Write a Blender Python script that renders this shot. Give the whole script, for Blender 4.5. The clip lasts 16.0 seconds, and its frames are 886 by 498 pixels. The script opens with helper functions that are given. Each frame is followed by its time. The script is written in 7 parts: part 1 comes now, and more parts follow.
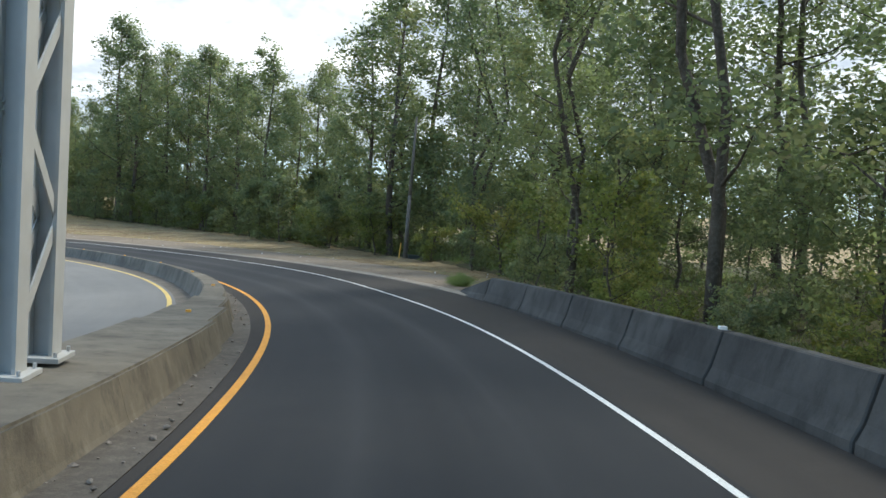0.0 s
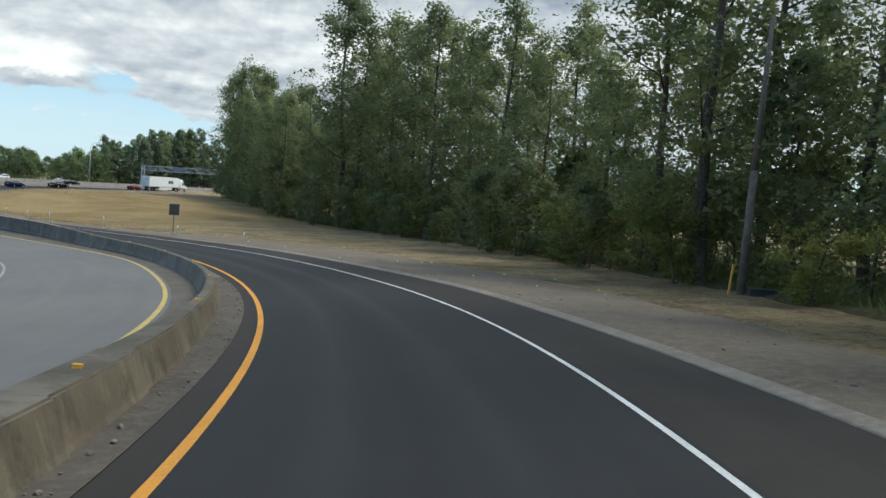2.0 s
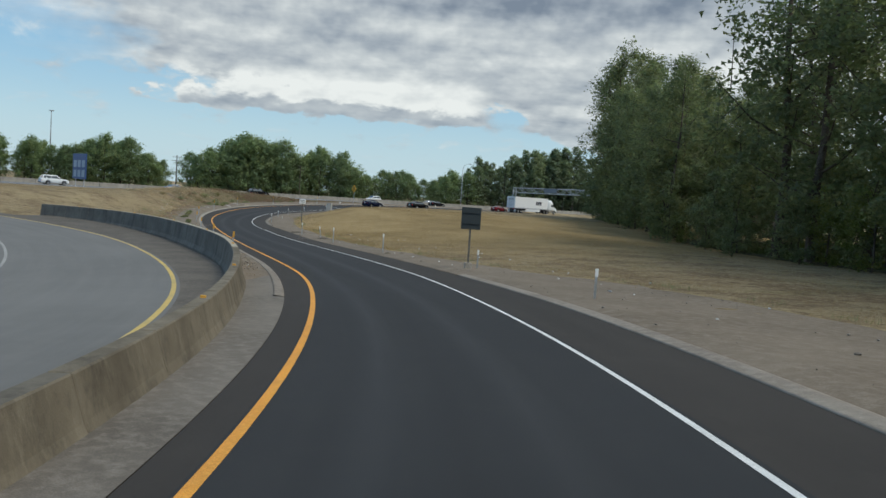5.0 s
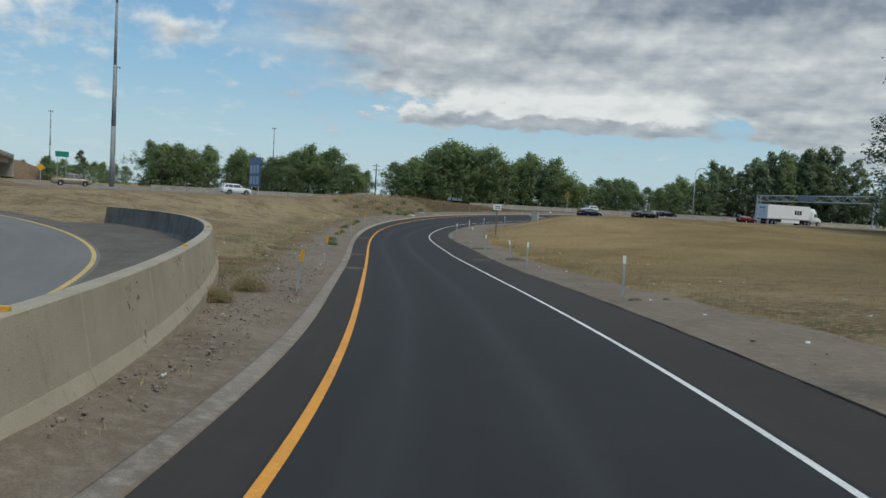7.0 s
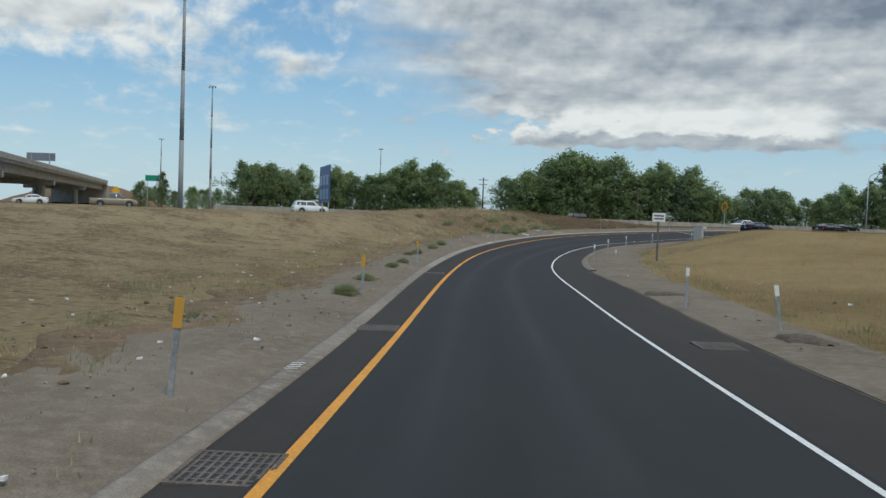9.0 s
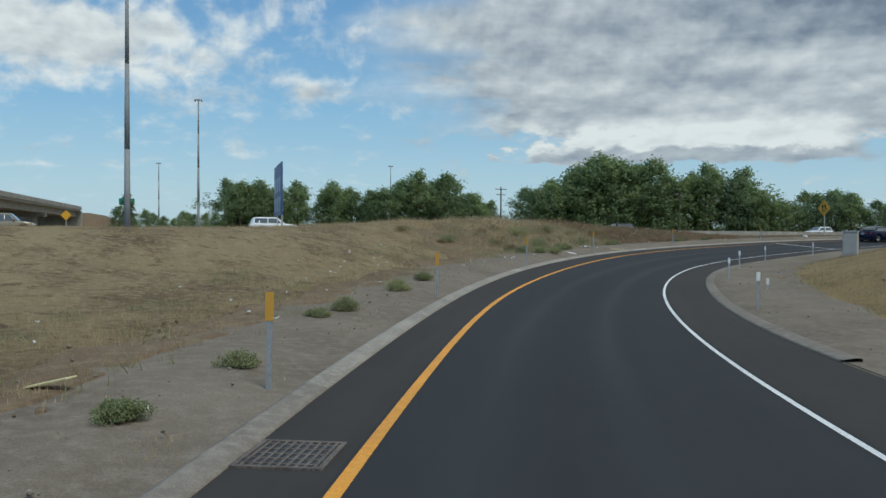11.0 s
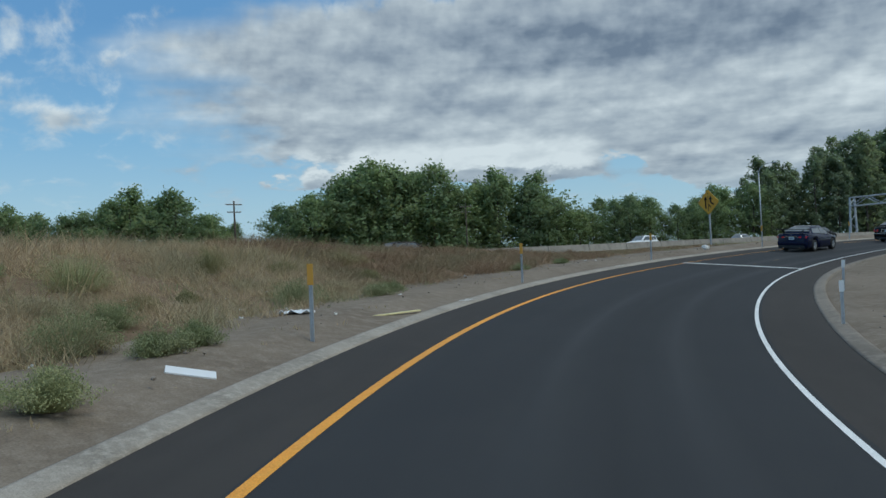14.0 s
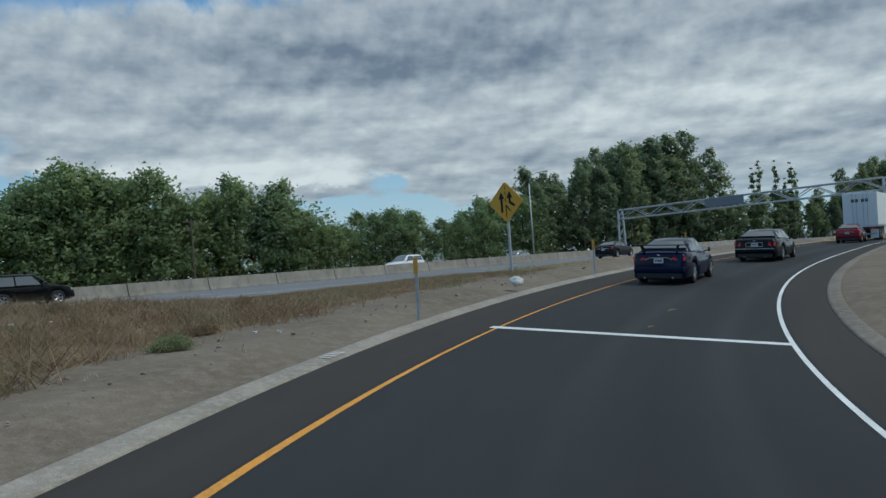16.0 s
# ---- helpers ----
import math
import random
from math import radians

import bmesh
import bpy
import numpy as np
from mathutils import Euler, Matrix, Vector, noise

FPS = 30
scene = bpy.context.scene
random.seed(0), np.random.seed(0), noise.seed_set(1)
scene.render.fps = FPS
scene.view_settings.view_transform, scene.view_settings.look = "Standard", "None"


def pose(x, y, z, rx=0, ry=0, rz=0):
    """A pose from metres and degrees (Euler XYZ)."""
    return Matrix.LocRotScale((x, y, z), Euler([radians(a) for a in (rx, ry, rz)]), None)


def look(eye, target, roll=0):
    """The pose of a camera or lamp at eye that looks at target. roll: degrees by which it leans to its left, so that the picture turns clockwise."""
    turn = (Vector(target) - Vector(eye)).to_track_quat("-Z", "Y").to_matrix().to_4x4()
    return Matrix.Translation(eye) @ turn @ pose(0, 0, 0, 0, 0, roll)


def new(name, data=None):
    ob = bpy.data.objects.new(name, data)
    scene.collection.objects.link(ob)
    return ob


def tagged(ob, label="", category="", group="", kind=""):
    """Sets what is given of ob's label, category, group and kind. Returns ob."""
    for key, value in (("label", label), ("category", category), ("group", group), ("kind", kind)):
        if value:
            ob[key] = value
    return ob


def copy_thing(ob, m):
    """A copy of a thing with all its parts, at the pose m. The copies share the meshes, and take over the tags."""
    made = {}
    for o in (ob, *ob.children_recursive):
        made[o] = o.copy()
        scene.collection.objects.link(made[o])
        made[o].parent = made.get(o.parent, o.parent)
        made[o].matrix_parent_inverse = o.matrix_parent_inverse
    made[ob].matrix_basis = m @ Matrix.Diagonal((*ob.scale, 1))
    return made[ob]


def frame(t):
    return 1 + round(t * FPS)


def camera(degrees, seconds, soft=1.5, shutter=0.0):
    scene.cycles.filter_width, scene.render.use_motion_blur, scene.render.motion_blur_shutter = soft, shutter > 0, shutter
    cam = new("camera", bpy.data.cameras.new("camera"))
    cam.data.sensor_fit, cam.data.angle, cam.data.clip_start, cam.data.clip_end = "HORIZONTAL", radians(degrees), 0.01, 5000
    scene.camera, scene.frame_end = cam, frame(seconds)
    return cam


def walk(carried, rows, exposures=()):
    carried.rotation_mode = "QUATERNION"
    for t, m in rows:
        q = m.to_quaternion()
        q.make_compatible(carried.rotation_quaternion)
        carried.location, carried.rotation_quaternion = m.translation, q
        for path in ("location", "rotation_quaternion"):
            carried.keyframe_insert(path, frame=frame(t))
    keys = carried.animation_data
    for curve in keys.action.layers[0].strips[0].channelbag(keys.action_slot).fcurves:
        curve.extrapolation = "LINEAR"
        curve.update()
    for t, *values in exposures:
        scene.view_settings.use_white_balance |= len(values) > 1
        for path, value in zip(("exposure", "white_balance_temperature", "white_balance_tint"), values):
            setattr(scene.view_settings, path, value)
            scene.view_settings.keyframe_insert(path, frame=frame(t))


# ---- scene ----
cam = camera(58.06, 16.0)
PATH = [
    (0, (-0.000, 0.000, 2.597), (-0.864, 9.943, 1.974), 3.87),
    (0.5, (-0.771, 6.741, 2.176), (-2.407, 16.587, 1.550), 3.74),
    (1, (-2.038, 13.399, 1.768), (-4.446, 23.085, 1.145), 3.77),
    (1.5, (-3.908, 19.921, 1.375), (-7.103, 29.374, 0.725), 3.96),
    (2, (-6.373, 26.238, 0.985), (-10.311, 35.406, 0.319), 4.02),
    (2.5, (-9.373, 32.324, 0.588), (-14.024, 41.152, -0.078), 4.03),
    (3, (-12.827, 38.170, 0.183), (-18.170, 46.597, -0.471), 4.09),
    (3.5, (-16.671, 43.771, -0.210), (-22.657, 51.755, -0.859), 4.16),
    (4, (-20.877, 49.106, -0.570), (-27.464, 56.604, -1.206), 4.13),
    (4.5, (-25.417, 54.153, -0.892), (-32.549, 61.133, -1.524), 3.99),
    (5, (-30.318, 58.844, -1.186), (-37.969, 65.252, -1.812), 3.81),
    (5.5, (-35.534, 63.181, -1.471), (-43.659, 68.976, -2.099), 3.71),
    (6, (-41.039, 67.151, -1.760), (-49.566, 72.336, -2.391), 3.63),
    (6.5, (-46.800, 70.754, -2.052), (-55.643, 75.380, -2.680), 3.51),
    (7, (-52.782, 74.005, -2.341), (-61.857, 78.161, -2.950), 3.26),
    (7.5, (-58.944, 76.954, -2.599), (-68.202, 80.692, -3.158), 2.92),
    (8, (-65.237, 79.640, -2.814), (-74.645, 82.992, -3.319), 2.50),
    (8.5, (-71.635, 82.148, -3.016), (-81.147, 85.201, -3.480), 2.26),
    (9, (-78.127, 84.581, -3.199), (-87.716, 87.390, -3.594), 2.03),
    (9.5, (-84.648, 86.891, -3.360), (-94.284, 89.549, -3.663), 1.61),
    (10, (-91.163, 89.088, -3.493), (-100.816, 91.687, -3.723), 1.12),
    (10.5, (-97.633, 91.240, -3.586), (-107.294, 93.815, -3.766), 0.64),
    (11, (-104.013, 93.444, -3.628), (-113.674, 96.022, -3.772), 0.24),
    (11.5, (-110.254, 95.792, -3.615), (-119.901, 98.426, -3.725), -0.08),
    (12, (-116.293, 98.391, -3.559), (-125.789, 101.525, -3.617), -0.50),
    (12.5, (-122.126, 101.139, -3.488), (-131.415, 104.844, -3.504), -1.16),
    (13, (-127.711, 104.150, -3.424), (-136.803, 108.314, -3.404), -1.87),
    (13.5, (-133.042, 107.406, -3.330), (-141.910, 112.026, -3.263), -2.41),
    (14, (-138.105, 110.943, -3.212), (-146.696, 116.060, -3.100), -2.91),
    (14.5, (-142.847, 114.809, -3.060), (-151.089, 120.470, -2.921), -3.39),
    (15, (-147.278, 118.934, -2.890), (-155.097, 125.167, -2.743), -3.75),
    (15.5, (-151.355, 123.342, -2.746), (-158.661, 130.169, -2.587), -4.02),
    (16, (-155.033, 128.096, -2.617), (-161.798, 135.459, -2.457), -4.22),
]
walk(cam, [(t, look(eye, target, roll)) for t, eye, target, roll in PATH],
     [(0.0, 1.17, 6480, 5), (0.5, 1.06, 6480, 5), (1.0, 0.80, 6480, 5), (2.0, 0.46, 6480, 4), (3.5, 0.26, 6480, 5), (5.0, 0.10, 6480, 4), (7.0, -0.06, 6450, 4), (9.0, 0.0, 6420, 4), (12.0, -0.11, 6000, 0), (14.0, -0.17, 5840, 0), (16.0, -0.20, 5940, 0)])

# ---------------------------------------------------------------- light
world = bpy.data.worlds.new("world")
scene.world = world
world.use_nodes = True
SUN_AZ, SUN_EL = radians(72), radians(54)     # azimuth counted from +y towards +x


class Nodes:
    """Short-hand for building a node tree."""

    def __init__(self, tree):
        self.tree = tree
        tree.nodes.clear()

    def add(self, kind, ins=None, **props):
        n = self.tree.nodes.new(kind)
        for k, v in props.items():
            setattr(n, k, v)
        for k, v in (ins or {}).items():
            sock = n.inputs[k]
            if isinstance(v, bpy.types.NodeSocket):
                self.tree.links.new(v, sock)
            else:
                sock.default_value = v
        return n

    def math(self, op, a, b=0.0, c=0.0, clamp=False):
        return self.add("ShaderNodeMath", {0: a, 1: b, 2: c}, operation=op, use_clamp=clamp).outputs[0]

    def vmath(self, op, a, b=(0, 0, 0)):
        return self.add("ShaderNodeVectorMath", {0: a, 1: b}, operation=op).outputs[0]

    def noise(self, vec, scale, detail=4.0, rough=0.55, out=0, distortion=0.0):
        return self.add("ShaderNodeTexNoise", {"Vector": vec, "Scale": scale, "Detail": detail, "Roughness": rough,
                                               "Distortion": distortion}).outputs[out]

    def ramp(self, fac, stops):
        n = self.add("ShaderNodeValToRGB", {0: fac})
        el = n.color_ramp.elements
        while len(el) < len(stops):
            el.new(0.5)
        for e, (p, c) in zip(el, stops):
            e.position = p
            e.color = (*c, 1) if len(c) == 3 else c
        return n.outputs[0]

    def mix(self, fac, a, b, mode="MIX"):
        n = self.add("ShaderNodeMix", data_type="RGBA", blend_type=mode)
        for sock, v in ((n.inputs[0], fac), (n.inputs[6], a), (n.inputs[7], b)):
            if isinstance(v, bpy.types.NodeSocket):
                self.tree.links.new(v, sock)
            else:
                sock.default_value = v if not isinstance(v, tuple) or len(v) == 4 else (*v, 1)
        return n.outputs[2]


def grey(v):
    return (v, v, v)


def build_sky():
    """Broken stratocumulus: an overcast north with a heavy grey bank, a row of low white cumulus, an open blue west."""
    n = Nodes(world.node_tree)
    sky = n.add("ShaderNodeTexSky", sky_type="NISHITA", sun_disc=False, sun_elevation=SUN_EL, sun_rotation=SUN_AZ,
                altitude=50, air_density=1.0, dust_density=1.2, ozone_density=1.4)
    way = n.add("ShaderNodeTexCoord").outputs["Generated"]
    mul, add, sub = (lambda a, b: n.math("MULTIPLY", a, b)), (lambda a, b: n.math("ADD", a, b)), (lambda a, b: n.math("SUBTRACT", a, b))

    def dot(v):
        return n.add("ShaderNodeVectorMath", {0: way, 1: v}, operation="DOT_PRODUCT").outputs["Value"]

    # bearing from the north-west (anticlockwise) and elevation, in degrees
    az = mul(n.math("ARCTAN2", dot((-math.sin(radians(140)), math.cos(radians(140)), 0)), dot((math.cos(radians(140)), math.sin(radians(140)), 0))), math.degrees(1))
    el = mul(n.math("ARCSINE", n.math("MAXIMUM", dot((0, 0, 1)), 0.0)), math.degrees(1))
    rise = mul(n.math("LOGARITHM", add(el, 2.5), math.e), 4.0)

    def field(du, dv, sx, scale, detail, rough, distortion=0.0):
        at = n.add("ShaderNodeCombineXYZ", {0: n.math("MULTIPLY_ADD", az, sx, du), 1: add(rise, dv)}).outputs[0]
        return n.noise(at, scale, detail, rough, distortion=distortion)

    def step(v, a, b):
        return n.add("ShaderNodeMapRange", {0: v, 1: a, 2: b, 3: 0.0, 4: 1.0}, interpolation_type="SMOOTHSTEP").outputs[0]

    def blob(a, e, ra, re):
        x, y = mul(sub(az, a), 1 / ra), mul(sub(el, e), 1 / re)
        return n.math("POWER", math.e, mul(add(mul(x, x), mul(y, y)), -1.0))

    lump = field(3.0, 0.0, 0.23, 1.7, 7.0, 0.56, 0.2)
    lump_up = field(3.05, 0.16, 0.23, 1.7, 7.0, 0.56, 0.2)
    broad = field(9.0, 4.0, 0.05, 1.3, 4.0, 0.5)
    wave = field(1.0, 7.0, 0.06, 1.6, 5.0, 0.55)
    # the layer over the north and how it breaks up
    ragged = n.math("MULTIPLY_ADD", sub(broad, 0.5), 26.0, n.math("MULTIPLY_ADD", sub(lump, 0.5), 30.0, az))
    layer = mul(sub(1.0, step(ragged, 12.0, 31.0)), step(n.math("MULTIPLY_ADD", step(az, 1, -14), 4.6, n.math("MULTIPLY_ADD", sub(lump, 0.5), 3.0, el)), 6.9, 8.0))
    layer = mul(layer, step(az, -150, -90))
    row_el = n.math("MULTIPLY_ADD", sub(lump, 0.5), 1.3, el)
    row = mul(mul(sub(1.0, step(n.math("MULTIPLY_ADD", sub(lump, 0.5), 26.0, n.math("MULTIPLY_ADD", sub(el, 6.0), 1.6, az)), 16.0, 21.5)), step(az, -3.5, -0.5)), mul(step(row_el, 5.05, 5.5), sub(1.0, step(el, 7.4, 8.8))))
    cover = add(mul(layer, 0.55), mul(row, 0.55))
    for w, a, e, ra, re in ((0.42, 52, 12.6, 10, 2.7), (0.17, 34, 10.0, 6, 1.1), (0.19, 26, 14.6, 9, 2.0), (-0.62, 13, 20.2, 15, 2.6), (0.22, -7, 5.3, 6, 0.45),
                            (0.2, -26, 6.9, 14, 1.0), (0.10, 29, 6.0, 5, 0.5), (0.3, 70, 32, 36, 15)):
        cover = n.math("MULTIPLY_ADD", blob(a, e, ra, re), w, cover)
    dens = add(cover, add(mul(sub(lump, 0.5), 0.9), mul(sub(broad, 0.5), 0.35)))
    mask = step(dens, 0.02, 0.36)
    # light and shade within the layer
    soft = sub(field(3.0, 0.0, 0.2, 1.5, 3.5, 0.5), field(3.06, 0.2, 0.2, 1.5, 3.5, 0.5))
    relief = add(mul(soft, 1.0), mul(sub(lump, lump_up), 0.45))
    tone = add(n.math("MULTIPLY_ADD", sub(wave, 0.5), 1.15, 0.53), relief)
    tone = n.math("MULTIPLY_ADD", step(dens, 0.30, 0.85), -0.08, tone)
    tone = n.math("MULTIPLY_ADD", blob(-24, 9.6, 17, 1.5), 0.35, tone)
    tone = n.math("MULTIPLY_ADD", step(az, -30, -48), -0.04, tone)
    puff = n.math("MULTIPLY_ADD", sub(lump, 0.5), 1.6, mul(sub(el, 5.9), 0.62))
    crest = step(n.math("MULTIPLY_ADD", step(az, 17, 21), 0.5, puff), -0.05, 0.35)
    tone = add(mul(tone, sub(1.0, row)), mul(row, add(n.math("MULTIPLY_ADD", crest, 0.62, 0.38), mul(relief, 0.8))))
    tone = n.math("MULTIPLY_ADD", step(az, 24, 34), 0.35, tone)
    x, y = mul(add(az, 6.5), 1 / 21.0), mul(sub(el, n.math("MULTIPLY_ADD", az, 0.02, 14.6)), 1 / 2.7)
    reach = n.math("SQRT", add(mul(x, x), mul(y, y)))
    heavy = sub(1.0, step(n.math("MULTIPLY_ADD", sub(field(4.0, 2.0, 0.07, 1.6, 6.0, 0.58), 0.5), 1.1, reach), 0.15, 1.25))
    tone = n.math("MULTIPLY_ADD", heavy, -0.36, tone)
    cloud = n.ramp(tone, [(0.0, (0.19, 0.225, 0.29)), (0.30, (0.345, 0.378, 0.435)), (0.62, (0.53, 0.553, 0.585)), (1.0, (0.80, 0.803, 0.805))])
    cloud = n.vmath("SCALE", cloud)
    cloud.node.inputs["Scale"].default_value = 10.0
    clear = n.ramp(mul(el, 1 / 30.0), [(0.0, (0.56, 0.69, 0.78)), (0.13, (0.44, 0.625, 0.765)), (0.30, (0.28, 0.51, 0.745)), (0.55, (0.165, 0.36, 0.65))])
    clear = n.vmath("SCALE", clear)
    clear.node.inputs["Scale"].default_value = 10.0
    blue = n.mix(0.72, sky.outputs[0], clear)
    col = n.mix(n.math("MULTIPLY", mask, 0.96), blue, cloud)
    # haze towards the horizon
    col = n.mix(mul(sub(1.0, step(el, 0.5, 6.5)), 0.45), col, (5.0, 6.4, 7.3, 1))
    bg = n.add("ShaderNodeBackground", {"Color": col, "Strength": 0.10})
    n.add("ShaderNodeOutputWorld", {"Surface": bg.outputs[0]})


build_sky()
sun = new("sun", bpy.data.lights.new("sun", "SUN"))
sun.data.energy, sun.data.angle, sun.data.color = 2.1, radians(24), (1.0, 0.95, 0.88)
sun.matrix_world = look((0, 0, 60), (0 - math.sin(SUN_AZ) * math.cos(SUN_EL), 0 - math.cos(SUN_AZ) * math.cos(SUN_EL), 60 - math.sin(SUN_EL)))
scene.view_settings.exposure = 0.0


# ---------------------------------------------------------------- materials
def material(name, build):
    m = bpy.data.materials.new(name)
    m.use_nodes = True
    n = Nodes(m.node_tree)
    pos = n.add("ShaderNodeNewGeometry").outputs["Position"]
    n.add("ShaderNodeOutputMaterial", {"Surface": build(n, pos)})
    return m


def surface(n, color, rough=0.8, metal=0.0, bump=None, strength=0.3, distance=0.02, spec=0.5, coat=0.0):
    ins = {"Base Color": color if isinstance(color, bpy.types.NodeSocket) else (*color[:3], 1), "Roughness": rough, "Metallic": metal,
           "Specular IOR Level": spec, "Coat Weight": coat}
    if bump is not None:
        ins["Normal"] = n.add("ShaderNodeBump", {"Height": bump, "Strength": strength, "Distance": distance}).outputs[0]
    return n.add("ShaderNodeBsdfPrincipled", ins).outputs[0]


def two_scale(name, base, dark, light, big=0.3, small=8.0, rough=0.85, bump=0.3, distance=0.02, metal=0.0, grain=60.0, spec=0.4):
    """A worn surface: broad stains, patches and a fine grain."""

    def build(n, pos):
        a = n.noise(pos, big, 5.0, 0.6)
        b = n.noise(pos, small, 6.0, 0.65)
        g = n.noise(pos, grain, 3.0, 0.6)
        c = n.mix(n.ramp(a, [(0.35, grey(0)), (0.65, grey(1))]), dark, base)
        c = n.mix(n.ramp(b, [(0.45, grey(0)), (0.75, grey(1))]), c, light)
        c = n.mix(0.5, c, n.mix(n.ramp(g, [(0.3, grey(0)), (0.7, grey(1))]), grey(0.55) + (1,), grey(1.4) + (1,)), "MULTIPLY")
        r = n.math("MULTIPLY_ADD", b, 0.2, rough - 0.1)
        return surface(n, c, r, metal, n.math("ADD", b, n.math("MULTIPLY", g, 0.5)), bump, distance, spec)

    return material(name, build)


def plain(name, color, rough=0.5, metal=0.0, coat=0.0, vary=0.06, scale=6.0, spec=0.5):
    """A painted or moulded surface with slight dirt."""

    def build(n, pos):
        a = n.noise(pos, scale, 5.0, 0.6)
        c = n.mix(a, tuple(v * (1 - vary) for v in color) + (1,), tuple(min(1, v * (1 + vary)) for v in color) + (1,))
        return surface(n, c, n.math("MULTIPLY_ADD", a, 0.12, rough - 0.06, clamp=True), metal, None, spec=spec, coat=coat)

    return material(name, build)


def asphalt_material(name, base, streak, tracks=False, rough=0.9):
    def build(n, pos):
        a = n.noise(pos, 0.12, 4.0, 0.6)
        b = n.noise(pos, 1.3, 5.0, 0.6)
        g = n.noise(pos, 90.0, 2.0, 0.7)
        c = n.mix(n.ramp(a, [(0.3, grey(0)), (0.7, grey(1))]), base, tuple(v * 1.22 for v in base))
        c = n.mix(n.ramp(b, [(0.5, grey(0)), (0.85, grey(0.5))]), c, streak)
        c = n.mix(0.5, c, n.mix(g, grey(0.5) + (1,), grey(1.5) + (1,)), "MULTIPLY")
        # long streaks along the road and the polished wheel tracks
        uv = n.add("ShaderNodeSeparateXYZ", {0: n.add("ShaderNodeTexCoord").outputs["UV"]})
        along = n.add("ShaderNodeCombineXYZ", {0: n.math("MULTIPLY", uv.outputs[0], 1.1), 1: n.math("MULTIPLY", uv.outputs[1], 0.05)}).outputs[0]
        st = n.noise(along, 1.6, 5.0, 0.6)
        c = n.mix(n.ramp(st, [(0.42, grey(0)), (0.75, grey(0.28))]), c, tuple(v * 1.2 for v in streak))
        rr = rough
        if tracks:
            off = n.math("ABSOLUTE", n.math("SUBTRACT", n.math("ABSOLUTE", n.math("SUBTRACT", uv.outputs[0], 0.35)), 0.85))
            worn = n.math("MULTIPLY", n.ramp(off, [(0.0, grey(1)), (0.42, grey(0))]), n.math("MULTIPLY_ADD", st, 0.8, 0.2))
            c = n.mix(n.math("MULTIPLY", worn, 0.30), c, tuple(v * 1.5 for v in base))
            rr = n.math("MULTIPLY_ADD", worn, -0.18, rough)
            oil = n.ramp(n.math("ABSOLUTE", n.math("SUBTRACT", uv.outputs[0], 0.35)), [(0.0, grey(1)), (0.35, grey(0))])
            c = n.mix(n.math("MULTIPLY", oil, n.math("MULTIPLY", st, 0.5)), c, tuple(v * 0.6 for v in base))
        return surface(n, c, rr, 0, g, 0.3, 0.01, 0.3)

    return material(name, build)


def concrete_material(name, base, dark, streak_up=True):
    def build(n, pos):
        a = n.noise(pos, 0.5, 6.0, 0.65)
        tall = n.vmath("MULTIPLY", pos, (2.0, 2.0, 0.6))
        b = n.noise(tall, 1.2, 6.0, 0.7)
        g = n.noise(pos, 40.0, 4.0, 0.65)
        c = n.mix(n.ramp(a, [(0.35, grey(0)), (0.7, grey(1))]), dark, base)
        c = n.mix(n.ramp(b, [(0.50, grey(0)), (0.70, grey(0.6))]), c, tuple(v * 0.5 for v in dark))
        c = n.mix(0.4, c, n.mix(g, grey(0.6) + (1,), grey(1.35) + (1,)), "MULTIPLY")
        return surface(n, c, 0.9, 0, n.math("ADD", g, b), 0.35, 0.015, 0.3)

    return material(name, build)


def leaf_material(name, deep, fresh, dry):
    def build(n, pos):
        rnd = n.add("ShaderNodeNewGeometry").outputs["Random Per Island"]
        tree_rnd = n.add("ShaderNodeObjectInfo").outputs["Random"]
        c = n.mix(rnd, deep, fresh)
        c = n.mix(n.ramp(n.math("ADD", n.math("MULTIPLY", rnd, 0.25), n.noise(pos, 0.25, 3.0)), [(0.66, grey(0)), (0.9, grey(1))]), c, dry)
        c = n.mix(1.0, c, n.mix(tree_rnd, (0.82, 0.86, 0.92, 1), (1.16, 1.15, 1.02, 1)), "MULTIPLY")
        d = n.add("ShaderNodeBsdfPrincipled", {"Base Color": c, "Roughness": 0.55, "Specular IOR Level": 0.35}).outputs[0]
        t = n.add("ShaderNodeBsdfTranslucent", {"Color": n.mix(0.4, c, (0.24, 0.35, 0.11, 1))}).outputs[0]
        return n.add("ShaderNodeMixShader", {0: 0.55, 1: d, 2: t}).outputs[0]

    return material(name, build)


M_ASPHALT = asphalt_material("asphalt", (0.026, 0.0272, 0.0295), (0.040, 0.040, 0.040), True)
# near-black colour for the painted shadow line at the asphalt edge
M_EDGE_SHADE = asphalt_material("asphalt_edge_shade", (0.010, 0.010, 0.010), (0.02, 0.019, 0.018))
M_SHOULDER = asphalt_material("asphalt_shoulder", (0.036, 0.032, 0.029), (0.060, 0.053, 0.047))
M_LOOP = asphalt_material("worn_concrete_road", (0.140, 0.137, 0.131), (0.19, 0.183, 0.172))
M_FREEWAY = asphalt_material("freeway_pavement", (0.16, 0.16, 0.165), (0.21, 0.21, 0.21))
M_CURB = two_scale("kerb_concrete", (0.34, 0.30, 0.25), (0.22, 0.195, 0.16), (0.41, 0.37, 0.315), 0.7, 9.0)
M_CURB_DUSTY = two_scale("dusty_kerb_concrete", (0.26, 0.225, 0.185), (0.17, 0.142, 0.115), (0.33, 0.29, 0.245), 0.25, 5.0)
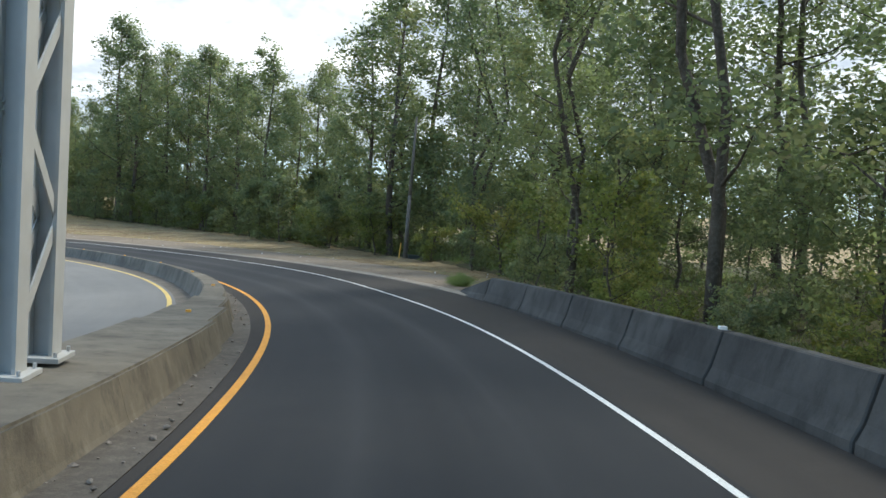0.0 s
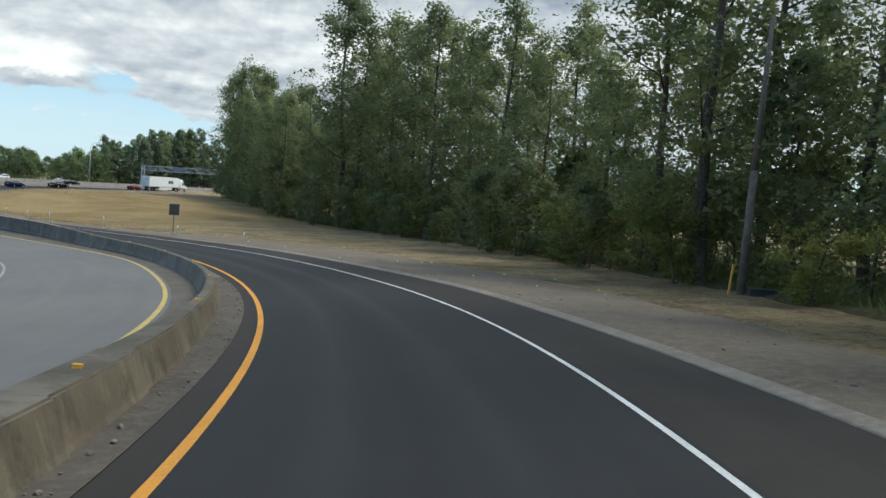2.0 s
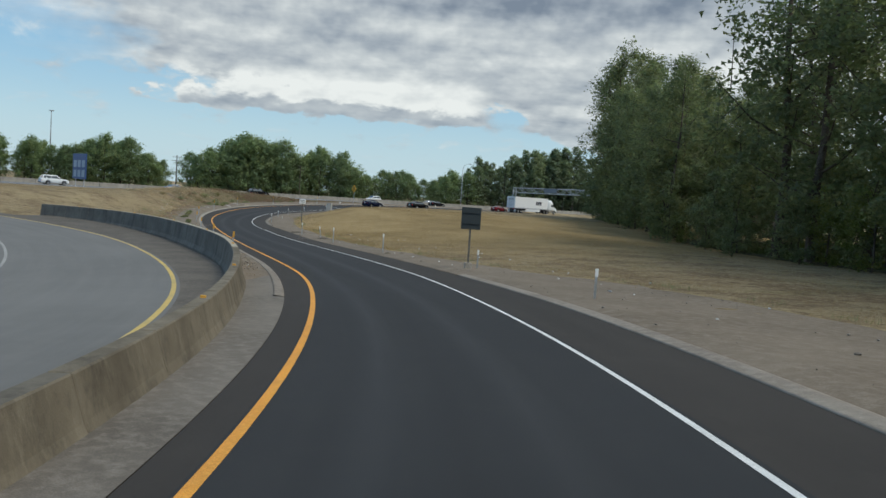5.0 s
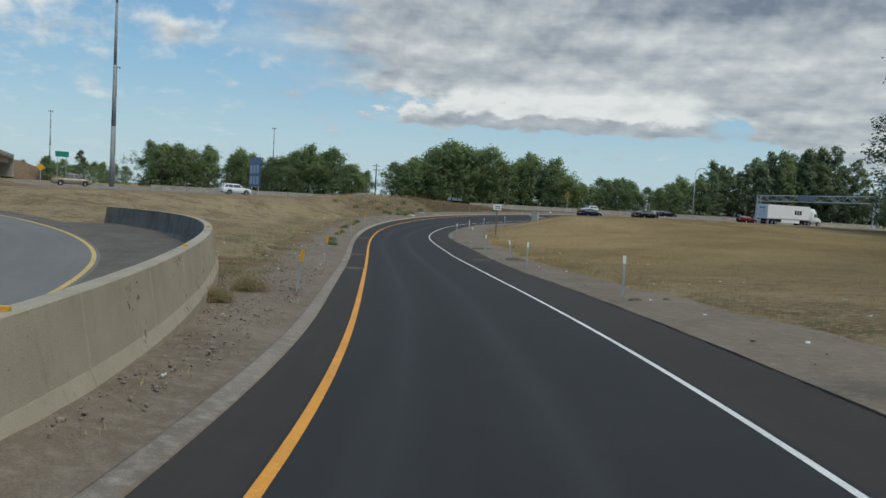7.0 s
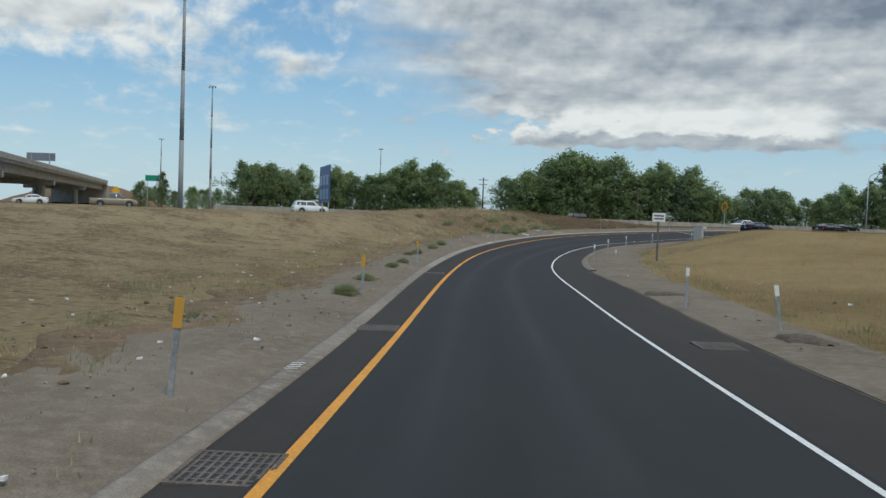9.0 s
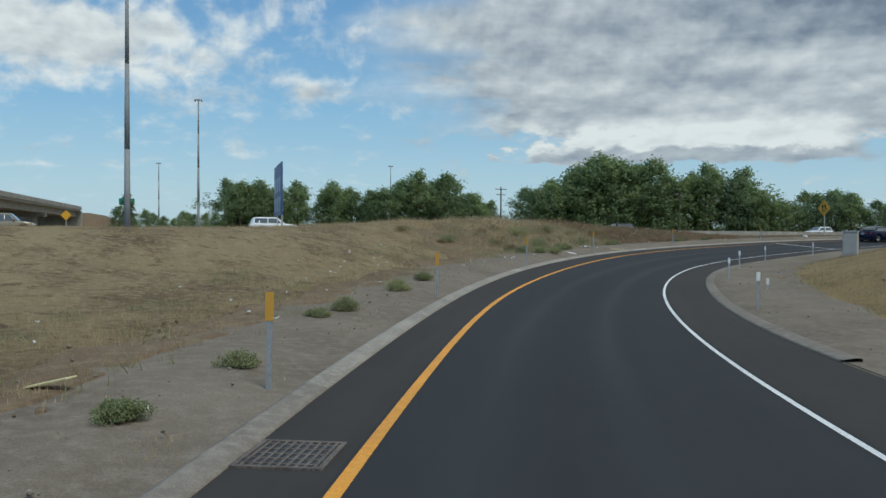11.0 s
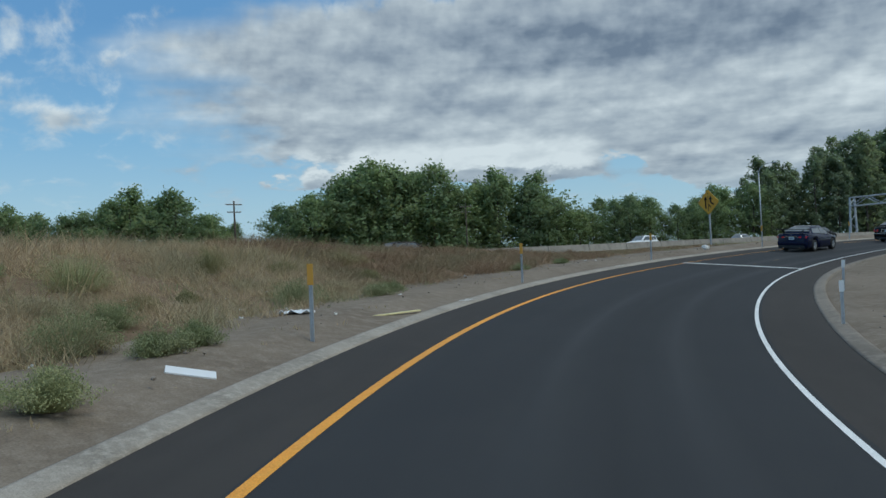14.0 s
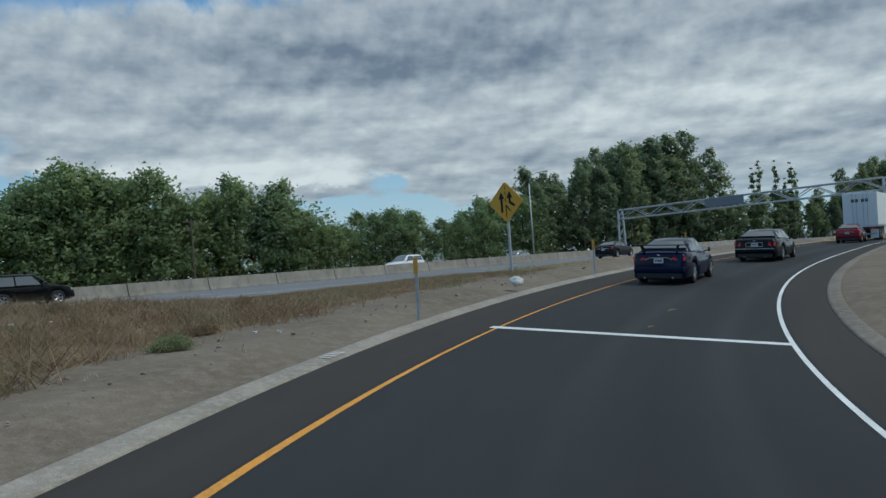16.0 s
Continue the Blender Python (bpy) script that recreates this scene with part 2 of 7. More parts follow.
M_CURB_EARTH = two_scale("earth_stained_kerb_concrete", (0.215, 0.185, 0.15), (0.135, 0.115, 0.092), (0.28, 0.245, 0.205), 0.3, 5.0)
M_GUTTER = two_scale("gutter_concrete", (0.120, 0.102, 0.082), (0.072, 0.060, 0.048), (0.165, 0.143, 0.117), 0.6, 7.0)
M_APRON = two_scale("dusty_apron_concrete", (0.185, 0.162, 0.135), (0.115, 0.098, 0.08), (0.24, 0.213, 0.18), 0.3, 5.0)


def stained_face(n, pos):
    """Tan concrete with pale runs and black weathering stains."""
    a = n.noise(pos, 0.45, 6.0, 0.65)
    run = n.noise(n.vmath("MULTIPLY", pos, (2.6, 2.6, 0.35)), 1.3, 7.0, 0.7)
    blot = n.noise(n.vmath("MULTIPLY", pos, (1.3, 1.3, 0.7)), 1.2, 7.0, 0.72)
    g = n.noise(pos, 40.0, 4.0, 0.65)
    c = n.mix(n.ramp(a, [(0.35, grey(0)), (0.7, grey(1))]), (0.115, 0.096, 0.070, 1), (0.225, 0.192, 0.140, 1))
    c = n.mix(n.ramp(run, [(0.54, grey(0)), (0.72, grey(0.5))]), c, (0.30, 0.265, 0.20, 1))
    c = n.mix(n.ramp(blot, [(0.50, grey(0)), (0.68, grey(0.75))]), c, (0.058, 0.050, 0.039, 1))
    c = n.mix(0.4, c, n.mix(g, grey(0.6) + (1,), grey(1.35) + (1,)), "MULTIPLY")
    return surface(n, c, 0.9, 0, n.math("ADD", g, run), 0.35, 0.015, 0.3)


M_BARRIER = material("barrier_concrete", stained_face)
M_BARRIER_TOP = concrete_material("grimy_barrier_top", (0.20, 0.178, 0.142), (0.10, 0.088, 0.07))
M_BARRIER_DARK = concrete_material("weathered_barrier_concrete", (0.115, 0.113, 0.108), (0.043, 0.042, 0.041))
M_BARRIER_BACK = concrete_material("grey_barrier_back", (0.205, 0.195, 0.172), (0.095, 0.09, 0.08))
M_MEDIAN = concrete_material("median_concrete", (0.33, 0.30, 0.255), (0.22, 0.20, 0.17))
M_STRUCT = concrete_material("bridge_concrete", (0.42, 0.41, 0.38), (0.30, 0.29, 0.27))
M_ORANGE = two_scale("orange_line_paint", (0.78, 0.33, 0.035), (0.62, 0.27, 0.04), (0.80, 0.40, 0.08), 0.8, 14.0, 0.7)
M_YELLOW = two_scale("yellow_line_paint", (0.60, 0.42, 0.11), (0.44, 0.33, 0.12), (0.62, 0.47, 0.18), 0.8, 12.0, 0.7)
M_WHITE = two_scale("white_line_paint", (0.80, 0.80, 0.78), (0.62, 0.62, 0.60), (0.82, 0.82, 0.80), 0.8, 14.0, 0.7)
M_WORN_WHITE = two_scale("worn_white_line_paint", (0.33, 0.32, 0.30), (0.22, 0.215, 0.20), (0.48, 0.47, 0.45), 0.8, 14.0, 0.8)
M_DARK_SOIL = two_scale("dark_loose_soil", (0.135, 0.111, 0.086), (0.09, 0.074, 0.058), (0.18, 0.15, 0.12), 1.5, 9.0, 0.95, 0.7, 0.04, grain=30.0, spec=0.15)
M_DIRT = two_scale("gravelly_dirt", (0.208, 0.170, 0.130), (0.150, 0.119, 0.089), (0.255, 0.216, 0.172), 0.35, 4.0, 0.95, 0.4, 0.03, grain=38.0, spec=0.2)
M_STEEL = two_scale("galvanised_steel", (0.50, 0.52, 0.54), (0.36, 0.38, 0.40), (0.58, 0.60, 0.62), 1.0, 10.0, 0.5, 0.1, 0.005, 0.6)
M_BARK = two_scale("grey_brown_bark", (0.115, 0.095, 0.075), (0.06, 0.05, 0.04), (0.17, 0.15, 0.125), 1.0, 9.0, 0.95, 0.7, 0.05, spec=0.2)
M_LEAF = leaf_material("cottonwood_leaves", (0.122, 0.150, 0.084, 1), (0.250, 0.272, 0.146, 1), (0.32, 0.29, 0.125, 1))
M_LEAF_FAR = leaf_material("broadleaf_foliage", (0.160, 0.222, 0.120, 1), (0.315, 0.395, 0.190, 1), (0.33, 0.36, 0.16, 1))
M_LEAF_GREY = leaf_material("greyish_poplar_foliage", (0.142, 0.182, 0.118, 1), (0.27, 0.325, 0.195, 1), (0.29, 0.30, 0.17, 1))


def grass_ground(n, pos):
    a = n.noise(pos, 0.05, 5.0, 0.6)
    b = n.noise(pos, 0.35, 6.0, 0.65)
    c2 = n.noise(n.vmath("MULTIPLY", pos, (1.0, 1.0, 0.2)), 4.5, 6.0, 0.7)
    g = n.noise(pos, 30.0, 4.0, 0.7)
    c = n.mix(n.ramp(a, [(0.35, grey(0)), (0.65, grey(1))]), (0.29, 0.222, 0.132, 1), (0.37, 0.287, 0.165, 1))
    c = n.mix(n.ramp(b, [(0.44, grey(0)), (0.60, grey(0.85))]), c, (0.17, 0.115, 0.07, 1))
    c = n.mix(n.ramp(c2, [(0.47, grey(0)), (0.66, grey(0.8))]), c, (0.46, 0.375, 0.225, 1))
    d = n.noise(n.vmath("ADD", pos, (7.0, 31.0, 0.0)), 1.6, 6.0, 0.7)
    c = n.mix(n.ramp(d, [(0.54, grey(0)), (0.66, grey(0.8))]), c, (0.115, 0.08, 0.05, 1))
    green = n.noise(n.vmath("ADD", pos, (40.0, 9.0, 0.0)), 0.16, 4.0, 0.6)
    c = n.mix(n.ramp(green, [(0.60, grey(0)), (0.78, grey(0.45))]), c, (0.13, 0.145, 0.06, 1))
    # the mown lawn inside the curve is more golden and even
    away = n.add("ShaderNodeVectorMath", {0: n.vmath("MULTIPLY", n.vmath("SUBTRACT", pos, (-96.0, 132.0, 0.0)), (1.0, 1.0, 0.0))}, operation="LENGTH").outputs["Value"]
    lawn = n.ramp(n.math("MULTIPLY_ADD", away, 0.01, n.math("MULTIPLY", n.math("SUBTRACT", b, 0.5), 0.25)), [(0.30, grey(0.8)), (0.52, grey(0))])
    gold = n.mix(n.ramp(n.noise(n.vmath("MULTIPLY", pos, (0.6, 1.2, 1.0)), 0.12, 5.0, 0.6), [(0.38, grey(0)), (0.62, grey(1))]), (0.265, 0.183, 0.078, 1), (0.40, 0.285, 0.135, 1))
    c = n.mix(lawn, c, gold)
    c = n.mix(0.5, c, n.mix(g, grey(0.5) + (1,), grey(1.45) + (1,)), "MULTIPLY")
    return surface(n, c, 0.95, 0, n.math("ADD", c2, g), 0.8, 0.12, 0.15)


M_GRASS = material("dry_grass_ground", grass_ground)


def blade_material(name, tan, brown, green, much):
    def build(n, pos):
        rnd = n.add("ShaderNodeNewGeometry").outputs["Random Per Island"]
        big = n.noise(pos, 0.35, 4.0, 0.6)
        c = n.mix(rnd, tan, brown)
        c = n.mix(n.math("MULTIPLY", n.ramp(big, [(0.45, grey(0)), (0.6, grey(1))]), much), c, green)
        d = n.add("ShaderNodeBsdfPrincipled", {"Base Color": c, "Roughness": 0.75, "Specular IOR Level": 0.2}).outputs[0]
        t = n.add("ShaderNodeBsdfTranslucent", {"Color": c}).outputs[0]
        return n.add("ShaderNodeMixShader", {0: 0.3, 1: d, 2: t}).outputs[0]

    return material(name, build)


M_BLADE = blade_material("dry_grass_blades", (0.54, 0.425, 0.25, 1), (0.36, 0.255, 0.145, 1), (0.17, 0.17, 0.07, 1), 0.35)
M_BLADE_GOLD = blade_material("golden_lawn_blades", (0.43, 0.31, 0.15, 1), (0.29, 0.20, 0.09, 1), (0.20, 0.18, 0.075, 1), 0.35)
M_BLADE_RUST = blade_material("rusty_brown_weeds", (0.39, 0.285, 0.18, 1), (0.19, 0.122, 0.078, 1), (0.24, 0.235, 0.135, 1), 0.6)
M_BLADE_BROWN = blade_material("brown_dry_weeds", (0.58, 0.465, 0.295, 1), (0.42, 0.31, 0.195, 1), (0.27, 0.275, 0.165, 1), 0.6)
M_WEED = blade_material("green_weed_leaves", (0.27, 0.30, 0.155, 1), (0.33, 0.32, 0.175, 1), (0.19, 0.235, 0.105, 1), 0.6)


# ---------------------------------------------------------------- mesh helpers
def part(name, bm, mat, parent=None, label="", smooth=False):
    """Links a bmesh as one mesh object."""
    me = bpy.data.meshes.new(name)
    if smooth:
        for f in bm.faces:
            f.smooth = True
    bm.to_mesh(me)
    bm.free()
    me.materials.append(mat)
    ob = new(name, me)
    if parent is not None:
        ob.parent = parent
    if label:
        ob["label"] = label
    return ob


def part_data(name, verts, faces, mat, parent=None, label="", smooth=False):
    me = bpy.data.meshes.new(name)
    me.from_pydata([tuple(map(float, v)) for v in verts], [], [tuple(map(int, f)) for f in faces])
    me.validate()
    if smooth:
        me.polygons.foreach_set("use_smooth", [True] * len(me.polygons))
    me.materials.append(mat)
    ob = new(name, me)
    if parent is not None:
        ob.parent = parent
    if label:
        ob["label"] = label
    return ob


def thing(name, label, category, m=None, group="", kind=""):
    ob = new(name)
    ob.empty_display_size = 0.3
    if m is not None:
        ob.matrix_world = m
    return tagged(ob, label, category, group, kind)


def box(bm, x0, x1, y0, y1, z0, z1, bevel=0.0):
    r = bmesh.ops.create_cube(bm, size=1.0)
    vs = r["verts"]
    for v in vs:
        v.co = Vector(((x0 + x1) / 2 + v.co.x * (x1 - x0), (y0 + y1) / 2 + v.co.y * (y1 - y0), (z0 + z1) / 2 + v.co.z * (z1 - z0)))
    if bevel:
        es = {e for v in vs for e in v.link_edges}
        bmesh.ops.bevel(bm, geom=list(es), offset=bevel, segments=2, affect="EDGES", profile=0.6)
    return vs


def rod(bm, a, b, r0, r1=None, n=8, cap=True):
    """A tapered round bar from a to b."""
    a, b = Vector(a), Vector(b)
    r1 = r0 if r1 is None else r1
    q = (b - a).to_track_quat("Z", "Y")
    rings = []
    for c, r in ((a, r0), (b, r1)):
        rings.append([bm.verts.new(c + q @ Vector((r * math.cos(2 * math.pi * i / n), r * math.sin(2 * math.pi * i / n), 0))) for i in range(n)])
    for i in range(n):
        bm.faces.new((rings[0][i], rings[0][(i + 1) % n], rings[1][(i + 1) % n], rings[1][i]))
    if cap:
        bm.faces.new(rings[0][::-1])
        bm.faces.new(rings[1])


def spline(xs, ys, at):
    """Natural cubic spline through the control values."""
    xs, ys, at = np.asarray(xs, float), np.asarray(ys, float), np.asarray(at, float)
    n, h = len(xs), np.diff(xs)
    a, b = np.eye(n), np.zeros(n)
    for i in range(1, n - 1):
        a[i, i - 1], a[i, i], a[i, i + 1] = h[i - 1] / 6, (h[i - 1] + h[i]) / 3, h[i] / 6
        b[i] = (ys[i + 1] - ys[i]) / h[i] - (ys[i] - ys[i - 1]) / h[i - 1]
    m = np.linalg.solve(a, b)
    i = np.clip(np.searchsorted(xs, at) - 1, 0, n - 2)
    u, v = at - xs[i], xs[i + 1] - at
    return (m[i] * v**3 + m[i + 1] * u**3) / (6 * h[i]) + (ys[i] / h[i] - m[i] * h[i] / 6) * v + (ys[i + 1] / h[i] - m[i + 1] * h[i] / 6) * u


class Line:
    """A road's alignment: a curve in plan with height and crossfall along it."""

    def __init__(self, stations, step=1.0):
        st = np.array(stations, float)
        d = np.r_[0, np.cumsum(np.hypot(*np.diff(st[:, :2], axis=0).T))]
        fine = np.arange(0, d[-1], step / 4)
        x, y, z, k = (spline(d, st[:, j], fine) for j in range(4))
        s = np.r_[0, np.cumsum(np.hypot(np.diff(x), np.diff(y)))]
        self.s = np.arange(0, s[-1], step)
        self.x, self.y, self.z, self.k = (np.interp(self.s, s, v) for v in (x, y, z, k))
        tx, ty = np.gradient(self.x), np.gradient(self.y)
        ln = np.hypot(tx, ty)
        self.tx, self.ty = tx / ln, ty / ln

    def shift(self, s0):
        self.s = self.s - s0
        return self

    def section(self, s):
        return tuple(np.interp(s, self.s, v) for v in (self.x, self.y, self.z, self.k, self.tx, self.ty))

    def at(self, s, u, dz=0.0):
        """The place at station s, u metres to the right, dz above the road's plane."""
        x, y, z, k, tx, ty = self.section(s)
        return np.stack([x + ty * u, y - tx * u, z + np.tan(np.radians(k)) * u + dz], -1)

    def near(self, x, y):
        """Station and offset of the nearest place on the line, for arrays."""
        x, y = np.asarray(x, float).ravel(), np.asarray(y, float).ravel()
        s, u = np.empty(len(x)), np.empty(len(x))
        for i in range(0, len(x), 4000):
            dx, dy = x[i:i + 4000, None] - self.x, y[i:i + 4000, None] - self.y
            j = np.argmin(dx * dx + dy * dy, 1)
            r = np.arange(len(j))
            dx, dy = dx[r, j], dy[r, j]
            s[i:i + 4000] = self.s[j] + dx * self.tx[j] + dy * self.ty[j]
            u[i:i + 4000] = dx * self.ty[j] - dy * self.tx[j]
        return s, u

    def stand(self, s, u, dz=0.0, turn=0.0):
        """A pose standing on the road plane, +y along the road."""
        x, y, z, k, tx, ty = self.section(s)
        p = self.at(s, u, dz)
        return pose(*p, 0, 0, math.degrees(math.atan2(-tx, ty)) + turn)


def curve_at(pairs):
    xs, ys = zip(*pairs)
    return lambda s: spline(xs, ys, np.clip(s, xs[0], xs[-1]))


def ribbon(name, line, s, left, right, dz, mat, across=1, label="", category="", kind="structure", parent=None, crown=None, smooth=True):
    """A strip of surface along a line between two offsets, following the road's plane."""
    s = np.asarray(s, float)
    l = left(s) if callable(left) else np.full(len(s), float(left))
    r = right(s) if callable(right) else np.full(len(s), float(right))
    rows = []
    for j in range(across + 1):
        u = l + (r - l) * j / across
        p = line.at(s, u, dz)
        if crown is not None:
            p[:, 2] += crown(s, u)
        rows.append(p)
    v = np.concatenate(rows)
    n = len(s)
    f = [(j * n + i, (j + 1) * n + i, (j + 1) * n + i + 1, j * n + i + 1) for j in range(across) for i in range(n - 1)]
    ob = part_data(name, v, f, mat, parent, smooth=smooth)
    uv = ob.data.uv_layers.new(name="road_metres")
    at_v = np.stack([np.concatenate([l + (r - l) * j / across for j in range(across + 1)]), np.tile(s, across + 1)], -1)
    which = np.empty(len(ob.data.loops), int)
    ob.data.loops.foreach_get("vertex_index", which)
    uv.data.foreach_set("uv", at_v[which].ravel())
    if parent is None:
        tagged(ob, label, category, kind=kind)
    elif label:
        ob["label"] = label
    return ob


# ---------------------------------------------------------------- plan
# x, y, height and crossfall (degrees, right side up) of the ramp's camera line, every 20 m
RAMP = Line([(-4.9, -39.4, 3.0, 3.9), (-0.72, -19.95, 1.81, 3.9), (0, 0, 0.57, 3.9), (-3.8, 19.59, -0.63, 3.95), (-12.45, 37.57, -1.8, 4.08),
             (-24.66, 53.36, -2.87, 4.02), (-39.84, 66.33, -3.73, 3.65), (-57.23, 76.17, -4.56, 3.03), (-75.75, 83.7, -5.16, 2.13),
             (-94.65, 90.24, -5.58, 0.86), (-113.42, 97.12, -5.62, -0.27), (-131.2, 106.23, -5.4, -2.23), (-146.9, 118.56, -4.93, -3.72),
             (-158.96, 134.42, -4.49, -4.2), (-165.9, 153.2, -4.0, -3.7), (-169.6, 172.8, -3.65, -2.6), (-172.6, 192.6, -3.5, -1.5),
             (-178.2, 232.2, -3.42, -1), (-189.4, 311.4, -3.4, -1)])
_s0 = RAMP.near([0.0], [0.0])[0][0]
RAMP.shift(_s0)
ORANGE = curve_at([(-40, -2.25), (0, -2.25), (10, -2.24), (22, -2.07), (40, -1.91), (52, -1.95), (62, -1.93), (76, -1.85), (90, -1.7), (101, -1.45), (108, -1.55), (116, -1.7), (123, -1.73), (140, -1.54),
                   (152, -1.46), (162, -1.56), (174, -1.97), (183, -2.2), (198, -2.6), (218, -3.05), (230, -3.22), (250, -3.4), (320, -3.4)])
WHITE = curve_at([(-40, 2.75), (0, 2.75), (10, 2.61), (20, 2.63), (29, 2.73), (36, 3.0), (42, 3.17), (51, 3.22), (62, 3.06), (76, 2.83), (90, 2.9), (101, 3.2), (112, 3.22), (123, 3.24), (132, 3.34), (140, 3.41),
                  (150, 3.46), (162, 3.12), (172, 2.92), (181, 2.74), (190, 2.62), (200, 2.68), (210, 2.84), (216, 2.78), (222, 2.56), (232, 2.15), (243, 1.75), (260, 1.6), (320, 1.6)])
EDGE_L = curve_at([(-40, -2.5), (0, -2.5), (30, -2.5), (60, -2.35), (75, -2.46), (95, -2.47), (110, -2.45), (119, -2.6), (134, -2.5), (150, -2.5), (165, -2.79), (182, -3.58),
                   (200, -4.0), (220, -4.42), (232, -4.85), (250, -5.1), (320, -5.1)])
EDGE_R = curve_at([(-40, 4.2), (0, 4.2), (12, 4.35), (20, 4.6), (30, 4.95), (45, 5.05), (54, 5.1), (62, 4.88), (78, 4.6), (92, 4.75), (104, 4.85), (115, 4.95), (130, 5.1), (143, 5.45), (152, 5.6),
                   (165, 4.85), (182, 4.25), (196, 3.9), (211, 4.3), (226, 3.6), (237, 3.1), (250, 2.8), (320, 2.8)])
# the neighbouring loop ramp: its yellow edge line
LOOP = Line([*(tuple(RAMP.at(s, u)) + (k,) for s, u, k in ((-36, -5.5, 3.9), (-18, -5.5, 3.9), (0, -5.5, 3.9), (20, -4.9, 3.9), (40, -4.6, 3.9), (55, -4.72, 3.8), (66, -4.95, 3.5))),
             (-42.3, 61.9, -4.05, 3.2), (-49.3, 65.9, -4.4, 3.0), (-57, 69.3, -4.7, 2.5), (-65, 71.9, -4.85, 2), (-73, 73.6, -4.9, 1.5), (-82, 74.5, -4.9, 1.5),
             (-91, 73.9, -4.85, 2), (-100, 71.9, -4.75, 2), (-107.5, 68.7, -4.6, 2), (-115, 63.2, -4.4, 2), (-121, 56, -4.2, 2), (-125.5, 47, -4.0, 2),
             (-127.5, 36, -3.8, 2), (-126, 20, -3.6, 2), (-120, 0, -3.5, 2)])
# the freeway: median line
FREEWAY = Line([(-150, -560, -3.4, 0), (-170, -300, -3.4, 0), (-186, -100, -3.4, 0), (-199, 80, -3.4, 0), (-206, 170, -3.4, 0), (-214, 260, -3.4, 0), (-238, 420, -3.4, 0), (-330, 700, -3.4, 0)], 4.0)
BARRIER_L = Line([*(tuple(RAMP.at(s, u, dz)) + (0,) for s, u, dz in ((-36, -3.95, 0.66), (-18, -3.95, 0.66), (0, -3.95, 0.66), (12, -3.92, 0.65), (22, -3.55, 0.64), (40, -3.36, 0.62), (60, -3.36, 0.62), (72, -3.52, 0.64),
                                                                (82, -3.75, 0.72), (92, -4.0, 0.86))),
                  (-63.8, 74.3, -3.6, 0), (-71, 76.25, -3.6, 0), (-78.3, 77.65, -3.62, 0), (-87.8, 78.4, -3.65, 0), (-95, 77.7, -3.7, 0), (-100.6, 75.9, -3.75, 0), (-104, 74.2, -3.8, 0)], 0.5)
_f = BARRIER_L.near([RAMP.at(0, -3.95)[0]], [RAMP.at(0, -3.95)[1]])[0][0]
BARRIER_L.shift(_f)
FW_HALF = 23.5
LEVEL = -3.3


def smooth01(t):
    t = np.clip(t, 0, 1)
    return t * t * (3 - 2 * t)


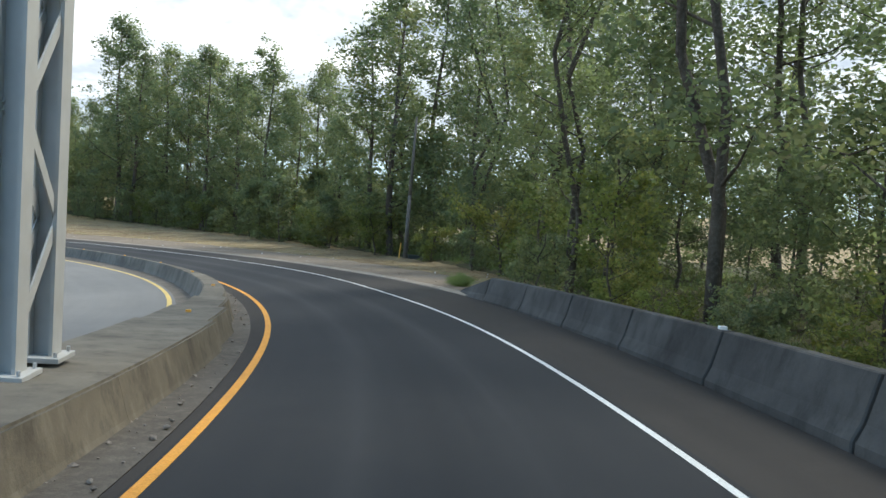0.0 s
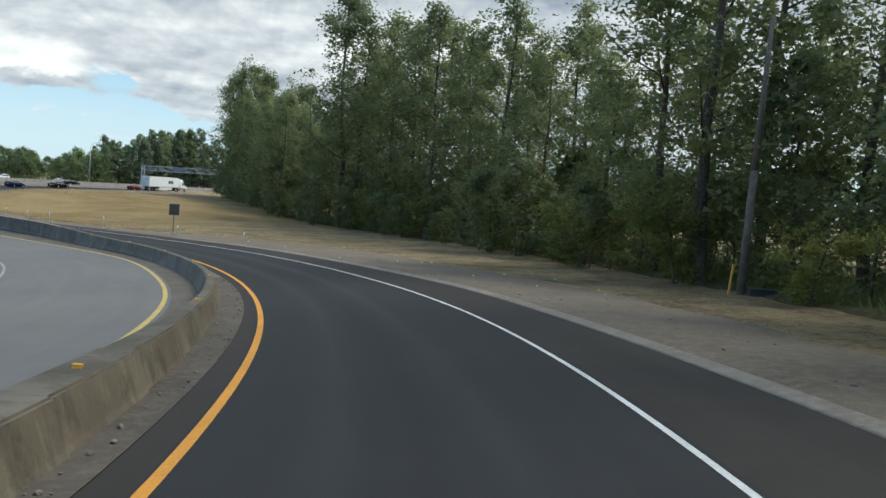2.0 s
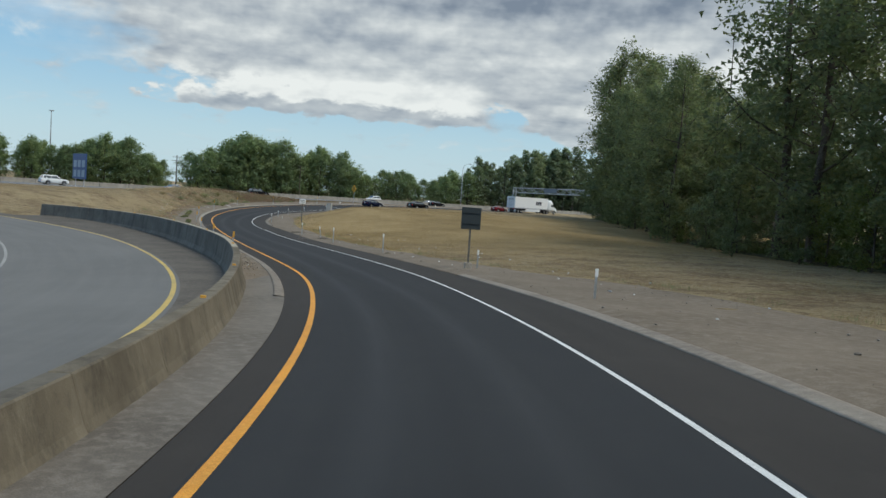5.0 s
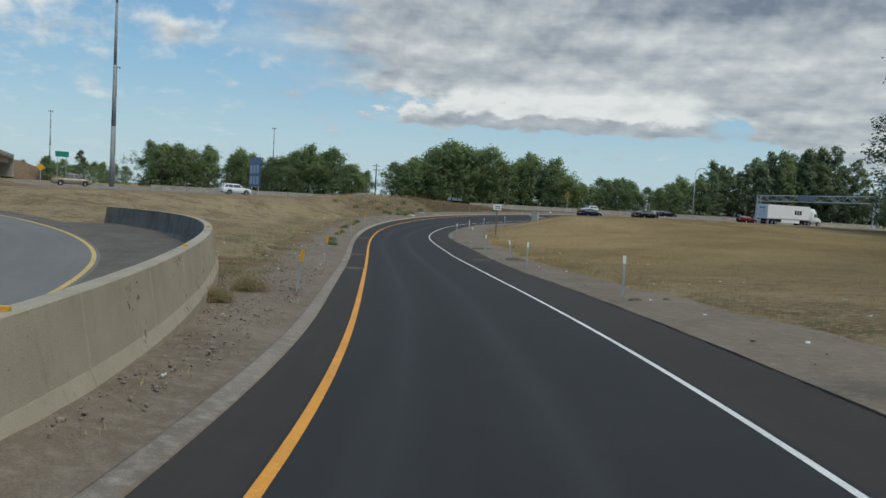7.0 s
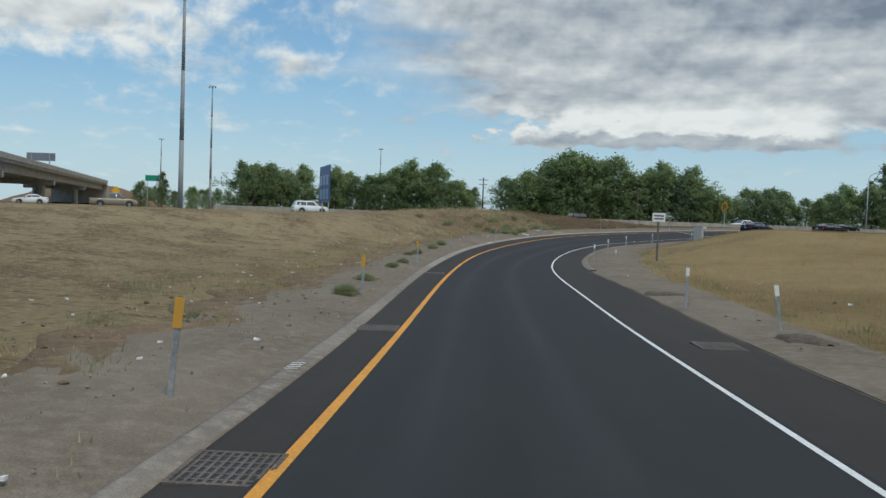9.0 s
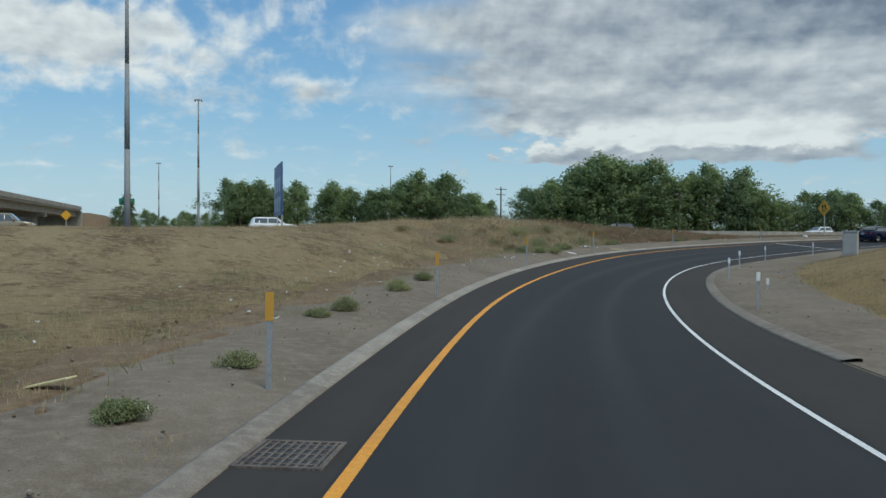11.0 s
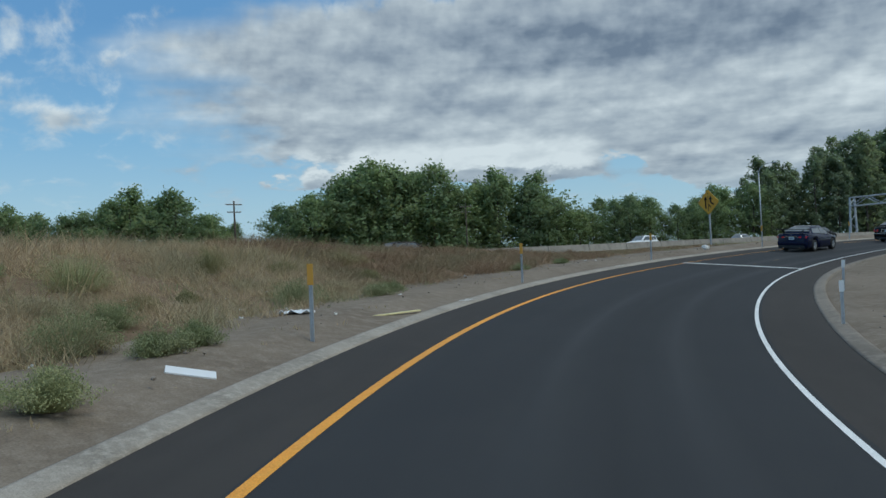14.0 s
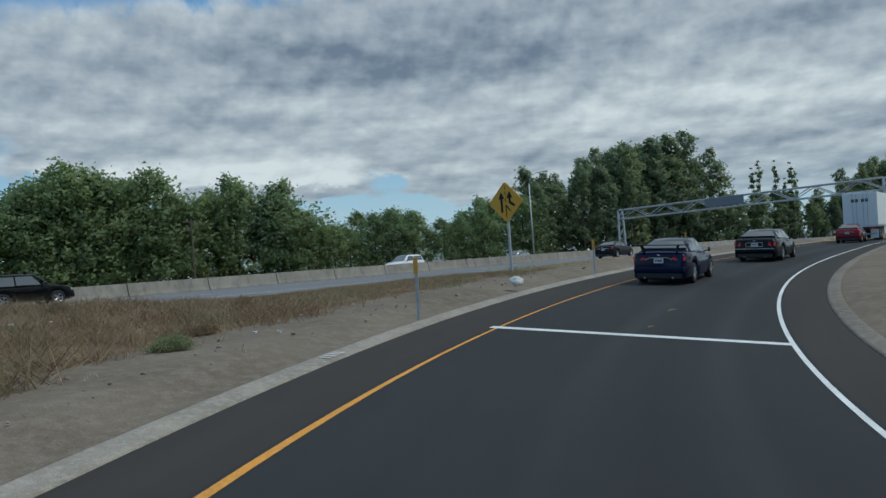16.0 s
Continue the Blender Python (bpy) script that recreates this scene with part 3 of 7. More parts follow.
def ground_z(x, y, sink=False):
    """Height of the natural ground; sink lowers it beneath the roads."""
    x, y = np.asarray(x, float).ravel(), np.asarray(y, float).ravel()
    s, u = RAMP.near(x, y)
    sl, ul = LOOP.near(x, y)
    sf, uf = FREEWAY.near(x, y)
    dx = np.hypot(x + 100, y - 80)
    base = LEVEL + 0.35 * np.sin(x * 0.021 + 1.3) * np.cos(y * 0.017) * smooth01((dx - 60) / 200)
    # the bank between the ramp and the freeway
    bank = smooth01((s - 178) / 22) * smooth01((248 - s) / 16) * np.exp(-((u + 14) / 9.0) ** 2)
    base = base + (0.62 + 0.26 * smooth01((s - 196) / 10)) * bank
    # higher ground under the wood, where the ramp comes down
    high = smooth01((125 - s) / 60) * smooth01((u + 4) / 10)
    base = base + high * (RAMP.section(np.clip(s, -40, 320))[2] + 0.9 - base) * smooth01(1 - (u - 10) / 90)
    # a shallow dip in front of the wood
    base = base - 0.7 * np.exp(-((x + 68) / 26) ** 2 - ((y - 116) / 22) ** 2)
    # freeway
    df = np.abs(uf) - FW_HALF
    base = np.where(df < 10, -3.42 + (base + 3.42) * smooth01(df / 10), base)
    # loop ramp
    out = np.where(ul > 0, ul - 3.2, -ul - 9.5)
    edge = LOOP.at(np.clip(sl, LOOP.s[0], LOOP.s[-1]), np.clip(ul, -9.5, 1.2))[:, 2] + 0.02
    base = edge + (base - edge) * smooth01(out / np.where(ul > 0, 9.0, 26.0))
    low = np.where(out < 0.6, 0.5 * smooth01((0.9 - out) / 0.9), 0.0)
    # the ramp itself
    sc = np.clip(s, -40, RAMP.s[-1])
    er, el = EDGE_R(sc) + 0.45, EDGE_L(sc) - 0.6
    right = u > 0
    od = np.where(right, u - er, el - u)
    rz = RAMP.at(sc, np.where(right, er, el))[:, 2] + np.where(right, 0.04, 0.14 + 0.12 * smooth01((s - 160) / 30))
    wide = np.where(right, 24.0 - 13 * smooth01((s - 160) / 25), np.where(s < 112, 4.0, 40.0 - 30.5 * smooth01((s - 148) / 34) + 14 * smooth01((s - 228) / 14)))
    flat = np.where(right, 1.5, np.where(s < 112, 0.2, 2.0))
    t = np.clip((od - flat) / wide, 0, 1)
    rz = rz + np.where(right, -1.1 * smooth01((27 - s) / 5) * smooth01((od - 0.5) / 2.5), 0.0)
    inside = (s > -41) & (s < RAMP.s[-1] - 1)
    z = np.where(inside, rz + (base - rz) * smooth01(t), base)
    if sink:
        reach = np.where(right, er + 4.3, np.where(s < 112, 99, -el + 4.3))
        under = inside & (np.abs(u) < reach - 0.5)
        z = z - np.maximum(low, 0)
        z = np.where(under & (od < 3.6), z - 0.12 - 0.5 * smooth01((0.3 - od) / 1.0), z)
        z = np.where(df < 0.5, z - 0.4, z)
    return z


def build_ground():
    def axis(lo, hi, a, b, fine):
        far = [a - fine * 1.35**i for i in range(1, 40)]
        near_ = list(np.arange(a, b + fine, fine))
        far2 = [near_[-1] + fine * 1.35**i for i in range(1, 40)]
        return np.array(sorted([v for v in far if v > lo] + [lo] + near_ + [v for v in far2 if v < hi] + [hi]))

    xs, ys = axis(-4500, 4500, -206, 36, 1.0), axis(-4500, 4500, -26, 196, 1.0)
    gx, gy = np.meshgrid(xs, ys)
    z = ground_z(gx, gy, True)
    rough = np.array([noise.noise(Vector((a * 0.35, b * 0.35, 0))) * 0.5 + noise.noise(Vector((a * 1.1, b * 1.1, 3))) * 0.3 for a, b in zip(gx.ravel(), gy.ravel())])
    s, u = RAMP.near(gx, gy)
    off = np.where((s > -41) & (s < 320), np.abs(u), 99)
    z = z + 0.16 * rough * smooth01((off - 9) / 6)
    nx, ny = len(xs), len(ys)
    idx = np.arange(nx * ny).reshape(ny, nx)
    f = np.stack([idx[:-1, :-1], idx[:-1, 1:], idx[1:, 1:], idx[1:, :-1]], -1).reshape(-1, 4)
    ob = part_data("ground", np.stack([gx.ravel(), gy.ravel(), z], -1), f, M_GRASS, smooth=True)
    tagged(ob, "dry tan grass field with brown patches beside the ramp", "ground", kind="structure")


build_ground()

S_ALL = np.arange(-38.0, 300.0, 1.0)


def build_ramp():
    ribbon("road", RAMP, S_ALL, lambda s: ORANGE(s) - 0.12, lambda s: WHITE(s) + 0.12, 0.0, M_ASPHALT, 6, "smooth dark asphalt lane of the curving ramp", "road")
    ribbon("shoulder_inner", RAMP, S_ALL, EDGE_L, lambda s: ORANGE(s) - 0.12, -0.003, M_SHOULDER, 2, "dusty asphalt strip between orange line and kerb", "road shoulder")
    ribbon("shoulder_outer", RAMP, S_ALL, lambda s: WHITE(s) + 0.12, EDGE_R, -0.003, M_SHOULDER, 3, "dusty brown asphalt shoulder outside the white line", "road shoulder")
    ribbon("edge_line_orange", RAMP, S_ALL, lambda s: ORANGE(s) - 0.075 + 0.045 * smooth01((s - 212) / 18), lambda s: ORANGE(s) + 0.06 - 0.03 * smooth01((s - 212) / 18), 0.005, M_ORANGE, 1, "solid orange edge line with chipped paint", "road marking")
    ribbon("edge_line_white", RAMP, S_ALL, lambda s: WHITE(s) - 0.043, lambda s: WHITE(s) + 0.043, 0.005, M_WHITE, 1, "solid white edge line of the ramp", "road marking")


    # dark strip painted in for the shadow line where asphalt drops to dirt
    ribbon("pavement_edge", RAMP, np.arange(98.0, 168.0, 1.0), EDGE_R, lambda s: EDGE_R(s) + 0.045 + 0.015 * np.sin(s * 1.7), 0.012, M_EDGE_SHADE, 1, "dark strip painted for the shadow line at the asphalt overlay edge", "road edge")


build_ramp()


def kerb_width(s):
    return 0.32 + 0.04 * smooth01((np.asarray(s) - 150) / 25)


def build_kerbs():
    """Rolled concrete kerb strips along both edges, cast in bays."""
    def kerb(name, s, inner, w, side, label, mat=M_CURB, tall=1.0):
        w = w(s) if callable(w) else w
        prof = [(0.0, -0.05), (0.0, 0.012), (0.08, 0.05 * tall), (0.2, 0.09 * tall), (w - 0.05, 0.11 * tall), (w, 0.10 * tall), (w + 0.02, -0.2)]
        rows = []
        for o, z in prof:
            rows.append(RAMP.at(s, inner(s) + side * o, z))
        n = len(s)
        v = np.concatenate(rows)
        f = [(j * n + i, (j + 1) * n + i, (j + 1) * n + i + 1, j * n + i + 1) if side > 0 else (j * n + i, j * n + i + 1, (j + 1) * n + i + 1, (j + 1) * n + i)
             for j in range(len(prof) - 1) for i in range(n - 1)]
        tagged(part_data(name, v, f, mat, smooth=True), label, "kerb", kind="structure")

    kerb("kerb_inner", np.arange(92.0, 161.0, 1.0), EDGE_L, kerb_width, -1, "low dusty concrete kerb strip beside the dirt", M_CURB_DUSTY, 0.55)
    kerb("kerb_inner_far", np.arange(160.0, 300.0, 1.0), EDGE_L, kerb_width, -1, "pale low concrete kerb strip beside the dirt", M_CURB, 0.55)
    kerb("kerb_outer", np.arange(26.0, 101.0, 1.0), EDGE_R, 0.36, 1, "dusty flush concrete kerb strip half buried in dirt", M_CURB_DUSTY, 0.35)
    kerb("kerb_outer_far", np.arange(164.0, 300.0, 1.0), EDGE_R, 0.36, 1, "earth-stained concrete kerb strip round the bare dirt", M_CURB_EARTH, 0.55)
    ribbon("apron", RAMP, np.arange(63.0, 105.0, 1.0), lambda s: np.minimum(EDGE_L(s) - 1.0, -3.3 - 0.03 * np.clip(s - 70, 0, 99)), EDGE_L, 0.006, M_APRON, 3, "pale dusty concrete apron at the foot of the barrier", "gutter",
           crown=lambda s, u: 0.05 * smooth01((EDGE_L(s) - u) / 0.8))
    ribbon("gutter", RAMP, np.arange(-38.0, 63.5, 1.0), lambda s: np.minimum(EDGE_L(s) - 1.0, -3.3 - 0.03 * np.clip(s - 70, 0, 99)), EDGE_L, 0.006, M_GUTTER, 3, "dirty concrete gutter at the foot of the barrier", "gutter",
           crown=lambda s, u: 0.05 * smooth01((EDGE_L(s) - u) / 0.8))


build_kerbs()


def bare(s):
    """Where the outer verge meets the asphalt with no kerb between."""
    return smooth01((s - 98.5) / 2.5) * smooth01((166.5 - s) / 2.5)


VERGE_R = curve_at([(28, 3.0), (40, 4.6), (55, 5.6), (70, 6.6), (86, 7.4), (96, 6.8), (106, 4.4), (118, 3.3), (132, 2.6), (150, 3.0), (170, 3.6), (299, 3.8)])


def build_verges():
    """Bare gravelly dirt between the kerbs and the grass."""
    def rag(s, k):
        return np.array([0.45 * noise.noise(Vector((a * 0.3, k, 1))) + 0.25 * noise.noise(Vector((a * 1.1, k, 4))) for a in s])

    def strip(name, s, inner, side, width, label):
        rows, cols = [], 12
        if side < 0:
            # stop at the barrier
            tries = np.arange(0.2, width + 0.01, 0.1)
            reach = np.full(len(s), width)
            for i, a in enumerate(s):
                q = RAMP.at(np.full(len(tries), a), inner(a) - tries)
                bs, bu = BARRIER_L.near(q[:, 0], q[:, 1])
                over = np.nonzero((bu < 0.1) & (bs < BARRIER_L.s[-1] - 3.5))[0]
                if len(over):
                    reach[i] = tries[over[0]]
            width = np.where(reach < width, reach, width + rag(s, 5.0) - 0.3)
        else:
            width = width(s) + rag(s, 2.0)
        for j in range(cols + 1):
            o = width * (j / cols)
            u = inner(s) + side * o
            p = RAMP.at(s, u)
            z = ground_z(p[:, 0], p[:, 1])
            lump = np.array([noise.noise(Vector((a * 0.5, b * 0.5, 7))) * 0.035 + noise.noise(Vector((a * 2.5, b * 2.5, 2))) * 0.012 for a, b in p[:, :2]])
            edge = 0.28 * smooth01((j / cols - 0.86) / 0.14) * (1.0 if side > 0 else (width > 2.8)) + (0.16 * (1 - smooth01((s - 97) / 4)) if side < 0 else 0.0)
            p[:, 2] = z + 0.02 + lump * smooth01(j / 3) - edge
            if side > 0:
                p[:, 2] -= 0.085 * (1 - smooth01(o / (0.4 + 0.8 * bare(s))))
            else:
                p[:, 2] -= (0.11 + 0.13 * smooth01((s - 160) / 30)) * (1 - smooth01(o / 1.2))
            rows.append(p)
        n = len(s)
        v = np.concatenate(rows)
        f = [(j * n + i, (j + 1) * n + i, (j + 1) * n + i + 1, j * n + i + 1) if side > 0 else (j * n + i, j * n + i + 1, (j + 1) * n + i + 1, (j + 1) * n + i)
             for j in range(cols) for i in range(n - 1)]
        tagged(part_data(name, v, f, M_DIRT, smooth=True), label, "dirt verge", kind="structure")

    strip("verge_outer", np.arange(28.0, 299.0, 0.5), lambda s: EDGE_R(s) + 0.33 - 0.34 * bare(s), 1, VERGE_R, "bare grey-brown gravelly dirt beside the ramp")
    strip("verge_inner", np.arange(97.0, 299.0, 0.5), lambda s: EDGE_L(s) - kerb_width(s) + 0.02, -1, 4.0, "bare brown dirt strip with pebbles beside the kerb")


build_verges()


def build_loop():
    s = np.arange(LOOP.s[0] + 0.5, LOOP.s[-1] - 1, 1.5)
    # the shoulder runs up to the barrier's line
    tries = np.arange(0.3, 6.0, 0.1)
    reach = np.full(len(s), 1.5)
    for i, a in enumerate(s):
        p = LOOP.at(np.full(len(tries), a), tries)
        bs, bu = BARRIER_L.near(p[:, 0], p[:, 1])
        over = np.nonzero((bu > 0.05) & (bs < BARRIER_L.s[-1] - 4))[0]
        if len(over):
            reach[i] = tries[over[0]]
    wide = reach.copy()

    def reach(_):
        return wide

    ribbon("loop_shoulder", LOOP, s, 0.2, reach, 0.004, M_GUTTER, 2, "dirty pale concrete shoulder of the loop ramp", "road shoulder")
    ribbon("loop_road", LOOP, s, -10.0, 0.2, 0.0, M_LOOP, 5, "worn grey pavement of the neighbouring loop ramp", "road")
    ribbon("loop_edge_line_yellow", LOOP, s, -0.07, 0.08, 0.007, M_YELLOW, 1, "solid yellow edge line on the loop ramp", "road marking")
    ribbon("loop_edge_line_white", LOOP, s, -6.3, -6.17, 0.007, M_WORN_WHITE, 1, "worn white edge line on the loop ramp", "road marking")



# ---------------------------------------------------------------- concrete barriers
def barrier_segment(line, s0, s1, h0, h1, w_top, mat, label, group, behind=None, crown=None, cast=False):
    """One precast length of safety-shaped barrier on a top line; the foot follows at the given heights."""
    n = 5
    s = np.linspace(s0, s1, n)
    h = np.linspace(h0, h1, n)
    prof = [(-0.5, 0.0), (-0.5, 0.12), (-0.30, 0.36), (-0.0, 1.0), (0.0, 1.0), (0.30, 0.36), (0.5, 0.12), (0.5, 0.0)]
    verts = []
    for i in range(n):
        for j, (a, z) in enumerate(prof):
            side = -1 if j < 4 else 1
            u = side * w_top / 2 + (a * 0.46 if abs(a) > 0.001 else 0)
            zz = -h[i] + (-0.35 if z == 0 else (z * 0.81 if z < 1 else h[i]))
            if z == 1.0:
                zz = 0.0
            verts.append(line.at(s[i], u, zz))
    k = len(prof)
    f = []
    for i in range(n - 1):
        for j in range(k - 1):
            f.append((i * k + j, i * k + j + 1, (i + 1) * k + j + 1, (i + 1) * k + j))
    f.append(tuple(range(k - 1, -1, -1)))
    f.append(tuple((n - 1) * k + j for j in range(k)))
    mid = line.at((s0 + s1) / 2, 0, -(h0 + h1) / 2)
    ob = thing("concrete_barrier", label, "barrier", pose(*mid), group)
    v = np.array(verts) - mid
    bm = bmesh.new()
    vs = [bm.verts.new(p) for p in v]
    for q in f:
        bm.faces.new([vs[i] for i in q])
    bmesh.ops.recalc_face_normals(bm, faces=bm.faces)
    caps = {f_ for f_ in bm.faces if len(f_.verts) > 4}
    es = [e for e in bm.edges if e.calc_face_angle(0) > (0.5 if cast else 0.9) and not (cast and caps & set(e.link_faces))]
    bmesh.ops.bevel(bm, geom=es, offset=0.03 if cast else 0.018, segments=2 if cast else 1, affect="EDGES")
    body = part("body", bm, mat, ob)
    if behind is not None:
        x, y, z, k_, tx, ty = line.section((s0 + s1) / 2)
        body.data.materials.append(behind)
        for poly in body.data.polygons:
            if poly.normal.x * ty - poly.normal.y * tx < -0.3:
                poly.material_index = 1
    if crown is not None:
        body.data.materials.append(crown)
        for poly in body.data.polygons:
            if poly.normal.z > 0.8 and poly.center.z > 0:
                poly.material_index = len(body.data.materials) - 1
    return ob


def reflector(line, s, parent, mat, w=0.11, label="small orange reflector block"):
    """An orange plate on a small foot on the barrier's top."""
    bm = bmesh.new()
    box(bm, -w / 2, w / 2, -0.035, 0.035, 0.0, 0.05, 0.012)
    box(bm, -0.05, 0.05, -0.05, 0.05, 0.0, 0.012)
    r = part("reflector", bm, mat, parent, label)
    x, y, z, k, tx, ty = line.section(s)
    p = line.at(s, 0.0, 0.0)
    r.matrix_basis = parent.matrix_basis.inverted() @ pose(*p, 0, 0, math.degrees(math.atan2(-tx, ty)))


def chipped(n, pos):
    a = n.noise(pos, 0.5, 6.0, 0.65)
    b = n.noise(n.vmath("MULTIPLY", pos, (3.2, 3.2, 0.5)), 1.4, 6.0, 0.7)
    g = n.noise(pos, 40.0, 4.0, 0.65)
    zone = n.ramp(n.noise(pos, 0.55, 2.0, 0.5), [(0.52, grey(0)), (0.60, grey(1))])
    hole = n.math("MULTIPLY", zone, n.ramp(n.noise(pos, 7.0, 3.0, 0.55), [(0.62, grey(0)), (0.65, grey(1))]))
    c = n.mix(n.ramp(a, [(0.35, grey(0)), (0.7, grey(1))]), (0.33, 0.295, 0.23, 1), (0.43, 0.39, 0.31, 1))
    c = n.mix(n.ramp(b, [(0.56, grey(0)), (0.78, grey(0.5))]), c, (0.19, 0.165, 0.125, 1))
    c = n.mix(hole, n.mix(0.4, c, n.mix(g, grey(0.6) + (1,), grey(1.35) + (1,)), "MULTIPLY"), (0.06, 0.055, 0.05, 1))
    return surface(n, c, 0.9, 0, n.math("SUBTRACT", n.math("ADD", g, b), n.math("MULTIPLY", hole, 2.0)), 0.4, 0.02, 0.3)


M_CHIPPED = material("chipped_barrier_concrete", chipped)
M_REFLECT = plain("faded_orange_reflector", (0.62, 0.33, 0.05), 0.5)
M_REFLECT_W = plain("white_reflector", (0.82, 0.82, 0.80), 0.35)

build_loop()


def build_barriers():
    bpy.context.view_layer.update()
    end = BARRIER_L.s[-1] - 3.5
    s, i = -34.0, 0
    while s < end:
        ln = 3.05
        p = BARRIER_L.at(s, 0)
        wt = 0.26 + 0.36 * float(smooth01((44 - s) / 16)) + 0.88 * float(smooth01((22 - s) / 11))
        hh = [0.78 + 0.42 * float(smooth01((v - 78) / 26)) for v in (s, s + ln)]
        cast = s < 56
        gap = 0.003 if cast else 0.018
        ob = barrier_segment(BARRIER_L, s + gap, s + ln - gap, *hh, wt, M_CHIPPED if p[0] < -58 else M_BARRIER, "stained tan concrete safety barrier between the two ramps", "barrier between the ramps", M_BARRIER_BACK,
                             M_BARRIER_TOP if s < 70 else None, cast)
        if i % 3 == 1:
            bpy.context.view_layer.update()
            reflector(BARRIER_L, s + ln / 2, ob, M_REFLECT)
        s, i = s + ln, i + 1
    right = Line([tuple(RAMP.at(a, u, dz)) + (0,) for a, u, dz in ((-36, 4.62, 0.78), (-18, 4.62, 0.78), (0, 4.62, 0.78), (10, 4.68, 0.76), (18, 4.85, 0.74), (24, 5.1, 0.72), (28, 5.3, 0.7))], 0.5)
    s = right.s[0] + 2.0
    tot = right.s[-1] - 6.6
    i = 0
    while s < tot:
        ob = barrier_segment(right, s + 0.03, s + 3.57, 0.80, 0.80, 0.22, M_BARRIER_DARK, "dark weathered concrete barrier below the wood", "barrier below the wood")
        if i % 4 == 1:
            reflector(right, s + 0.25, ob, M_REFLECT_W, 0.12, "small white reflector block")
        s, i = s + 3.6, i + 1
    # the sloped end piece
    bm = bmesh.new()
    ln = 3.2
    prof0 = [(-0.34, 0.0), (-0.34, 0.10), (-0.25, 0.30), (-0.11, 0.80), (0.11, 0.80), (0.25, 0.30), (0.34, 0.10), (0.34, 0.0)]
    a = [bm.verts.new((x, 0, z - 0.05)) for x, z in prof0]
    b = [bm.verts.new((x, ln, z * 0.3 - 0.05)) for x, z in prof0]
    for j in range(7):
        bm.faces.new((a[j], a[j + 1], b[j + 1], b[j]))
    bm.faces.new(a[::-1])
    bm.faces.new(b)
    bmesh.ops.recalc_face_normals(bm, faces=bm.faces)
    p = right.at(s + 0.03, 0, -0.8)
    x, y, z, k, tx, ty = right.section(s)
    ob = thing("barrier_end", "sloping concrete end piece of the weathered barrier", "barrier", pose(*p, -3.2, 0, math.degrees(math.atan2(-tx, ty))))
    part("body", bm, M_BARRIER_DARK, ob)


build_barriers()


# ---------------------------------------------------------------- freeway
def build_freeway():
    s = FREEWAY.s[(FREEWAY.y > -420) & (FREEWAY.y < 640)]
    ribbon("freeway_road", FREEWAY, s, -FW_HALF, FW_HALF, 0.02, M_FREEWAY, 6, "pale grey freeway pavement behind the grass", "road")
    for name, u, m in (("freeway_line_white", 19.5, M_WHITE), ("freeway_line_yellow", 2.6, M_YELLOW), ("freeway_line_yellow", -2.6, M_YELLOW), ("freeway_line_white", -19.5, M_WHITE)):
        ribbon(name, FREEWAY, s, u - 0.08, u + 0.08, 0.03, m, 1, "solid painted line along the freeway", "road marking")
    for u in (8.3, 13.9, -8.3, -13.9):
        v, f = [], []
        for a in np.arange(s[0], s[-1] - 4, 12.0):
            k = len(v)
            v += [FREEWAY.at(a, u - 0.07, 0.03), FREEWAY.at(a, u + 0.07, 0.03), FREEWAY.at(a + 3, u + 0.07, 0.03), FREEWAY.at(a + 3, u - 0.07, 0.03)]
            f.append((k, k + 1, k + 2, k + 3))
        tagged(part_data("freeway_lane_dashes", v, f, M_WHITE), "dashed white lane line on the freeway", "road marking", kind="structure")
    top = Line([(x, y, -2.52, 0) for x, y in zip(FREEWAY.x[::12], FREEWAY.y[::12])], 2.0)
    s0 = top.near([-199], [85])[0][0]
    for i in range(34):
        barrier_segment(top, s0 + i * 6.1 + 0.03, s0 + i * 6.1 + 6.07, 0.9, 0.9, 0.18, M_MEDIAN, "long dusty concrete median barrier piece on the freeway", "freeway median barrier")


build_freeway()


def beam_box(bm, a, b, w, h):
    """A rectangular bar between two places."""
    a, b = Vector(a), Vector(b)
    d = (b - a).normalized()
    up = Vector((0, 0, 1)) if abs(d.z) < 0.9 else Vector((0, 1, 0))
    x = d.cross(up).normalized() * w / 2
    y = x.cross(d).normalized() * h / 2
    r = [[bm.verts.new(c + i * x + j * y) for i, j in ((-1, -1), (1, -1), (1, 1), (-1, 1))] for c in (a, b)]
    for i in range(4):
        bm.faces.new((r[0][i], r[0][(i + 1) % 4], r[1][(i + 1) % 4], r[1][i]))
    bm.faces.new(r[0][::-1])
    bm.faces.new(r[1])


M_EARTH = two_scale("brown_earth_slope", (0.185, 0.128, 0.08), (0.125, 0.086, 0.053), (0.26, 0.195, 0.125), 0.12, 2.0, 0.95, 0.6, 0.1, grain=12.0, spec=0.2)
M_GREEN_SIGN = plain("green_sign_sheeting", (0.01, 0.22, 0.14), 0.45)
M_YELLOW_SIGN = plain("yellow_sign_sheeting", (0.68, 0.36, 0.025), 0.45)
M_BLACK_PAINT = plain("black_sign_ink", (0.02, 0.02, 0.02), 0.5)
M_PALE_BLUE = plain("pale_blue_sign_sheeting", (0.30, 0.40, 0.52), 0.45)
M_BLUE_SIGN = plain("blue_sign_sheeting", (0.035, 0.09, 0.26), 0.45)
M_WHITE_SIGN = plain("white_sign_sheeting", (0.72, 0.73, 0.73), 0.45)
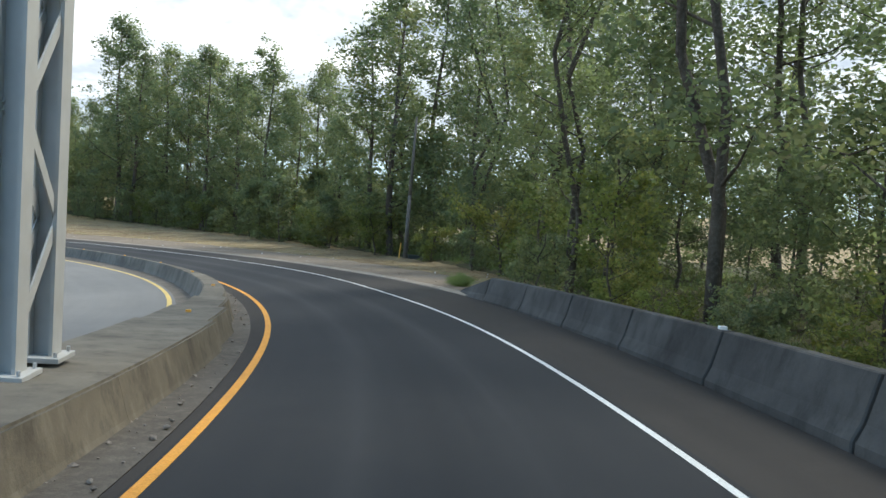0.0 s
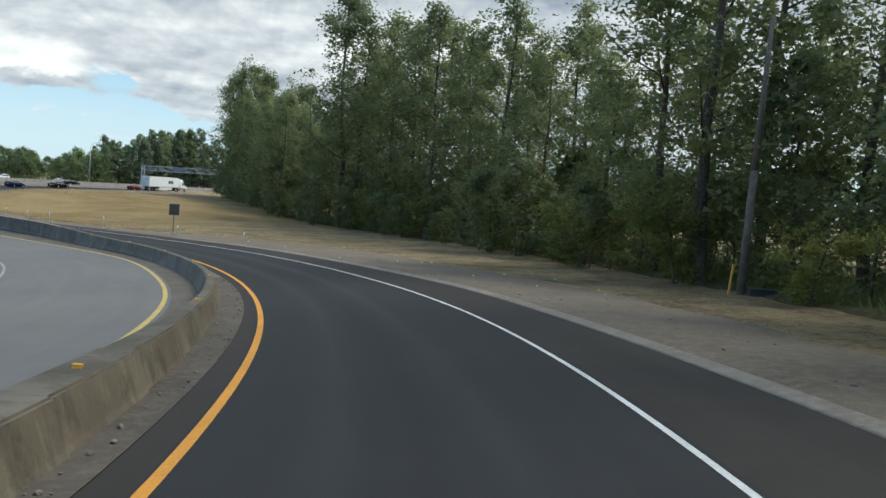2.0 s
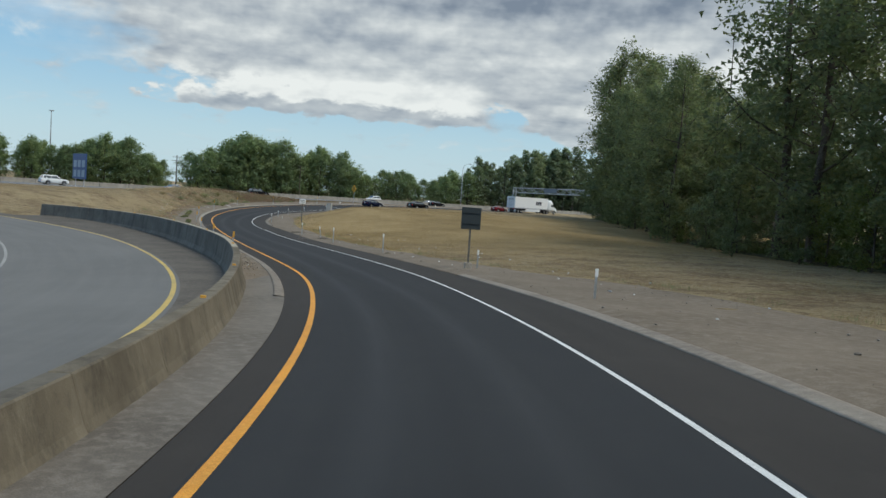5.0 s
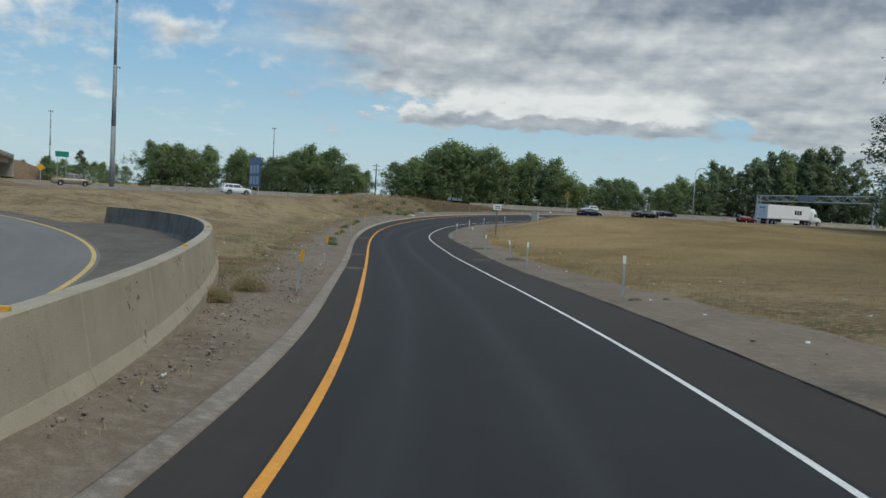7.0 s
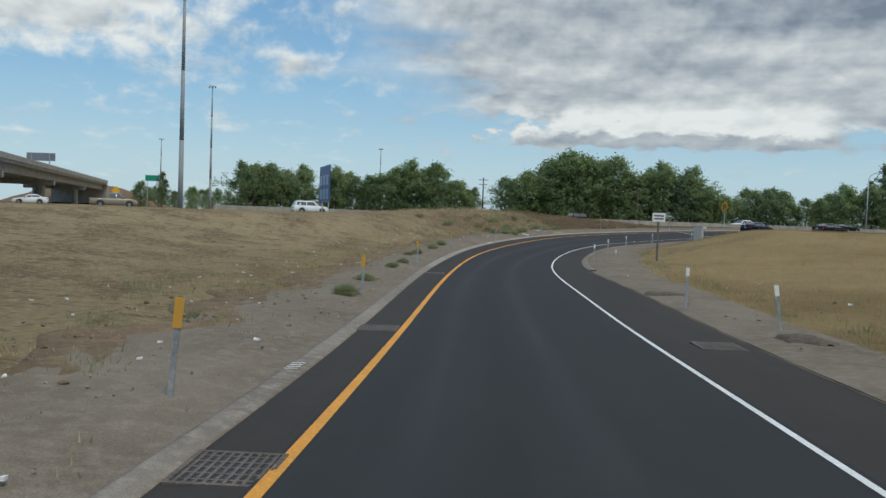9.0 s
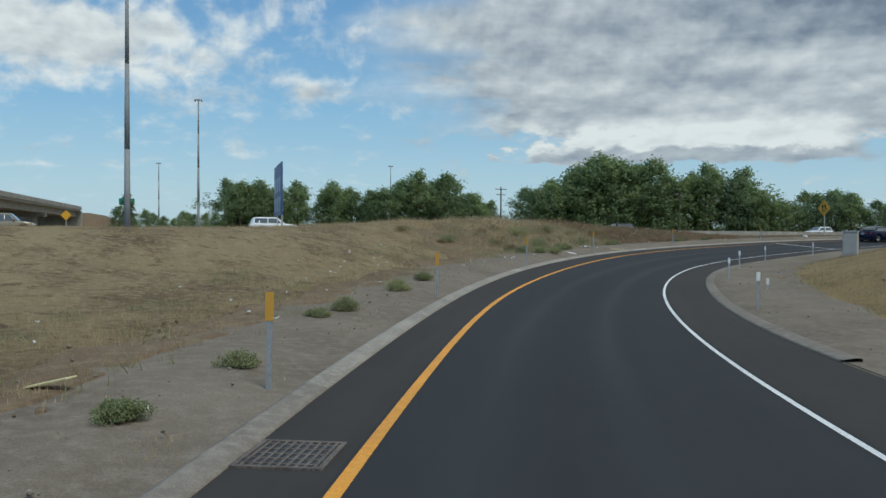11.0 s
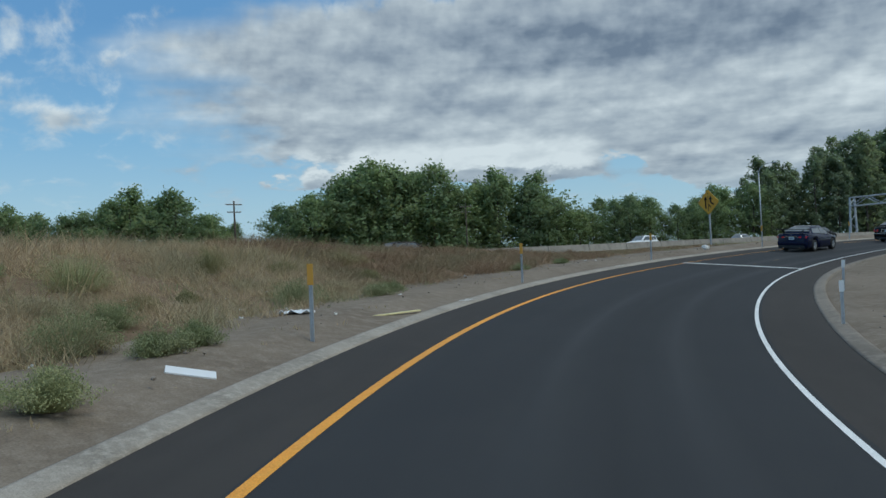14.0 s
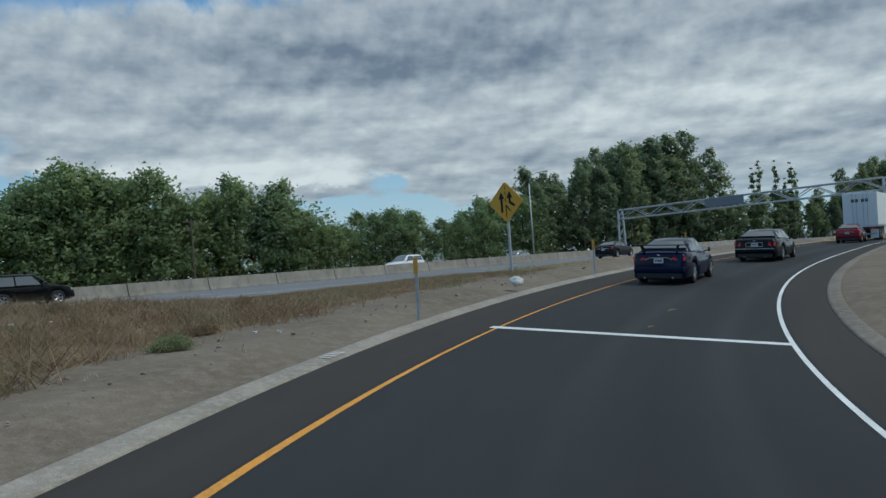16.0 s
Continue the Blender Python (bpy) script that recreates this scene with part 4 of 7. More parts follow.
M_PANEL_BACK = plain("grey_sign_back", (0.17, 0.19, 0.215), 0.5)
M_DARK_PANEL = plain("dark_sign_back", (0.035, 0.045, 0.048), 0.55)
M_WOOD = two_scale("grey_weathered_wood", (0.16, 0.145, 0.125), (0.10, 0.088, 0.075), (0.22, 0.20, 0.175), 1.0, 12.0, 0.9)
M_LAMP_GLASS = plain("lamp_lens", (0.55, 0.56, 0.55), 0.2)


def build_overpass():
    ob = thing("overpass_bridge", "long pale concrete overpass bridge crossing the freeway", "bridge", pose(-228, 47.4, -3.4))
    o = Vector((-228, 47.4, -3.4))

    def deck_z(x):
        return 3.1

    x0, x1 = -335.0, -150.0
    bm = bmesh.new()
    for a, b in ((x0, -228), (-228, x1)):
        beam_box(bm, Vector((a, 47.4, deck_z(a))) - o, Vector((b, 47.4, deck_z(b))) - o, 15, 0.5)
    part("deck", bm, M_STRUCT, ob)
    for y in (39.8, 55.0):
        bm = bmesh.new()
        beam_box(bm, Vector((x0, y, deck_z(x0) + 0.65)) - o, Vector((x1, y, deck_z(x1) + 0.65)) - o, 0.3, 0.9)
        part("parapet", bm, M_STRUCT, ob)
    for i in range(5):
        y = 41.4 + i * 3.0
        bm = bmesh.new()
        beam_box(bm, Vector((x0, y, deck_z(x0) - 0.95)) - o, Vector((x1, y, deck_z(x1) - 0.95)) - o, 0.6, 1.4)
        part("girder", bm, M_STRUCT, ob)
    for x in (-172.0, -213.0, -255.0, -296.0):
        for y in (43.0, 52.0):
            bm = bmesh.new()
            rod(bm, Vector((x, y, -3.6)) - o, Vector((x, y, deck_z(x) - 2.2)) - o, 0.65, 0.65, 14)
            part("column", bm, M_STRUCT, ob)
        bm = bmesh.new()
        beam_box(bm, Vector((x, 40.4, deck_z(x) - 2.1)) - o, Vector((x, 54.4, deck_z(x) - 2.1)) - o, 1.3, 1.0)
        part("pier_cap", bm, M_STRUCT, ob)
    for x, d in ((x0, -1), (x1, 1)):
        bm = bmesh.new()
        beam_box(bm, Vector((x, 47.4, -0.2 + deck_z(x) / 2 - 1.2)) - o, Vector((x + d * 1.2, 47.4, -0.2 + deck_z(x) / 2 - 1.2)) - o, 15.4, deck_z(x) + 2.6)
        part("abutment", bm, M_STRUCT, ob)
    turn = Matrix.Rotation(radians(72), 4, "Z")
    for nm, dims, m in (("sign_panel", (-2.6, 2.6, -0.06, 0.06, 0.7, 2.1), M_PANEL_BACK), ("sign_post", (-1.7, -1.55, -0.2, -0.06, -0.4, 2.0), M_STEEL), ("sign_post", (1.55, 1.7, -0.2, -0.06, -0.4, 2.0), M_STEEL)):
        bm = bmesh.new()
        box(bm, *dims)
        bmesh.ops.transform(bm, matrix=Matrix.Translation(Vector((-236.0, 55.3, 3.7)) - o) @ turn, verts=bm.verts)
        part(nm, bm, m, ob)
    # earth ramps that carry the road on either side
    for nm, x, d, ln in (("embankment_west", x0, -1, 190.0), ("embankment_east", x1, 1, 16.0)):
        gx, gy = np.meshgrid(np.linspace(0, ln, 40), np.linspace(-26, 26, 27))
        h = np.clip((26 - np.abs(gy)) / 18, 0, 1)
        front = np.clip(gx / 9.0 + 0.1, 0, 1) if d < 0 else np.clip(gx / 9.0 + 0.1, 0, 1) * np.clip((ln - gx) / 20, 0, 1)
        top = deck_z(x) + 3.4 - 0.15
        z = -3.7 + (top + 0.2) * h * front * (1 - np.clip((gx - 40) / 150, 0, 1) if d < 0 else 1)
        z = z + 0.25 * np.sin(gx * 0.7 + gy * 0.9) * h * (1 - h) * 3
        v = np.stack([x + d * (gx + 0.6), 47.4 + gy, z], -1).reshape(-1, 3)
        w = 40
        f = [(j * w + i, j * w + i + 1, (j + 1) * w + i + 1, (j + 1) * w + i) if d > 0 else (j * w + i, (j + 1) * w + i, (j + 1) * w + i + 1, j * w + i + 1) for j in range(26) for i in range(w - 1)]
        tagged(part_data(nm, v, f, M_EARTH, smooth=True), "bare brown earth bank carrying the overpass", "embankment", kind="structure")


build_overpass()


def sign_panel(bm, w, h, t=0.03, z=0.0):
    box(bm, -w / 2, w / 2, -t / 2, t / 2, z, z + h, 0.008)


def build_signs():
    # back of a square sign on a post with a concrete foot
    g = float(ground_z([-58.1], [83.7])[0])
    ob = thing("square_sign", "dark square sign on a thin post with a pale concrete foot", "road sign", pose(-58.1, 83.7, g, 0, 0, 58))
    bm = bmesh.new()
    sign_panel(bm, 0.92, 1.02, 0.03, -1.5 - g - 1.02)
    for z in (0.25, 0.75):
        box(bm, -0.4, 0.4, -0.05, -0.015, -1.5 - g - 1.02 + z, -1.5 - g - 1.02 + z + 0.05)
    part("panel", bm, M_DARK_PANEL, ob)
    bm = bmesh.new()
    box(bm, -0.04, 0.04, 0.016, 0.09, 0, -1.5 - g - 0.1)
    part("post", bm, M_WOOD, ob)
    bm = bmesh.new()
    box(bm, -0.17, 0.17, -0.12, 0.22, -0.1, 0.3, 0.03)
    part("foot", bm, M_CURB, ob)
    # merge sign
    g = float(ground_z([-175.3], [154.2])[0])
    ob = thing("merge_sign", "yellow diamond merge sign with two black arrows on a steel post", "road sign", pose(-175.3, 154.2, g, 0, 0, 3))
    c = -0.35 - g
    bm = bmesh.new()
    d = 0.86
    v = [bm.verts.new((x * d, y, c + z * d)) for y in (-0.02, 0.02) for x, z in ((0, -1), (1, 0), (0, 1), (-1, 0))]
    bm.faces.new(v[:4]), bm.faces.new(v[7:3:-1])
    for i in range(4):
        bm.faces.new((v[i], v[4 + i], v[4 + (i + 1) % 4], v[(i + 1) % 4]))
    bmesh.ops.recalc_face_normals(bm, faces=bm.faces)
    bmesh.ops.bevel(bm, geom=[e for e in bm.edges if abs(e.verts[0].co.y - e.verts[1].co.y) > 0.01], offset=0.06, segments=3, affect="EDGES")
    panel = part("panel", bm, M_YELLOW_SIGN, ob)
    arrow_left = [(-0.26, -0.42), (-0.15, -0.42), (-0.15, 0.14), (-0.05, 0.14), (-0.205, 0.42), (-0.36, 0.14), (-0.26, 0.14)]
    arrow_right = [(0.40, -0.22), (0.47, -0.14), (0.25, 0.02), (0.25, 0.16), (0.35, 0.16), (0.20, 0.44), (0.05, 0.16), (0.15, 0.16), (0.15, -0.04)]
    lane_edge = [(-0.02, -0.62), (0.02, -0.62), (0.03, -0.22), (0.22, -0.40), (0.25, -0.37), (0.02, -0.10), (-0.02, -0.10)]
    for nm, pts in (("arrow", arrow_left), ("arrow", arrow_right), ("lane_edge", lane_edge), ("lane_dash", [(-0.02, 0.0), (0.02, 0.0), (0.02, 0.16), (-0.02, 0.16)]),
                    ("lane_dash", [(-0.02, 0.28), (0.02, 0.28), (0.02, 0.44), (-0.02, 0.44)]), ("lane_dash", [(-0.02, 0.54), (0.02, 0.54), (0.02, 0.64), (-0.02, 0.64)])):
        bm = bmesh.new()
        bm.faces.new([bm.verts.new((a, -0.026, c + b)) for a, b in pts])
        bmesh.ops.solidify(bm, geom=list(bm.faces), thickness=0.003)
        part(nm, bm, M_BLACK_PAINT, panel)
    bm = bmesh.new()
    box(bm, -0.045, 0.045, 0.022, 0.10, -0.1, c + 0.55)
    part("post", bm, M_STEEL, ob)
    # small white sign on a wooden post
    g = float(ground_z([-121.8], [111.2])[0])
    ob = thing("white_sign", "small white rectangular sign on a brown wooden post", "road sign", pose(-121.8, 111.2, g, 0, 0, 78))
    bm = bmesh.new()
    sign_panel(bm, 0.82, 0.55, 0.02, -2.45 - g - 0.55)
    panel = part("panel", bm, M_WHITE_SIGN, ob)
    for i in range(2):
        bm = bmesh.new()
        box(bm, -0.3, 0.3, -0.015, -0.011, -2.45 - g - 0.22 - i * 0.18, -2.45 - g - 0.14 - i * 0.18)
        part("text_bar", bm, M_DARK_PANEL, panel)
    bm = bmesh.new()
    box(bm, -0.05, 0.05, 0.012, 0.10, -0.1, -2.45 - g)
    part("post", bm, M_WOOD, ob)
    # blue services sign beside the freeway
    g = float(ground_z([-171.4], [97.3])[0])
    ob = thing("services_sign", "large blue and white services sign on two steel posts", "road sign", pose(-171.4, 97.3, g, 0, 0, 1.5))
    bm = bmesh.new()
    sign_panel(bm, 7.0, 4.2, 0.10, 1.45)
    panel = part("panel", bm, M_BLUE_SIGN, ob)
    for x in (-2.1, 0.0, 2.1):
        for z in (1.8, 3.4):
            bm = bmesh.new()
            box(bm, x - 0.75, x + 0.75, -0.075, -0.066, z, z + 1.15)
            part("logo_panel", bm, M_PALE_BLUE, panel)
    for x in (-2.2, 2.2):
        bm = bmesh.new()
        box(bm, x - 0.08, x + 0.08, 0.055, 0.17, -0.2, 5.2)
        part("post", bm, M_STEEL, ob)
    # green sign and yellow sign near the bridge
    for x, y, w, h, z, m, nm, lab in ((-313, 69, 3.6, 1.6, 7.2, M_GREEN_SIGN, "guide_sign", "green guide sign on two posts near the bridge"),
                                      (-255.6, 65.8, 1.25, 1.25, 2.6, M_YELLOW_SIGN, "warning_sign", "small yellow warning sign beside the freeway")):
        g = float(ground_z([x], [y])[0])
        ob = thing(nm, lab, "road sign", pose(x, y, g, 0, 0, 90))
        bm = bmesh.new()
        sign_panel(bm, w, h, 0.08, z)
        if nm == "warning_sign":
            bmesh.ops.rotate(bm, verts=bm.verts, cent=(0, 0, z + h / 2), matrix=Matrix.Rotation(radians(45), 3, "Y"))
        part("panel", bm, m, ob)
        for px in ((-w / 3, w / 3) if w > 2 else (0,)):
            bm = bmesh.new()
            box(bm, px - 0.07, px + 0.07, 0.05, 0.16, -0.2, z + h * 0.8)
            part("post", bm, M_STEEL, ob)


build_signs()


def gantry_truss(name, label, a, b, z_base, z_top, depth=1.25):
    """An overhead truss on two framed legs."""
    o = Vector((a[0], a[1], z_base))
    ob = thing(name, label, "sign gantry", pose(*o))
    A, B = Vector((a[0], a[1], z_top)) - o, Vector((b[0], b[1], z_top)) - o
    d = (B - A).normalized()
    side = Vector((-d.y, d.x, 0)) * 0.55
    n = 14
    for k, (off, dz) in enumerate(((side, 0), (-side, 0), (side, -depth), (-side, -depth))):
        bm = bmesh.new()
        rod(bm, A + off + Vector((0, 0, dz)), B + off + Vector((0, 0, dz)), 0.12, 0.12, 8)
        part("chord", bm, M_STEEL, ob)
    for off in (side, -side):
        for i in range(n):
            p, q = A.lerp(B, i / n), A.lerp(B, (i + 1) / n)
            bm = bmesh.new()
            if i % 2:
                rod(bm, p + off, q + off + Vector((0, 0, -depth)), 0.075, 0.075, 6)
            else:
                rod(bm, p + off + Vector((0, 0, -depth)), q + off, 0.075, 0.075, 6)
            part("brace", bm, M_STEEL, ob)
    for P in (A, B):
        for off in (side, -side):
            bm = bmesh.new()
            rod(bm, Vector((P.x, P.y, -0.3)) + off * 1.5, Vector((P.x, P.y, P.z)) + off, 0.22, 0.19, 10)
            part("leg", bm, M_STEEL, ob)
        for i in range(5):
            z0, z1 = P.z * i / 5, P.z * (i + 1) / 5
            s = 1 if i % 2 else -1
            bm = bmesh.new()
            rod(bm, Vector((P.x, P.y, z0)) + side * s * 1.3, Vector((P.x, P.y, z1)) - side * s * 1.2, 0.05, 0.05, 6)
            part("leg_brace", bm, M_STEEL, ob)
    mid = A.lerp(B, 0.36)
    bm = bmesh.new()
    beam_box(bm, A.lerp(B, 0.40) - side * 1.35 + Vector((0, 0, -0.62)), A.lerp(B, 0.55) - side * 1.35 + Vector((0, 0, -0.62)), 0.12, 1.4)
    part("sign_panel", bm, M_PANEL_BACK, ob)
    return ob


gantry_truss("sign_gantry", "galvanised steel truss gantry spanning the freeway", (-228, 255), (-183, 246), -3.4, 4.25, 1.6)


def build_near_column():
    """Steel lattice column of a sign bridge standing on the barrier."""
    ob = thing("sign_bridge_column", "grey painted steel lattice column standing on the concrete barrier", "sign gantry", RAMP.stand(9.1, -4.2, 0.70))
    wy, h = 0.95, 7.6
    for y in (-wy / 2, wy / 2):
        for x, dx in ((-0.13, 0.0), (0.13, 0.0)):
            bm = bmesh.new()
            box(bm, x - 0.022, x + 0.022, y - 0.14, y + 0.14, 0.06, h)
            part("flange", bm, M_COLUMN, ob)
        bm = bmesh.new()
        box(bm, -0.11, 0.11, y - 0.012, y + 0.012, 0.06, h)
        part("web", bm, M_COLUMN, ob)
        bm = bmesh.new()
        box(bm, -0.27, 0.27, y - 0.26, y + 0.26, 0.0, 0.06, 0.008)
        foot = part("base_plate", bm, M_COLUMN, ob)
        for bx in (-0.21, 0.21):
            for by in (-0.2, 0.2):
                bm = bmesh.new()
                rod(bm, (bx, y + by, 0.06), (bx, y + by, 0.12), 0.022, 0.022, 6)
                part("bolt", bm, M_STEEL, foot)
    n = 6
    for i in range(n):
        z0, z1 = 0.45 + i * 1.18, 0.45 + (i + 1) * 1.18
        s = 1 if i % 2 else -1
        for x in (-0.10, 0.10):
            bm = bmesh.new()
            beam_box(bm, (x, s * wy / 2, z0), (x, -s * wy / 2, z1), 0.025, 0.13)
            part("brace", bm, M_COLUMN, ob)
    bm = bmesh.new()
    box(bm, -0.3, 0.3, -0.75, 0.75, h, h + 0.12, 0.01)
    part("cap_plate", bm, M_COLUMN, ob)


M_COLUMN = plain("pale_grey_steel_paint", (0.40, 0.395, 0.375), 0.6, vary=0.16, scale=2.5)
build_near_column()


# ---------------------------------------------------------------- posts and masts
M_MAST = two_scale("dull_grey_mast_steel", (0.27, 0.28, 0.285), (0.21, 0.22, 0.225), (0.32, 0.33, 0.335), 0.4, 4.0, 0.7, 0.1, 0.004)


def high_mast(x, y, top, heads=True):
    g = float(ground_z([x], [y])[0])
    h = top - g
    ob = thing("high_mast_light", "tall tapered steel mast with a ring of floodlights", "light mast", pose(x, y, g), "high-mast lights by the freeway")
    bm = bmesh.new()
    for i in range(4):
        rod(bm, (0, 0, h * i / 4 - (0.3 if i == 0 else 0)), (0, 0, h * (i + 1) / 4), 0.45 - 0.075 * i, 0.45 - 0.075 * (i + 1), 12)
    part("pole", bm, M_MAST, ob, smooth=True)
    bm = bmesh.new()
    for i in range(8):
        a, b = 2 * math.pi * i / 8, 2 * math.pi * (i + 1) / 8
        rod(bm, (0.8 * math.cos(a), 0.8 * math.sin(a), h), (0.8 * math.cos(b), 0.8 * math.sin(b), h), 0.06, 0.06, 6)
        if i % 2 == 0:
            rod(bm, (0, 0, h), (0.8 * math.cos(a), 0.8 * math.sin(a), h), 0.05, 0.05, 6)
    ring = part("lamp_ring", bm, M_MAST, ob)
    for i in range(6):
        a = 2 * math.pi * i / 6
        bm = bmesh.new()
        rod(bm, (1.0 * math.cos(a), 1.0 * math.sin(a), h + 0.1), (1.1 * math.cos(a), 1.1 * math.sin(a), h - 0.4), 0.18, 0.3, 10)
        part("floodlight", bm, M_MAST, ring)


for _x, _y, _t in ((-222.9, 79.6, 44.0), (-351.0, 84.4, 36.7), (-501.4, 171.9, 32.4), (-527.0, 59.0, 33.0)):
    high_mast(_x, _y, _t)


def street_lamp(x, y, top, turn):
    g = float(ground_z([x], [y])[0])
    h = top - g
    ob = thing("street_lamp", "slender grey steel street lamp with a curved arm", "street lamp", pose(x, y, g, 0, 0, turn))
    bm = bmesh.new()
    rod(bm, (0, 0, -0.3), (0, 0, h - 1.6), 0.14, 0.09, 10)
    part("pole", bm, M_STEEL, ob, smooth=True)
    bm = bmesh.new()
    pts = [(0, h - 1.6), (0.25, h - 0.9), (0.8, h - 0.35), (1.6, h - 0.05), (2.8, h)]
    for (a, b), (c, d) in zip(pts, pts[1:]):
        rod(bm, (a, 0, b), (c, 0, d), 0.07, 0.06, 8)
    part("arm", bm, M_STEEL, ob, smooth=True)
    bm = bmesh.new()
    box(bm, 2.7, 3.5, -0.17, 0.17, h - 0.12, h + 0.08, 0.05)
    head = part("lamp_head", bm, M_STEEL, ob)
    bm = bmesh.new()
    box(bm, 2.85, 3.35, -0.12, 0.12, h - 0.17, h - 0.12, 0.01)
    part("lens", bm, M_LAMP_GLASS, head)


street_lamp(-233, 235, 10.9, 10)


def power_pole(x, y, top):
    g = float(ground_z([x], [y])[0])
    h = top - g
    ob = thing("power_pole", "dark wooden power pole with crossarms beyond the freeway", "power pole", pose(x, y, g, 0, 0, random.uniform(60, 110)), "power poles")
    bm = bmesh.new()
    rod(bm, (0, 0, -0.3), (0, 0, h), 0.17, 0.11, 8)
    part("pole", bm, M_BARK, ob)
    for z, w in ((h - 0.5, 1.2), (h - 1.5, 1.0)):
        bm = bmesh.new()
        box(bm, -w, w, -0.06, 0.06, z - 0.06, z + 0.06)
        arm = part("crossarm", bm, M_BARK, ob)
        for i in (-0.9, -0.5, 0.5, 0.9):
            bm = bmesh.new()
            rod(bm, (i * w, 0, z + 0.06), (i * w, 0, z + 0.2), 0.05, 0.03, 6)
            part("insulator", bm, M_LAMP_GLASS, arm)


for _x, _y, _t in ((-243.6, 141.7, 5.8), (-330, 96, 7.0), (-420, 100, 8.0), (-262, 190, 6.5), (-436, 108, 7.5)):
    power_pole(_x, _y, _t)


def build_utility_pole():
    g = float(ground_z([-7.8], [58.0])[0])
    h = 8.4 - g
    ob = thing("utility_pole", "tall grey wooden pole with a yellow guard at its foot", "utility pole", pose(-7.8, 58.0, g, 0, 0.9, 0))
    bm = bmesh.new()
    rod(bm, (0, 0, -0.4), (0, 0, h * 0.45), 0.17, 0.135, 12)
    rod(bm, (0, 0, h * 0.45), (0.05, 0, h), 0.135, 0.075, 12)
    part("pole", bm, M_WOOD, ob, smooth=True)
    bm = bmesh.new()
    rod(bm, (-0.42, -0.25, -0.1), (-0.34, -0.2, 1.15), 0.05, 0.05, 10)
    part("guard", bm, M_REFLECT, ob, "yellow plastic guard")
    ob = thing("junction_box", "low dark metal box on the ground beside the pole", "utility box", pose(-7.1, 57.8, g, 0, 0, 15))
    bm = bmesh.new()
    box(bm, -0.45, 0.45, -0.3, 0.3, -0.15, 0.28, 0.03)
    part("body", bm, M_DARK_PANEL, ob)
    bm = bmesh.new()
    box(bm, -0.48, 0.48, -0.33, 0.33, 0.28, 0.33, 0.01)
    part("lid", bm, M_DARK_PANEL, ob)


build_utility_pole()


def build_cabinet():
    g = float(ground_z([-142.3], [127.9])[0])
    ob = thing("control_cabinet", "pale grey metal traffic control cabinet on a concrete pad", "utility cabinet", pose(-142.3, 127.9, g, 0, 0, 40))
    bm = bmesh.new()
    box(bm, -0.5, 0.5, -0.42, 0.42, -0.25, 0.1, 0.02)
    part("pad", bm, M_CURB, ob)
    bm = bmesh.new()
    box(bm, -0.38, 0.38, -0.3, 0.3, 0.1, 1.42, 0.02)
    part("body", bm, M_COLUMN, ob)
    bm = bmesh.new()
    box(bm, -0.33, 0.33, -0.325, -0.302, 0.18, 1.34, 0.006)
    door = part("door", bm, M_COLUMN, ob)
    bm = bmesh.new()
    box(bm, 0.24, 0.27, -0.36, -0.326, 0.7, 0.86, 0.006)
    part("handle", bm, M_STEEL, door)
    bm = bmesh.new()
    box(bm, -0.42, 0.42, -0.34, 0.34, 1.42, 1.49, 0.02)
    part("lid", bm, M_COLUMN, ob)


build_cabinet()


def delineator(s, u, color, h=1.15, lean=(0, 0), face=True, short=False):
    p = RAMP.at(s, u)
    g = float(ground_z([p[0]], [p[1]])[0])
    x, y, z, k, tx, ty = RAMP.section(s)
    yel = color == "yellow"
    ob = thing("delineator_post", ("galvanised roadside post with a yellow reflector plate" if yel else "thin grey roadside post with a white reflector plate") + (", leaning" if lean[0] or lean[1] else ""),
               "delineator", pose(p[0], p[1], g, lean[0], lean[1], math.degrees(math.atan2(-tx, ty))), "yellow delineators along the kerb" if yel else "white delineators along the shoulder")
    bm = bmesh.new()
    # a flanged channel: web and two lips
    for a, b, c, d in ((-0.028, 0.028, -0.004, 0.004), (-0.034, -0.026, -0.004, 0.022), (0.026, 0.034, -0.004, 0.022)):
        box(bm, a, b, c, d, -0.2, h - 0.04)
    part("post", bm, M_STEEL, ob)
    bm = bmesh.new()
    w = 0.055 if yel else 0.05
    hh = 0.36 if yel else 0.24
    box(bm, -w, w, -0.014, -0.006, h - hh, h, 0.003)
    part("reflector_plate", bm, M_REFLECT if yel else M_REFLECT_W, ob)


for _s, _u in ((117.6, -3.46), (131.6, -3.55), (145.7, -3.37), (159.5, -3.27), (172.6, -3.69), (187.6, -4.15), (200.9, -4.7), (214.6, -4.77), (228.6, -5.05), (243, -5.3), (257, -5.6)):
    delineator(_s, _u, "yellow", lean=(0, 5 if _s in (117.6, 131.6) else 1))
for _s, _u, _h, _l in ((118.0, 5.96, 1.2, (0, -1)), (131.7, 5.8, 1.2, (0, 0)), (145.5, 5.95, 1.15, (0, 0)), (140.2, 6.66, 1.05, (0, -9)), (173.5, 5.25, 1.05, (0, 0)), (181.0, 6.3, 0.5, (4, 0)),
                       (187.8, 5.0, 0.95, (0, 0)), (197.2, 4.76, 0.95, (0, 0)), (207.2, 4.5, 0.95, (0, 0)), (217.0, 5.0, 0.95, (0, 2)), (104.5, 7.2, 0.9, (0, 0)), (90.0, 6.4, 0.9, (0, 0))):
    delineator(_s, _u, "white", _h, _l)


